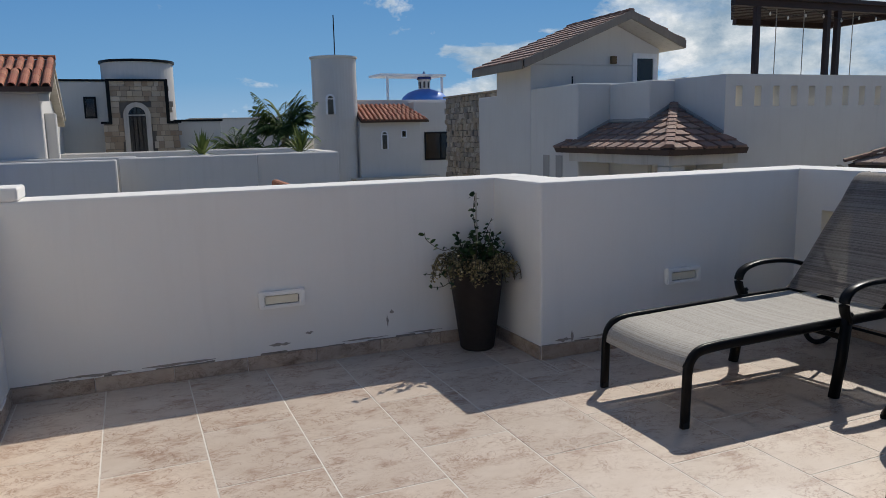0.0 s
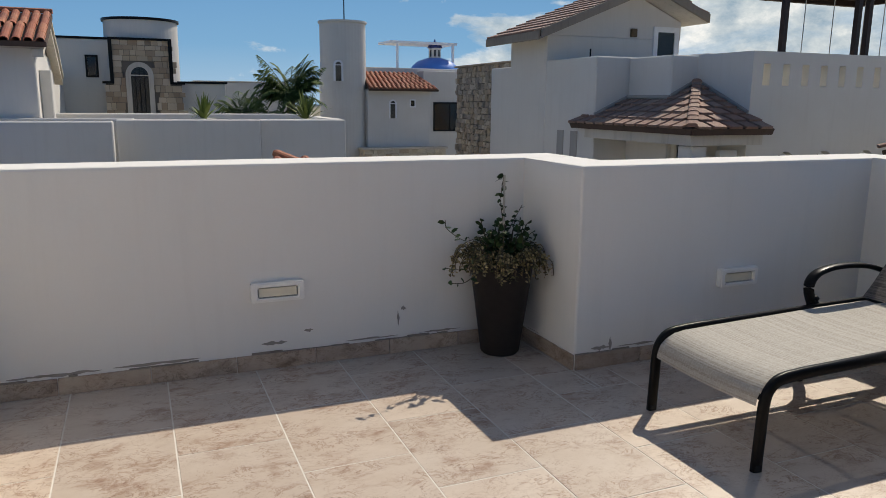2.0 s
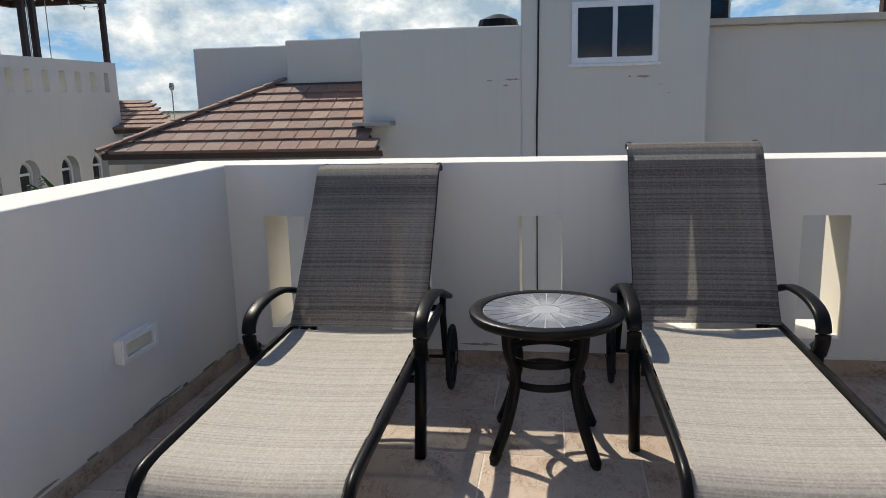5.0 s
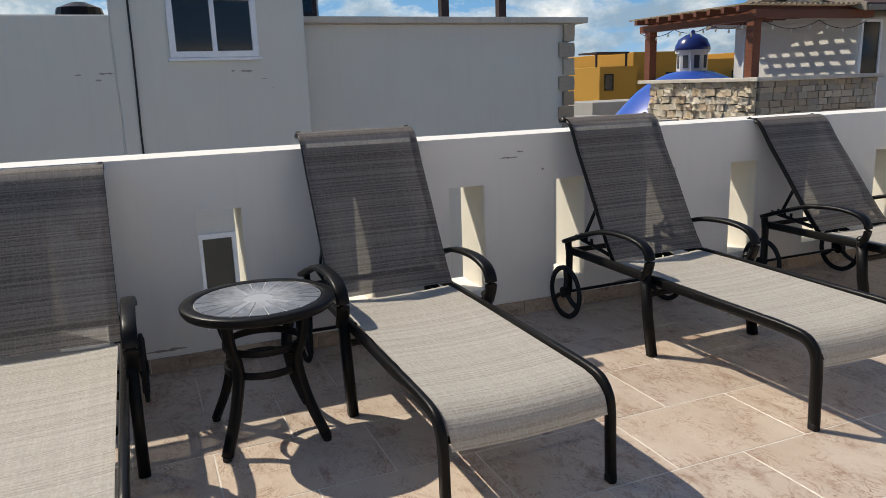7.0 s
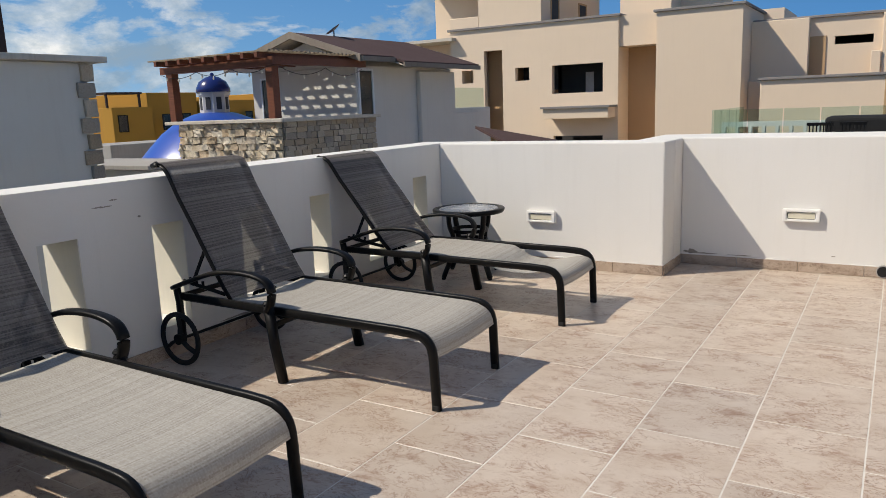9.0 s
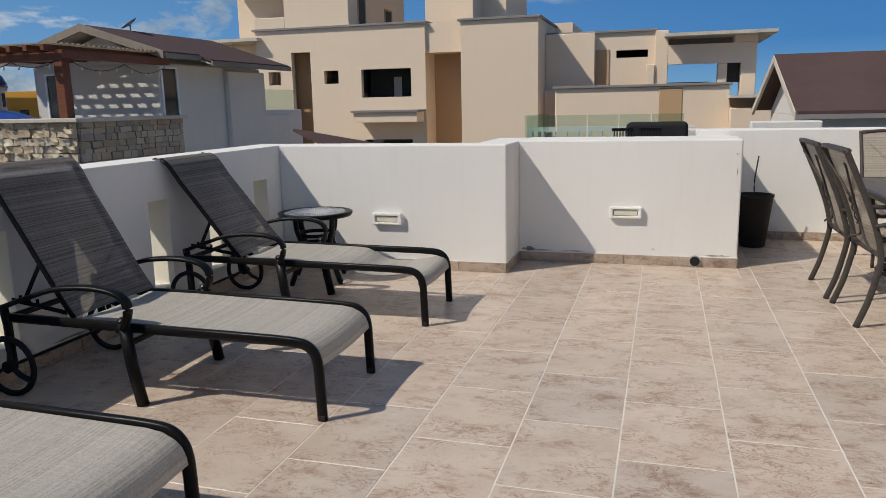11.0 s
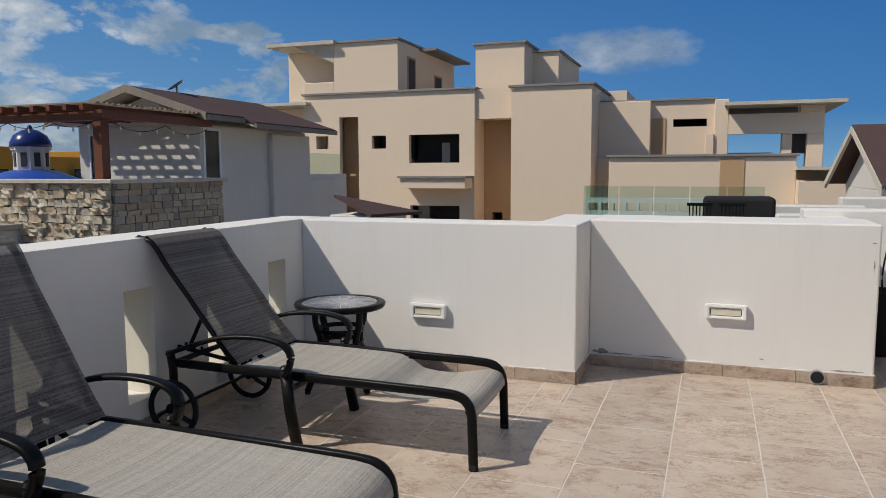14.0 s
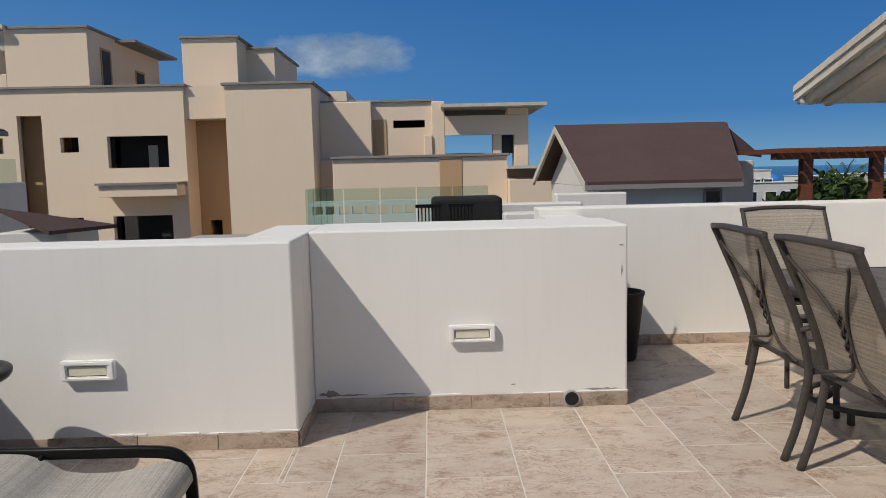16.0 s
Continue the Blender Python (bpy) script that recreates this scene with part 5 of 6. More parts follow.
# Cream linings added here too, bounced light in their colour.
for x0_, x1_, z0_, z1_ in HOLES:
    part("slot_jamb", box(x1_ - 0.006, 10.383, z0_ + 0.002, x1_ - 0.001, 10.597, z1_ - 0.002), M_CREAM, e, "thin slot jamb lining, bounced light in its cream colour")
ARCHES = [(10.19, 10.66), (11.05, 11.52), (12.04, 12.51), (12.88, 13.35)]
part("lower_wall", panel("y", 10.38, 0.22, 9.57, 13.9, SUNK, 1.0, [(a, b_, -1.2, 0.66) for a, b_ in ARCHES]), M_WHITE, e)
body("lower_core", e, 9.8, 13.9, 10.85, 14.6, SUNK, 1.0, M_WHITE)
part("slotted_end", panel("x", 13.9, -0.22, 10.60, 14.6, 1.0, 2.24), M_WHITE, e)
part("lower_end", panel("x", 13.9, -0.22, 10.60, 10.85, SUNK, 1.0), M_WHITE, e)
for a, b_ in ARCHES:
    r_, c_ = (b_ - a) / 2, (a + b_) / 2
    # round head: the spandrels left above a square opening
    for sd in (-1, 1):
        arc = [(c_ + sd * r_ * math.cos(q), 10.379, 0.425 + r_ * math.sin(q)) for q in np.linspace(0, math.pi / 2, 7)]
        part("arch_spandrel", prism(arc + [(c_ + sd * r_, 10.379, 0.665)], (0, 0.22, 0)), M_WHITE, e)
    arched_window(e, "y", 10.56, -1, a + 0.01, b_ - 0.01, -1.2, 0.65, 0.05)
# porch roof
K, L_, R_ = (8.08, 9.93, 1.05), (8.08, 13.34, 1.05), (9.68, 9.93, 1.05)
AP = (9.57, 11.64, 1.77)
random.seed(6)
tiled_slope(e, [K, L_, (8.31, 13.34, 1.16), (9.02, 12.85, 1.48), (9.02, 11.64, 1.48), AP], L_, K, FLAT, "roof_tile", 0.3, 0.25, -0.12, 0.8)
tiled_slope(e, [K, R_, (9.68, 10.38, 1.245), (9.57, 10.38, 1.245), AP], K, R_, FLAT, "roof_tile", 0.3, 0.25, -0.12, 0.8)
ridge_caps(e, (8.06, 9.91, 1.08), (9.57, 11.64, 1.81), M_SHINGLE, 0.16, 0.2)
for a_, b_ in ((( 8.31, 12.86, 1.22), (9.02, 12.83, 1.55)), ((9.0, 12.85, 1.54), (9.0, 11.64, 1.54)), ((9.02, 11.62, 1.56), (9.56, 11.62, 1.84)), ((9.55, 11.64, 1.84), (9.55, 10.38, 1.30))):
    part("flashing", sweep([a_, b_], 0.03, 0.06, 6), M_CONC, e)
part("porch_beam", box(8.18, 10.05, 0.80, 8.4, 12.95, 0.96), M_CORNICE, e)
part("porch_beam", box(8.4, 10.05, 0.80, 9.57, 10.27, 0.96), M_CORNICE, e)
part("porch_ceiling", box(8.4, 10.27, 0.9, 9.6, 12.9, 0.95), M_CORNICE, e)
body("porch_wall", e, 9.1, 9.57, 11.0, 12.85, SUNK, 0.9, M_GREYWALL)
body("porch_column", e, 8.25, 8.56, 10.12, 10.43, SUNK, 0.8, M_WHITE)
window(e, "x", 9.1, -1, 11.1, 11.5, -1.2, 0.78, 0.05, 0, M_CORNICE, name="door")
part("wall_lamp", box(9.04, 11.9, 0.68, 9.098, 12.0, 0.82, 0.01), M_BRASS, e)
for k in range(9):
    part("stone_strip", box(8.95 + 0.02 * (k % 2), 10.30 - 0.012 * (k % 3), -0.9 + 0.18 * k, 9.30, 10.376, -0.73 + 0.18 * k, 0.006), M_WHITE, e)
for y in (13.4, 13.9):
    part("niche", box(8.296, y, -0.6, 8.309, y + 0.24, 0.89), M_CONC, e)
settle(e, 1.355, -0.49, -0.02, 0.099, -0.057)
# roof terrace pergola
tp = thing("terrace_pergola", "dark timber roof pergola hung with ropes and bulbs", "pergola")
for x in (11.8, 13.67, 13.96, 16.18):
    part("post", box(x - 0.05, 11.95, 1.0, x + 0.05, 12.05, 3.68), M_DARKWOOD, tp)
part("beam", box(11.2, 11.94, 3.66, 16.3, 12.06, 3.78), M_DARKWOOD, tp)
part("beam", box(13.3, 14.1, 3.66, 16.3, 14.22, 3.78), M_DARKWOOD, tp)
part("beam", box(16.12, 12.06, 3.66, 16.24, 14.1, 3.78), M_DARKWOOD, tp)
for k in range(15):
    y = 11.8 + 0.17 * k
    part("slat", box(11.05 + 0.95 * (y - 11.8), y, 3.785, 16.32, y + 0.10, 3.86), M_DARKWOOD, tp)
for x in (12.6, 13.35, 14.2, 14.75):
    part("rope", sweep([(x, 12.3, 1.6), (x + 0.02, 12.3, 3.7)], 0.016, 0.016), M_STAKE, tp)
settle(tp, 1.355, -0.49, -0.02, 0.099, -0.057)


def bulbs(name, label, pts, sag, n):
    root = thing(name, label, "string lights")
    for a, b in zip(pts, pts[1:]):
        a, b = Vector(a), Vector(b)
        line = [a.lerp(b, f) - Vector((0, 0, sag * 4 * f * (1 - f))) for f in np.linspace(0, 1, 10)]
        part("wire", sweep(line, 0.012, 0.012, 5), M_CABLE, root)
        for k in range(n):
            p = a.lerp(b, (k + 0.5) / n) - Vector((0, 0, sag * 4 * ((k + 0.5) / n) * (1 - (k + 0.5) / n)))
            part("bulb", lathe([(0.008, 0), (0.018, 0.015), (0.021, 0.032), (0.012, 0.055), (0.008, 0.075)], 8), M_BULB, root).location = p - Vector((0, 0, 0.075))
    return root


settle(bulbs("string_lights", "string of bulbs under the dark pergola", [(11.8, 11.9, 3.64), (13.2, 11.9, 3.64), (14.7, 11.9, 3.64), (16.15, 11.9, 3.64)], 0.14, 3), 1.355, -0.49, -0.02, 0.099, -0.057)

# ---- house across the lane: hip roof and stepped grey walls ----
h = house("grey_house", "pale grey stepped house with a white sliding window and tiled roof")
body("wall", h, 13.8, 17, 7.0, 8.97, SUNK, 2.40, M_GREYWALL)
body("wall", h, 13.5, 17, 5.4, 7.07, SUNK, 2.46, M_GREYWALL)
body("wall", h, 12.0, 17, 2.82, 5.32, SUNK, 2.43, M_GREYWALL)
body("wall", h, 12.0, 17, 0.07, 2.82, SUNK, 4.6, M_GREYWALL)
window(h, "x", 12.0, -1, 0.80, 2.06, 1.83, 2.72, 0.085, 1, None, M_GLASS, deep=0.05)
part("sill", box(11.93, 0.76, 1.78, 12.0, 2.10, 1.825, 0.005), M_FRAME_W, h)
part("cable", sweep([(11.985, 2.565, -3), (11.985, 2.58, 0.8), (11.985, 2.56, 1.9), (11.985, 2.54, 4.5)], 0.03, 0.03), M_CABLE, h)
part("vent_hood", lathe([(0.02, 0.0), (0.34, 0.0), (0.3, 0.14), (0.1, 0.22)], 16, centre=(12.6, 3.2)), M_BLACK, h).location.z = 2.43
window(h, "x", 12.0, -1, 1.38, 1.98, -1.9, -0.80, 0.08, 0)
window(h, "x", 12.0, -1, 3.32, 3.70, -0.76, -0.30, 0.06, 0)
random.seed(14)
tiled_slope(h, [(11.2, 4.85, 0.63), (11.2, 9.39, 0.63), (13.5, 7.21, 1.71), (13.5, 5.35, 1.71), (12.0, 5.35, 1.006)], (11.2, 9.39, 0.63), (11.2, 4.85, 0.63), FLAT, "roof_tile", 0.3, 0.34, -0.09)
tiled_slope(h, [(11.2, 9.39, 0.63), (13.8, 9.39, 0.63), (13.8, 7.2, 1.72), (13.5, 7.21, 1.71)], (13.8, 9.39, 0.63), (11.2, 9.39, 0.63), FLAT, "roof_tile", 0.3, 0.34, -0.09)
ridge_caps(h, (11.14, 9.42, 0.66), (13.55, 7.18, 1.76), M_SHINGLE, 0.2, 0.42)
part("flashing", box(11.6, 4.80, 0.98, 12.0, 5.4, 1.04), M_CONC, h)
body("wall", h, 11.7, 13.8, 5.3, 9.0, SUNK, 0.55, M_GREYWALL)
part("eave_board", box(11.24, 4.9, 0.47, 11.34, 9.3, 0.59), M_BARGE, h)

settle(h, 1.08, 0.49, 0.503, -0.072, 0.037)
stains = flakes("trim_stains", "grey stains on the house wall across the lane", "x", 12.0, -1, [(3.30, 1.62, 0.1, 0.03), (2.95, 1.63, 0.22, 0.05), (3.05, 1.54, 0.08, 0.04), (1.0, 1.62, 0.22, 0.04), (0.75, 1.5, 0.1, 0.015), (1.2, 1.63, 0.05, 0.04), (0.62, 1.37, 0.05, 0.02)], 7)
settle(stains, 1.08, 0.49, 0.503, -0.072, 0.037)
f = house("flat_house", "pale rendered house wall with stone quoins and coping")
body("wall", f, 14.0, 19, -5.86, 0.5, SUNK, 2.50, M_GREYWALL)
part("coping", box(13.82, -6.2, 2.50, 19, 0.6, 2.61, 0.01), M_CORNICE, f)
random.seed(2)
qm = stone_meshes(M_STONE_D, 0.3, 33)
z = 2.48
k = 0
while z > -1.5:
    hh = random.uniform(0.28, 0.36)
    ww = 0.36 if k % 2 else 0.26
    piece("quoin", random.choice(qm), f, Matrix.Translation((13.99, -5.86 - 0.1 + ww / 2, z - hh / 2)) @ Matrix.Rotation(math.pi / 2, 4, "Z") @ Matrix.Diagonal((ww, 0.07, hh * 0.95, 1)))
    piece("quoin", random.choice(qm), f, Matrix.Translation((14.2, -5.85, z - hh / 2)) @ Matrix.Rotation(math.pi, 4, "Z") @ Matrix.Diagonal((0.45, 0.1, hh * 0.95, 1)))
    z -= hh
    k += 1
for y in (-3.45, -4.7):
    part("post", box(14.6, y - 0.08, 2.55, 14.76, y + 0.08, 5.6), M_DARKWOOD, f)
window(f, "x", 14.35, -1, -0.85, -0.05, 2.65, 4.4, 0.07, 1, M_DARKWOOD)
body("penthouse", f, 14.36, 18, -0.9, 0.3, 2.55, 4.6, M_GREYWALL)
part("wall_vent", box(13.97, -3.45, 0.08, 13.995, -3.22, 0.18), M_TRIM, f)

settle(f, 1.04, 0.85, -0.2, 0.18, -0.055)

# ---- house with the timber pergola and stone parapet ----
g = house("pergola_house", "grey house with brown gabled roof and limestone parapet")
body("parapet", g, 9.8, 12.7, -6.9, -6.5, SUNK, 1.30, M_MORTAR)
body("parapet", g, 9.8, 10.2, -9.3, -6.9, SUNK, 1.30, M_MORTAR)
part("coping", box(9.66, -7.0, 1.30, 13.0, -6.36, 1.37, 0.01), M_CORNICE, g)
part("coping", box(9.66, -9.35, 1.30, 10.3, -7.0, 1.37, 0.01), M_CORNICE, g)
stone_face(g, "y", -6.5, 1, 9.8, 12.7, -0.2, 1.30, M_STONE, 0.135, 0.17, 0.10, 0.5, 41)
# Side turned from the sun: its shade is put into the darker stones.
stone_face(g, "x", 9.8, -1, -9.3, -6.5, -0.2, 1.30, M_STONE_D, 0.115, 0.2, 0.045, 0.22, 42)
body("deck", g, 10.2, 14.5, -9.3, -6.9, SUNK, 0.25, M_CONC)
body("wall", g, 10.25, 13.46, -13.2, -9.3, SUNK, 2.42, M_WHITE)
part("gable_wall", prism([(10.25, -9.3, 2.42), (13.46, -9.3, 2.42), (11.65, -9.3, 3.0)], (0, -3.8, 0)), M_WHITE, g)
for (ax, az), y0, y1 in (((9.72, 2.55), -8.83, -10.0), ((9.45, 2.44), -10.0, -13.3), ((13.85, 2.52), -8.83, -13.3)):
    part("roof_slope", prism([(ax, y0, az), (11.65, y0, 3.15), (11.65, y1, 3.15), (ax, y1, az)], (0, 0, 0.05)), M_ROOFSHEET, g, "brown sheet roof")
    part("soffit", prism([(ax, y0, az - 0.06), (11.65, y0, 3.09), (11.65, y1, 3.09), (ax, y1, az - 0.06)], (0, 0, 0.03)), M_CORNICE, g)
for ax, az in ((9.72, 2.55), (13.85, 2.52)):
    part("barge_board", prism([(ax, -8.81, az - 0.09), (11.65, -8.81, 3.06), (11.65, -8.81, 3.21), (ax, -8.81, az + 0.06)], (0, -0.05, 0)), M_BARGE, g)
part("eave_board", box(9.67, -10.0, 2.47, 9.72, -8.85, 2.57), M_BARGE, g)
part("eave_board", box(9.40, -13.3, 2.36, 9.45, -9.98, 2.46), M_BARGE, g)
body("side_block", g, 10.12, 10.25, -13.2, -11.6, SUNK, 2.34, M_WHITE)
body("low_block", g, 10.25, 12.5, -15.3, -13.22, SUNK, 1.42, M_WHITE)
body("low_step", g, 10.18, 10.25, -14.5, -13.22, SUNK, 1.30, M_WHITE)
window(g, "x", 10.25, -1, -9.88, -9.34, 0.3, 2.36, 0.05, 0, name="door")
window(g, "y", -9.3, 1, 12.80, 13.14, 0.3, 2.28, 0.04, 0, name="door")
part("glass_rail", box(10.4, -15.2, 1.42, 10.43, -13.4, 1.95), M_CLEAR, g)
settle(g, 1.213, -1.06, 1.251, -0.821, -0.096)
dish = thing("satellite_dish", "grey satellite dish on the brown roof", "dish", (11.73, -10.4, 3.05))
part("reflector", lathe([(0.21, 0.05), (0.15, 0.02), (0.02, 0.0)], 24), M_DISH, dish).matrix_basis = Matrix.Translation((0, 0, 0.28)) @ Matrix.Rotation(radians(-25), 4, "X") @ Matrix.Rotation(radians(25), 4, "Y")
part("mast", sweep([(0, 0, 0), (0, 0, 0.28)], 0.03, 0.03), M_DISH, dish)
settle(dish, 1.213, -1.06, 1.251, -0.821, -0.096)
pg = thing("timber_pergola", "red stained timber pergola with pale slats", "pergola")
for x, y in ((13.03, -6.7), (10.16, -6.7)):
    part("post", box(x - 0.085, y - 0.085, 1.37, x + 0.085, y + 0.085, 2.34), M_REDWOOD, pg)
part("beam", box(10.0, -6.79, 2.34, 13.3, -6.61, 2.48), M_REDWOOD, pg)
part("side_beam", box(9.92, -9.25, 2.36, 10.08, -6.5, 2.5), M_REDWOOD, pg)
for k in range(9):
    part("rafter", box(10.1 + 0.36 * k, -9.2, 2.485, 10.18 + 0.36 * k, -6.3, 2.58), M_REDWOOD, pg)
for k in range(24):
    part("slat", box(9.85, -9.16 + 0.12 * k, 2.585, 13.3, -9.10 + 0.12 * k, 2.61), M_PALEWOOD, pg)
settle(pg, 1.213, -1.06, 1.251, -0.821, -0.096)
for ob in (bulbs("string_lights", "string of bulbs along the red pergola", [(10.1, -6.55, 2.33), (11.1, -6.55, 2.33), (12.1, -6.55, 2.33), (13.2, -6.55, 2.33)], 0.10, 3), bulbs("string_lights", "string of bulbs along the pergola side", [(9.95, -6.7, 2.32), (9.97, -8.0, 2.32), (10.0, -9.2, 2.32)], 0.14, 3)):
    settle(ob, 1.213, -1.06, 1.251, -0.821, -0.096)

church = thing("blue_dome", "blue dome with white lantern and small cupola", "dome", (17.2, -11.7, 0))
part("dome_shell", lathe([(2.4, 0.0), (2.15, 0.45), (1.88, 0.76), (1.48, 1.18), (1.05, 1.5), (0.6, 1.68), (0.3, 1.74)], 40), M_BLUE, church, smooth=True)
part("drum", box(-2.6, -2.6, SUNK, 2.6, 2.6, 0.0, 0.02), M_WHITE, church)
part("lantern", lathe([(0.40, 1.5), (0.40, 2.2), (0.45, 2.2), (0.45, 2.28), (0.4, 2.28)], 8), M_WHITE, church)
# Closed lantern: dark plates paint the shade of its openings.
for k in range(8):
    part("lantern_dark_plate", box(-0.07, -0.385, 1.80, 0.07, -0.36, 2.14), M_INTERIOR, church).matrix_basis = Matrix.Rotation(2 * math.pi * (k + 0.5) / 8, 4, "Z")
part("cupola", lathe([(0.47, 2.28), (0.46, 2.38), (0.37, 2.56), (0.19, 2.68), (0.05, 2.72), (0.06, 2.77), (0.02, 2.81)], 28), M_BLUE_D, church, smooth=True)
lowh = house("low_house", "low white flat-roofed house with a grey coping")
body("wall", lowh, 14.4, 18.0, -8.9, -7.2, SUNK, 0.55, M_WHITE)
cap(lowh, 14.4, 18.0, -8.9, -7.2, 0.55, 0.1, 0.1, M_CONC)
for ob in (church, lowh):
    settle(ob, 1.053, 0.5, 0.027, 0.006, -0.264)
oc = house("ochre_building", "distant ochre apartment building with stepped roofs")
body("wall", oc, 36, 44, -24, -21.5, SUNK, 2.2, M_OCHRE)
body("wall", oc, 37, 44, -28, -24.5, SUNK, 3.0, M_OCHRE)
body("wall", oc, 36.5, 44, -33, -28.2, SUNK, 2.5, M_OCHRE)
body("wall", oc, 36.2, 44, -40, -33.2, SUNK, 2.9, M_OCHRE)
body("parapet", oc, 30, 33, -24.5, -17, SUNK, 0.5, M_CONC)
for y in (-22.4, -25.2, -26.6, -29.5, -31.5, -35, -37.5):
    window(oc, "x", 36.2 if y < -33 else 36.0, -1, y, y + 0.6, 0.9, 1.8, 0.05, 0, M_BLACK)
part("roof_frame", box(36.2, -23.6, 2.9, 38, -21.4, 3.0), M_DARKWOOD, oc)
for y in (-23.5, -21.5):
    part("roof_post", box(36.3, y - 0.05, 2.2, 36.4, y + 0.05, 2.9), M_DARKWOOD, oc)

settle(oc, 1.0, 0.3, 0.0, 0.0, -0.22)

# ---- large beige building ----
b = house("apartment_building", "large unfinished beige building with stepped flat roofs")
FY = -26.0


def beige(x0, x1, y0, y1, z0, z1, holes=(), mat=None, coping=True, name="wall"):
    """A block with its front (facing +y) pierced; near-black plates behind the openings paint the rooms' shade."""
    m = mat or M_BEIGE
    part(name, panel("y", y1, -0.25, x0, x1, z0, z1, holes), m, b)
    part(name, panel("x", x0, 0.25, y0, y1 - 0.25, z0, z1), m, b)
    part(name, panel("x", x1, -0.25, y0, y1 - 0.25, z0, z1), m, b)
    part(name, panel("y", y0, 0.25, x0 + 0.25, x1 - 0.25, z0, z1), m, b)
    part("roof", box(x0 + 0.25, y0 + 0.25, z1 - 0.35, x1 - 0.25, y1 - 0.25, z1 - 0.1), M_CONC, b)
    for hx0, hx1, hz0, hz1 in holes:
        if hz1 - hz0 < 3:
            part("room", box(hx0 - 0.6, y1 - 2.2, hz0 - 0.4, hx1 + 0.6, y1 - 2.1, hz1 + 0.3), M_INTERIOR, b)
    if coping:
        part("coping", box(x0 - 0.1, y0 - 0.1, z1, x1 + 0.1, y1 + 0.1, z1 + 0.09, 0.01), M_TRIM, b)


beige(10.55, 18.2, -36, FY, SUNK, 4.60, [(11.18, 13.36, 1.74, 2.88), (14.39, 15.04, 2.34, 2.88), (11.18, 13.32, -1.2, 0.0), (14.4, 14.99, -0.6, -0.02), (15.65, 16.53, -5.5, 3.67), (17.08, 17.66, 2.35, 2.9)])
# White panel on the dark plate stands for sky light through a far window.
part("daylight_panel", box(12.31, FY - 2.08, 1.74, 12.67, FY - 2.05, 2.62), M_FRAME_W, b, "white panel painted as daylight through the far window")
beige(13.83, 16.75, -33, FY - 0.003, 4.69, 6.70)
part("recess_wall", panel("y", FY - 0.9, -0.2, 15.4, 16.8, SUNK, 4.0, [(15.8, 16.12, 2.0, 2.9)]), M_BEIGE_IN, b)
body("balcony_wall", b, 16.75, 18.2, -27.0, FY, 4.69, 5.15, M_BEIGE)
part("slab_roof", box(16.6, -33, 6.68, 19.85, FY + 0.3, 6.83), M_CORNICE, b)
part("slab_gusset", prism([(16.76, FY, 6.68), (18.6, FY, 6.68), (16.76, FY, 5.95)], (0, -0.2, 0)), M_CORNICE, b)
body("wall", b, 16.75, 19.8, -33, -27.4, SUNK, 6.68, M_BEIGE)
part("slab_roof", box(17.9, -31, 4.2, 21.2, FY + 0.4, 4.33), M_CORNICE, b)
body("wall", b, 17.9, 21.0, -36, -27.2, SUNK, 4.2, M_BEIGE)
part("roof_blade", box(13.05, -33.2, 6.60, 13.9, -28.4, 6.70), M_TRIM, b)
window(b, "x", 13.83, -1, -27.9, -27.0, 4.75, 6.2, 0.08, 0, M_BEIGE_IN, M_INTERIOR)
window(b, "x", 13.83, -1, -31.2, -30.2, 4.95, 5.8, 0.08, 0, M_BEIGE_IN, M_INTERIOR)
part("canopy", box(10.65, FY, 0.72, 13.4, FY + 0.9, 1.13, 0.01), M_BEIGE, b)
part("canopy_coping", box(10.57, FY, 1.13, 13.48, FY + 1.0, 1.21), M_TRIM, b)
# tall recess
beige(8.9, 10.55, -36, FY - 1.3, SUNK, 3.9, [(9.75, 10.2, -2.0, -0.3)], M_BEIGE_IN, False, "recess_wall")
part("lintel", panel("y", FY - 0.12, -1.1, 8.9, 10.55, 3.45, 4.60), M_BEIGE, b)
beige(8.92, 10.98, -34, FY - 1.5, 4.5, 6.52)
beige(7.83, 8.92, -34, FY - 3.0, 4.4, 6.33)
beige(5.87, 8.9, -36, FY + 0.6, SUNK, 4.53)
beige(1.64, 5.87, -36, FY - 1.6, SUNK, 4.02, [(1.91, 3.12, 3.05, 3.34)])
body("bay", b, 3.92, 5.87, -27.8, FY - 1.2, SUNK, 4.03, M_BEIGE)
# Flat darker plate on the wall paints the shade of a niche.
part("niche_shade_panel", box(3.39, FY - 1.595, 1.9, 3.92, FY - 1.56, 3.38), M_BEIGE_IN, b)
beige(5.13, 6.31, -34, FY - 4.0, 4.0, 4.74, coping=False)
body("wall", b, 1.15, 1.64, -33, FY - 1.4, SUNK, 4.02, M_BEIGE)
body("low_wall", b, 1.64, 1.95, -27.4, FY - 1.3, SUNK, 2.75, M_BEIGE)
# open belvedere at the end
part("slab_roof", box(-2.64, -33, 3.72, 1.3, FY - 0.6, 3.84), M_CORNICE, b)
part("lintel", panel("y", FY - 1.4, -0.3, -2.04, 1.15, 2.72, 3.45), M_BEIGE, b)
body("lintel_end", b, -2.04, -1.25, -27.7, FY - 1.4, 3.45, 3.72, M_BEIGE)
# Grey back plate above the lintel: the recess's shade is put into its colour.
part("dark_recess_back", box(-1.25, -28.6, 3.45, 1.15, -28.4, 3.72), M_TRIM, b)
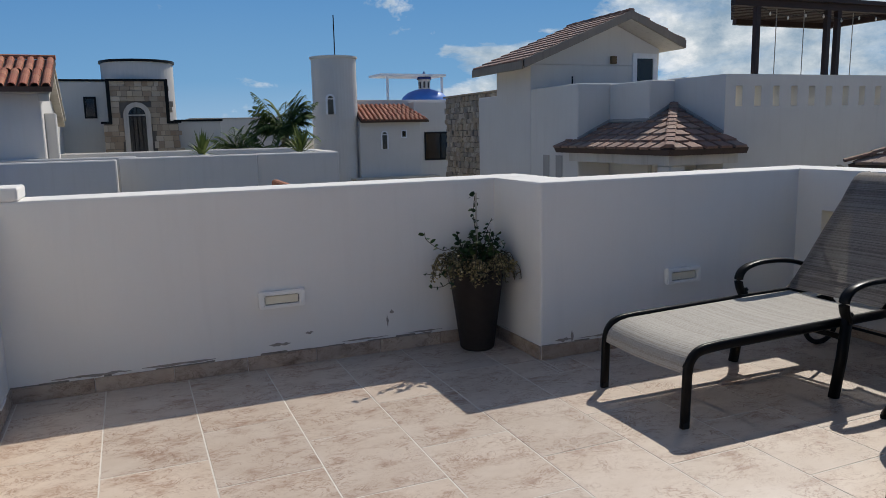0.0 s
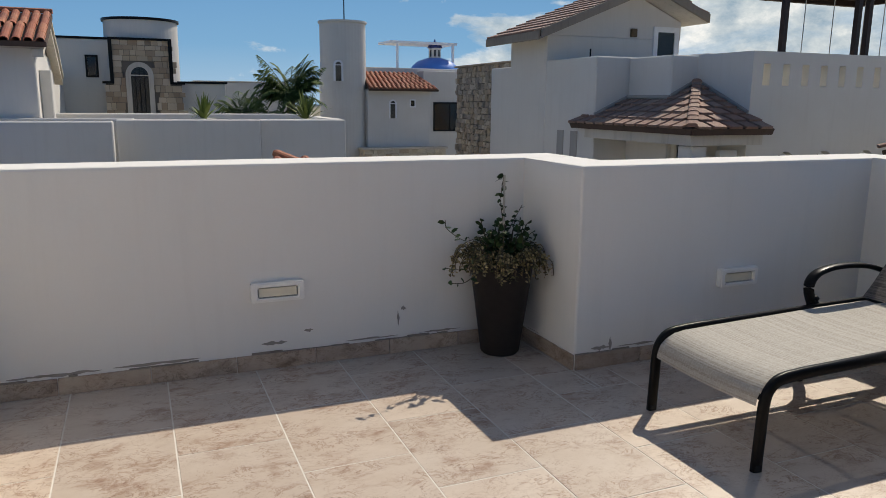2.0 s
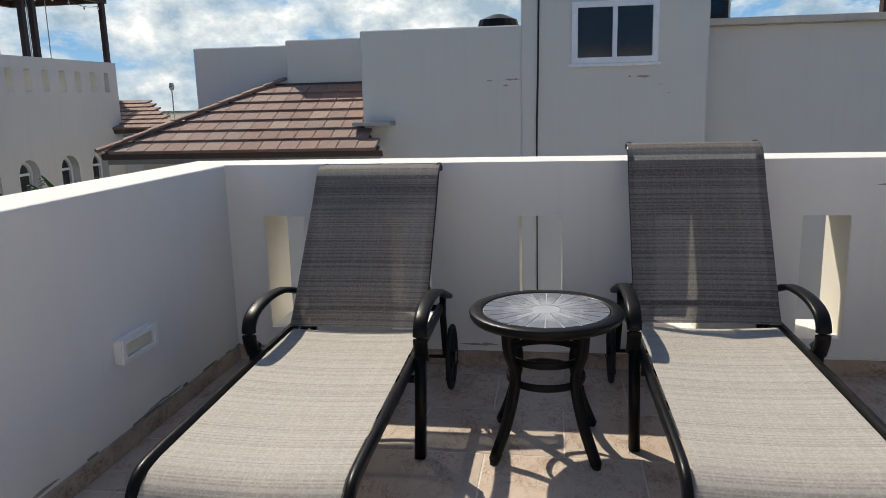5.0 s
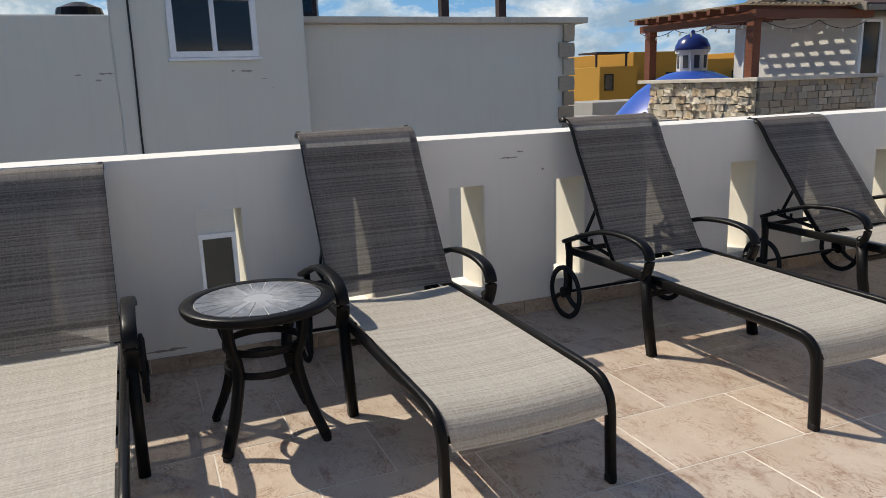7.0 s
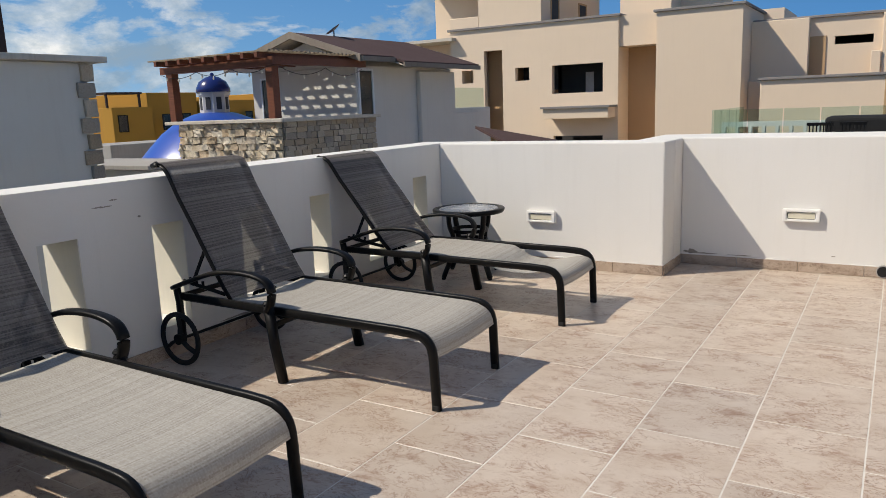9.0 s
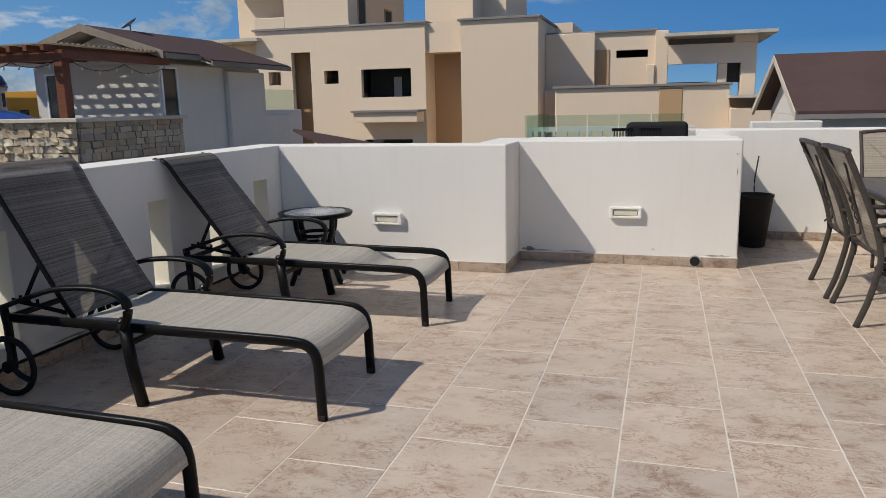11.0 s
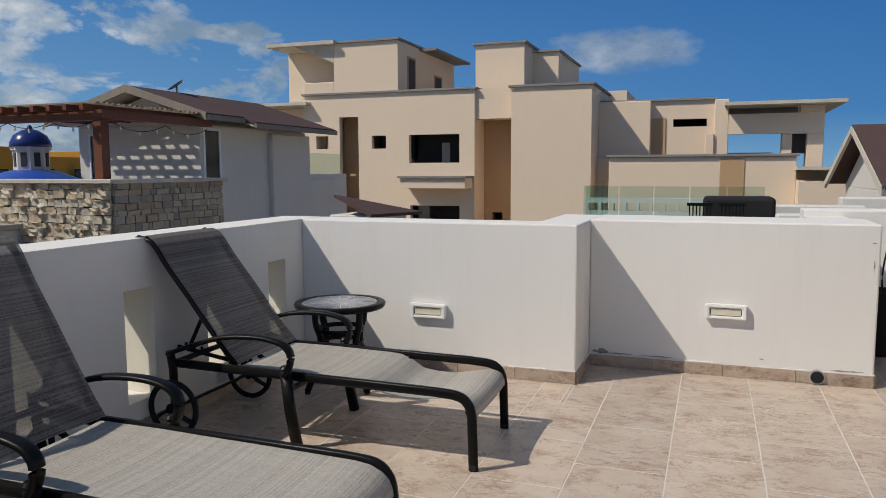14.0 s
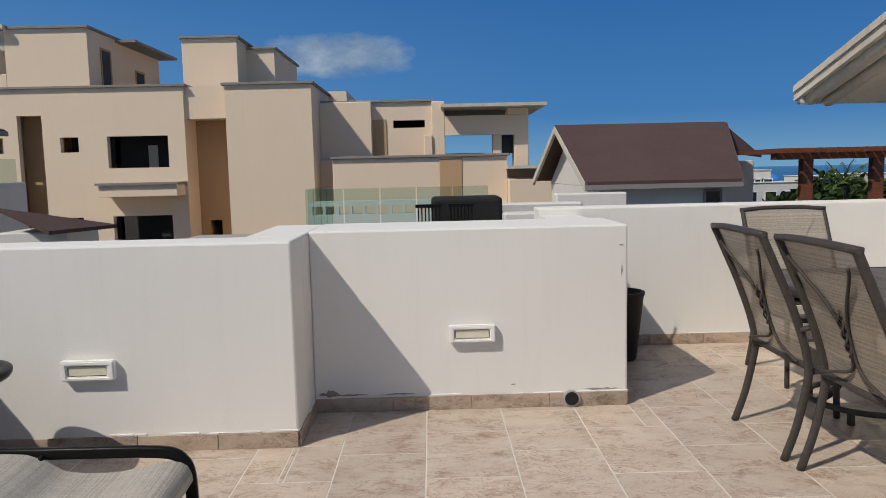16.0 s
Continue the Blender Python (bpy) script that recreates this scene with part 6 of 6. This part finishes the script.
body("pier", b, -2.04, -1.5, -28.2, FY - 1.4, SUNK, 2.72, M_BEIGE)
body("pier", b, -1.02, -0.68, -28.0, FY - 1.5, SUNK, 2.72, M_BEIGE)
# Near-black slab: the dark of a window is put into its colour.
part("dark_window_slab", box(-1.5, -28.0, 2.0, -1.02, -27.9, 2.72), M_INTERIOR, b)
part("parapet_far", box(-0.7, -33, 1.0, 1.2, -32.7, 2.15), M_TRIM, b)
body("front_parapet", b, -1.0, 5.2, -25.9, -25.3, SUNK, 1.87, M_BEIGE)
body("side_parapet", b, 5.2, 5.87, -27.0, -26.9, SUNK, 1.87, M_BEIGE)
part("coping", box(-1.08, -26.0, 1.87, 5.28, -25.2, 1.96, 0.01), M_TRIM, b)
# Thin darker plate on the parapet paints a shaded recess.
body("front_shade_panel", b, 0.6, 1.42, -25.32, -25.27, SUNK, 1.80, M_BEIGE_IN)
body("side_wing", b, -2.8, -1.0, -26.5, -24.6, SUNK, 1.05, M_BEIGE)
body("side_back", b, -2.8, -1.0, -27, -26.7, SUNK, 1.40, M_BEIGE)
part("slab_roof", box(-3.0, -27, 1.40, -0.95, -24.4, 1.51), M_CORNICE, b)

# ---- neighbour's terrace with grill and glass balustrade ----
nt_ = house("grill_terrace", "white neighbouring terrace with low parapets")
body("deck", nt_, -1.5, 6.5, -14, -6.5, SUNK, 0.2, M_CONC)
body("parapet", nt_, -1.5, 0.9, -7.6, -7.3, 0.2, 0.90, M_WHITE)
body("parapet", nt_, -0.2, 0.9, -8.6, -8.3, 0.2, 0.96, M_WHITE)
body("parapet", nt_, -1.3, -0.2, -10.6, -10.3, 0.2, 1.0, M_WHITE)
grill = thing("barbecue", "black barbecue grill under a dark cover", "barbecue", (1.31, -7.9, 0.2))
part("cover", box(-0.42, -0.3, 0.1, 0.42, 0.3, 0.88, 0.05, seg=3), M_RUBBER, grill)
part("lid_handle", sweep([(-0.3, 0.33, 0.6), (0.3, 0.33, 0.6)], 0.03, 0.03), M_BLACK, grill)
part("cart_base", box(-0.38, -0.26, 0.0, 0.38, 0.26, 0.12, 0.01), M_BLACK, grill)
for x in (1.39, 1.76):
    sc = thing("slatted_chair", "black slatted outdoor chair on the neighbouring terrace", "chair", (x, -7.35, 0.2), "black terrace chairs")
    for k in range(7):
        part("slat", box(-0.13 + 0.04 * k, 0.0, 0.42, -0.115 + 0.04 * k, 0.025, 0.78), M_BLACK, sc)
    part("top_rail", box(-0.15, -0.005, 0.78, 0.15, 0.03, 0.82), M_BLACK, sc)
    part("seat", box(-0.15, -0.38, 0.40, 0.15, 0.0, 0.43, 0.004), M_BLACK, sc)
    for lx in (-0.13, 0.13):
        for ly in (-0.36, -0.01):
            part("leg", box(lx - 0.015, ly - 0.015, 0.0, lx + 0.015, ly + 0.015, 0.42), M_BLACK, sc)
gb = thing("glass_balustrade", "frameless green glass balustrade with slim posts", "balustrade")
for k in range(5):
    x0 = 0.9 + 0.52 * k
    part("pane", box(x0 + 0.01, -9.52, 0.35, x0 + 0.51, -9.505, 1.17), M_CLEAR, gb)
for k in range(4):
    y0 = -9.5 - 0.7 * k
    part("pane", box(3.51, y0 - 0.69, 0.35, 3.525, y0 - 0.01, 1.17), M_CLEAR, gb)
for k in range(6):
    part("post", box(0.88 + 0.52 * k, -9.54, 0.2, 0.92 + 0.52 * k, -9.5, 0.6), M_DISH, gb)
lc = house("colonnade", "low white balustrade wall beyond the glass")
part("wall", panel("y", -13.5, -0.2, 0.6, 4.15, 0.2, 0.84, [(0.75 + 0.26 * k, 0.95 + 0.26 * k, 0.58, 0.74) for k in range(13)]), M_WHITE, lc)

# ---- brown-roofed house toward the sea ----
r = house("brown_roof_house", "white house with a plain brown pitched roof")
body("wall", r, -4.2, -1.45, -19.5, -14.1, SUNK, 1.05, M_WHITE)
part("gable_wall", prism([(-1.45, -14.1, 1.05), (-1.45, -19.6, 1.05), (-1.45, -16.9, 2.38)], (-2.0, 0, 0)), M_WHITE, r)
for y, z in ((-13.7, 1.10), (-20.2, 1.1)):
    part("roof_slope", prism([(-1.05, y, z), (-4.35, y, z), (-5.35, -16.9, 2.46), (-1.05, -16.9, 2.46)], (0, 0, 0.07)), M_ROOFSHEET, r, "plain brown roof")
    part("barge_board", prism([(-1.03, y, z - 0.12), (-1.03, -16.9, 2.34), (-1.03, -16.9, 2.50), (-1.03, y, z + 0.06)], (-0.07, 0, 0)), M_CORNICE, r)
part("hip_slope", prism([(-4.35, -13.7, 1.14), (-4.35, -20.2, 1.14), (-5.35, -16.9, 2.5)], (-0.05, 0, 0.02)), M_ROOFSHEET, r)
part("lean_to_roof", prism([(-4.0, -15.6, 1.85), (-6.3, -16.9, 1.62), (-5.3, -16.9, 2.44)], (0, 0, 0.05)), M_ROOFSHEET, r)
part("eave_board", box(-4.38, -13.74, 1.0, -1.05, -13.66, 1.10), M_TRIM, r)
part("soffit", box(-4.3, -14.1, 0.99, -1.1, -13.74, 1.03), M_TRIM, r)
window(r, "y", -14.1, 1, -4.1, -3.7, -1.2, 0.95, 0.05, 0, M_TRIM, name="door")
part("wall_lamp", box(-1.44, -14.75, 0.7, -1.36, -14.65, 0.85), M_TRIM, r)
body("back_wing", r, -6.3, -4.3, -20, -17.3, SUNK, 1.55, M_WHITE)
settle(r, 1.015, 1.56, -0.861, -0.465, -0.078)
sp = thing("timber_pergola", "red timber pergola beside the brown-roofed house", "pergola")
for x in (-6.45, -8.0, -9.6):
    part("post", box(x - 0.11, -15.1, SUNK, x + 0.11, -14.88, 1.46), M_REDWOOD, sp)
part("beam", box(-9.9, -15.12, 1.46, -5.73, -14.86, 1.60), M_REDWOOD, sp)
for k in range(22):
    part("rafter", box(-9.95 + 0.2 * k, -17.4, 1.605, -9.85 + 0.2 * k, -14.5, 1.70), M_REDWOOD, sp)

# ---- eave of the own house ----
own = tagged(empty("eave", (-0.07, 0, -0.03)), "weathered cream stone eave of the own house", "house")
part("roof_slab", prism([(-1.71, -6.1, 2.10), (-4.4, -6.1, 2.10), (-4.4, -2.4, 3.14), (-1.71, -2.4, 3.14)], (0, 0, 0.06)), M_CORNICE, own)
part("rake_board", prism([(-1.73, -6.12, 2.02), (-1.73, -2.4, 3.07), (-1.73, -2.4, 3.21), (-1.73, -6.12, 2.16)], (-0.07, 0, 0)), M_CORNICE, own)
part("rake_moulding", sweep([(-1.84, -6.02, 2.02), (-1.84, -2.4, 3.03)], 0.12, 0.10, 10), M_CORNICE, own, smooth=True)
part("rake_moulding", sweep([(-1.97, -5.95, 1.99), (-1.97, -2.4, 2.98)], 0.10, 0.08, 10), M_CORNICE, own, smooth=True)
part("eave_moulding", sweep([(-1.75, -6.05, 2.03), (-4.4, -6.05, 2.03)], 0.1, 0.1, 10), M_CORNICE, own, smooth=True)
part("soffit", prism([(-2.0, -5.95, 1.99), (-4.4, -5.95, 1.99), (-4.4, -2.4, 2.95), (-2.0, -2.4, 2.95)], (0, 0, 0.05)), M_CORNICE, own)
body("wall", own, -4.4, -3.0, -5.6, -4.91, SUNK, 2.1, M_WHITE)

# ---- far shore ----
for (x0, x1, y, z1, lab) in ((-20.0, -18.3, -46, 0.92, "distant white house by the shore"), (-21.4, -17.7, -45.0, 0.15, "distant white low house by the shore"), (-33.3, -30.9, -62, 0.15, "distant white house among trees"), (-46, -40, -72, 0.1, "distant pale house among trees")):
    w = house("shore_house", lab)
    body("wall", w, x0, x1, y - 5, y, SUNK, z1, M_WHITE)
    cap(w, x0, x1, y - 5, y, z1, 0.05, 0.06, M_WHITE)
    for k in range(3):
        u = x0 + (x1 - x0) * (k + 0.5) / 3
        window(w, "y", y, 1, u - 0.4, u + 0.4, z1 - 1.6, z1 - 0.5, 0.06, 0)
bd = thing("blue_dome", "small pale blue dome on a low shore house", "dome", (-20.6, -47.5, 0.15))
part("dome_shell", lathe([(0.7, 0), (0.66, 0.18), (0.5, 0.4), (0.2, 0.52), (0.05, 0.54)], 24), M_BLUE_L, bd, smooth=True)


# ---- plants beyond the terrace ----
def frond(bm, base_p, a, L, up, droop, n=20, w=0.05):
    """One palm frond: an arching midrib with narrow leaflets on both sides."""
    d = Vector((math.cos(a), math.sin(a), 0))
    s = Vector((-d.y, d.x, 0))
    pts = []
    for i in range(n + 1):
        f = i / n
        pts.append(Vector(base_p) + d * (L * f * (1 - 0.15 * f)) + Vector((0, 0, up * f - droop * f * f)))
    sweep(pts, 0.02, 0.02, 4, bm=bm)
    for i in range(2, n + 1):
        f = i / n
        ll = L * 0.34 * math.sin(math.pi * min(1, 0.18 + f * 0.82)) + 0.06
        for sd in (-1, 1):
            q = pts[i] + s * sd * ll * 0.8 + d * ll * 0.55 + Vector((0, 0, -ll * random.uniform(0.25, 0.6)))
            mid = pts[i].lerp(q, 0.5) + Vector((0, 0, 0.05 * ll))
            t = (q - pts[i]).normalized().cross(Vector((0, 0, 1)))
            t = t.normalized() * w * 0.5
            v = [bm.verts.new(p) for p in (pts[i] - t * 0.6, mid - t, q, mid + t, pts[i] + t * 0.6)]
            bm.faces.new(v)


def palm(x, y, z, L, n, label, up=(0.3, 1.7), seed=1):
    random.seed(seed)
    root = thing("palm_tree", label, "tree", (x, y, 0))
    part("trunk", sweep(smooth_line([(0.3, 0.1, SUNK), (0.12, 0.05, SUNK * 0.5), (0, 0, z)], 6), 0.24, 0.24, 10), M_BARK, root, smooth=True)
    for k in range(n):
        bm = bmesh.new()
        frond(bm, (0, 0, z), 2 * math.pi * k / n + random.uniform(-0.2, 0.2), L * random.uniform(0.8, 1.1), L * random.uniform(*up), L * random.uniform(0.5, 1.0), w=0.055 * L)
        part("frond", bm, M_PALM, root)
    return root


palm(5.5, 27.0, 1.5, 1.35, 44, "green coconut palm behind the white parapets", seed=1)
palm(4.2, 30.0, 0.7, 1.2, 24, "darker green palm beside the tower house", seed=2)
palm(4.9, 26.0, 0.5, 1.2, 26, "low green palm behind the white parapets", seed=5)
palm(9.4, 9.0, -0.42, 0.85, 44, "low palm crown beneath the arched windows", seed=3)
palm(11.0, 8.6, -0.40, 0.8, 40, "low palm crown beside the lane", seed=14)
palm(10.2, 8.8, -0.40, 0.8, 44, "low palm crown beside the tiled roof", seed=4)
palm(23.0, 15.0, 0.55, 0.7, 12, "small palm far behind the roofs", seed=6)


def agave(x, y, z, L, seed, label):
    random.seed(seed)
    root = thing("spiky_plant", label, "plant", (x, y, z))
    part("pot", lathe([(0.14, 0), (0.2, 0.02), (0.24, 0.14), (0.2, 0.15)], 20), M_WHITE, root)
    for k in range(34):
        a, el = random.uniform(0, 6.283), random.uniform(0.15, 1.45)
        d = Vector((math.cos(a) * math.cos(el), math.sin(a) * math.cos(el), math.sin(el)))
        s = d.cross(Vector((0, 0, 1)))
        s = s.normalized() * 0.035
        l = L * random.uniform(0.75, 1.1)
        bm = bmesh.new()
        tip = d * l - Vector((0, 0, 0.12 * l * math.cos(el)))
        a0, a1, b0, b1, t = (bm.verts.new(Vector((0, 0, 0.12)) + p) for p in (-s * 0.7, s * 0.7, d * l * 0.5 - s, d * l * 0.5 + s, tip))
        bm.faces.new((a0, a1, b1, b0))
        bm.faces.new((b0, b1, t))
        part("leaf", bm, M_AGAVE, root)
    return root


settle(agave(1.5, 15.2, 0.95, 0.55, 1, "green spiky plant on the neighbouring roof"), 1.132, -3.09, -0.522, 1.4, -0.079)
settle(agave(3.42, 14.75, 0.95, 0.62, 2, "green spiky plant at the parapet corner"), 1.132, -3.09, -0.522, 1.4, -0.079)


def thicket(x0, x1, y0, y1, z0, z1, n, label, seed, size=0.5):
    random.seed(seed)
    bm = bmesh.new()
    lumps = [(random.uniform(x0, x1), random.uniform(y0, y1), random.uniform(0.8, 1.6)) for _ in range(14)]
    for _ in range(n):
        lx, ly, lr = random.choice(lumps)
        d = rand_dir(-0.2, 1)
        c = Vector((lx, ly, z0 + (z1 - z0) * 0.55)) + Vector((d.x * lr * (x1 - x0) / 12, d.y * lr * 2, d.z * lr * (z1 - z0) * 0.3))
        leaf_blade(bm, c, rand_dir(-0.4, 0.9), rand_dir(0, 1), size * random.uniform(0.5, 1.3), size * 0.5)
    return tagged(part("thicket", bm, M_LEAF), label, "bushes", "", "stuff")


thicket(-40, -15, -43, -38, SUNK, -0.35, 4200, "dense green bushes near the shore houses", 3, 0.7)
thicket(-60, -30, -68, -58, SUNK, 0.0, 3200, "dense green trees toward the shore", 5, 1.0)
for k, (px, py) in enumerate(((-30, -52), (-36, -56), (-41, -60), (-27, -50))):
    palm(px, py, -0.5 + 0.1 * k, 1.6, 16, "green coconut palm near the shore", seed=20 + k)
mast = thing("roof_antenna", "thin roof antenna behind the tiled roofs", "antenna", (21, 13.2, 0))
part("mast", sweep([(0, 0, SUNK), (0, 0, 1.85)], 0.03, 0.03), M_DISH, mast)
part("head", lathe([(0.05, 1.85), (0.08, 1.95), (0.05, 2.05)], 10), M_DISH, mast)
br = house("back_roof_house", "brown tiled roof behind the slotted parapet")
dk = house("dark_roof", "dark brown tiled roof behind the parapet")
part("roof_slope", prism([(8.7, -10.9, 0.9), (7.1, -11.6, 0.55), (8.9, -12.6, 0.6)], (0, 0, 0.06)), M_ROOFSHEET, dk)
part("roof_slope", prism([(8.7, -10.9, 0.9), (7.1, -11.6, 0.55), (7.6, -10.3, 0.55)], (0, 0, 0.06)), M_ROOFSHEET, dk)
body("wall", dk, 7.6, 8.8, -12, -10.9, SUNK, 0.55, M_WHITE)
tiled_slope(br, [(18.2, 13.9, 0.85), (18.2, 11.6, 0.85), (20.4, 13.6, 1.55), (20.4, 15.2, 1.55)], (18.2, 13.9, 0.85), (18.2, 11.6, 0.85), FLAT, "roof_tile", 0.3, 0.34, -0.09)
body("wall", br, 18.6, 21.8, 12, 15, SUNK, 0.7, M_WHITE)

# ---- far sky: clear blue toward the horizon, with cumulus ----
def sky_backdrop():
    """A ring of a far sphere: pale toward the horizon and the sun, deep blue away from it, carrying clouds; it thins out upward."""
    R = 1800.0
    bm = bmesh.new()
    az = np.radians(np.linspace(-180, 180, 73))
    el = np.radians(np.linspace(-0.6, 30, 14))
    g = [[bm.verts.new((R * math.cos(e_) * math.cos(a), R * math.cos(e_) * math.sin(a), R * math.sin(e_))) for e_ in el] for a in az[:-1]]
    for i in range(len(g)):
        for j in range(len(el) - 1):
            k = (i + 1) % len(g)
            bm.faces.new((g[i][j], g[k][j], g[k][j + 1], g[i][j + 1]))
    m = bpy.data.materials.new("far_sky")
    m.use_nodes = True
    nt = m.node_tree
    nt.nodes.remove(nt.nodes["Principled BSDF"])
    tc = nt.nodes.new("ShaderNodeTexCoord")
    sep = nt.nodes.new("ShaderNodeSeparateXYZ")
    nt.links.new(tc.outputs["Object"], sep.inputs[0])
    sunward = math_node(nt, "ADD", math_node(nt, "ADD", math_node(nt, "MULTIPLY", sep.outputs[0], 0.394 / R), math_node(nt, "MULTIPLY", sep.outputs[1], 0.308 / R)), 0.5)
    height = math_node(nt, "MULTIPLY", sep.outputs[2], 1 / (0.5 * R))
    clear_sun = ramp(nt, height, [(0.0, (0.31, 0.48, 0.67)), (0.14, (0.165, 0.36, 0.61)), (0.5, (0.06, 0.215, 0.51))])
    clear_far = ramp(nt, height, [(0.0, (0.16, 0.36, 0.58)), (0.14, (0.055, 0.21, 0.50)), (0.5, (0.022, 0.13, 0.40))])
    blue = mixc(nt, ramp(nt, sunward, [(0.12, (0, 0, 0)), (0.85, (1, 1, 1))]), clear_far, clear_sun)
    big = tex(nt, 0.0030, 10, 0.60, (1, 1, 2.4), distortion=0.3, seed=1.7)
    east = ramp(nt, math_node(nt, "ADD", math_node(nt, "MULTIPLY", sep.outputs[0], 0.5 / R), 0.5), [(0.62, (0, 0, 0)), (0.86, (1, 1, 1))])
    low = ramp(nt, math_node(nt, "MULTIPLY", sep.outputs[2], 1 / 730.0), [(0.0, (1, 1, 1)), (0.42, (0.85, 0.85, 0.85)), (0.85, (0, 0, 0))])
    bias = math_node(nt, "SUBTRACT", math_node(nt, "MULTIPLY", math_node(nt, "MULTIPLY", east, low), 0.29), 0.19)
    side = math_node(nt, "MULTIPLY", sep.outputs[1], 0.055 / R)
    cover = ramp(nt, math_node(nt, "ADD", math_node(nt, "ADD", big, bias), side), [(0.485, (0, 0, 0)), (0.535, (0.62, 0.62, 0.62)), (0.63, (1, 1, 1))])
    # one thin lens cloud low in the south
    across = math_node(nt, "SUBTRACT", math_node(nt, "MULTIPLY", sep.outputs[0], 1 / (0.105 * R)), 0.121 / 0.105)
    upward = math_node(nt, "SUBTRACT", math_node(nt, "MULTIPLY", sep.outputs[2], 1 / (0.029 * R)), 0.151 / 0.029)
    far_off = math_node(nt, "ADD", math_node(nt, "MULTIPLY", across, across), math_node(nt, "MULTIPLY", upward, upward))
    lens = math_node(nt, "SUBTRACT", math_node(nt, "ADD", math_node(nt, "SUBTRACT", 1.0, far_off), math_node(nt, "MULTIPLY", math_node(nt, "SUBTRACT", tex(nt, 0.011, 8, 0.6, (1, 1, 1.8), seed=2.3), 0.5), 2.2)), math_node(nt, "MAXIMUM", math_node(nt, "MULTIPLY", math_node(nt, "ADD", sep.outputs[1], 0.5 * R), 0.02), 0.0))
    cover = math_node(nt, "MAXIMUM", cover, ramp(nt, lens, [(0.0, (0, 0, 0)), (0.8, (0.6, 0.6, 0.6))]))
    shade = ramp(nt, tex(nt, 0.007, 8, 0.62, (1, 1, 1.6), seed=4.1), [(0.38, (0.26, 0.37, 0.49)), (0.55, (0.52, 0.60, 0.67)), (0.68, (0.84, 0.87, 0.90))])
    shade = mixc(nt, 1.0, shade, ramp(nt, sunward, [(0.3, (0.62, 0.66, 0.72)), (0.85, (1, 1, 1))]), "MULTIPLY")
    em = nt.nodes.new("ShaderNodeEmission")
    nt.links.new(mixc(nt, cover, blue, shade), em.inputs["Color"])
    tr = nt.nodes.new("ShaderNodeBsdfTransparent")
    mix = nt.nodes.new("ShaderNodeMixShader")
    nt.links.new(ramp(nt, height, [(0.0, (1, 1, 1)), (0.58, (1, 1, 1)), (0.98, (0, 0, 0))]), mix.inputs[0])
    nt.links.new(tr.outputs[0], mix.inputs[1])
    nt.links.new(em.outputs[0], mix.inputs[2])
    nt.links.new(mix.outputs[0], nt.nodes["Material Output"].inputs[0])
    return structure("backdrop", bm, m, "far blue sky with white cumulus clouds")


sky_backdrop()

# ---- floor tiles ----
floor = tagged(empty("floor"), "beige travertine-look porcelain floor tiles with pale joints", "", "", "structure")
TW, TL, GAP = 0.4305, 0.60, 0.0058
bm_t = box(-TW / 2 + GAP / 2, -TL / 2 + GAP / 2, -0.010, TW / 2 - GAP / 2, TL / 2 - GAP / 2, 0.0, 0.0012)
tile_mesh = mesh_of(bm_t, "floor_tile", M_TILE)
cut_meshes = {}


def blocked(x, y):
    """True where a wall stands, so that no tile is laid."""
    return (x > 2.462 and y > 4.083) or (x > 2.436 and y < -2.614) or (x > 0.595 and y < -3.155)


def lay(x0, x1, y0, y1):
    if x1 - x0 < 0.02 or y1 - y0 < 0.02:
        return
    w, l = x1 - x0, y1 - y0
    if abs(w - TW) < 1e-3 and abs(l - TL) < 1e-3:
        me = tile_mesh
    else:
        key = (round(w, 3), round(l, 3))
        if key not in cut_meshes:
            cut_meshes[key] = mesh_of(box(-w / 2 + GAP / 2, -l / 2 + GAP / 2, -0.010, w / 2 - GAP / 2, l / 2 - GAP / 2, 0.0, 0.0012), "floor_tile", M_TILE)
        me = cut_meshes[key]
    piece("floor_tile", me, floor, Matrix.Translation(((x0 + x1) / 2, (y0 + y1) / 2, random.uniform(-0.0004, 0.0006))))


random.seed(11)
for i in range(-7, 9):
    xa, xb = 0.92 + TW * i, 0.92 + TW * (i + 1)
    off = -0.08 if i % 2 == 0 else -0.37
    for j in range(-9, 10):
        ya, yb = off + TL * j, off + TL * (j + 1)
        x0, x1, y0, y1 = max(xa, -2.2), min(xb, 4.495), max(ya, -4.6), min(yb, 4.684)
        if x0 >= x1 or y0 >= y1:
            continue
        xs = [x0] + [c for c in (0.595, 2.436, 2.462) if x0 < c < x1] + [x1]
        ys = [y0] + [c for c in (-3.155, -2.614, 4.083) if y0 < c < y1] + [y1]
        cells = [(a, b_, c, d) for a, b_ in zip(xs, xs[1:]) for c, d in zip(ys, ys[1:])]
        free = [c for c in cells if not blocked((c[0] + c[1]) / 2, (c[2] + c[3]) / 2)]
        if len(free) == len(cells):
            lay(x0, x1, y0, y1)
        else:
            for c in free:
                lay(*c)
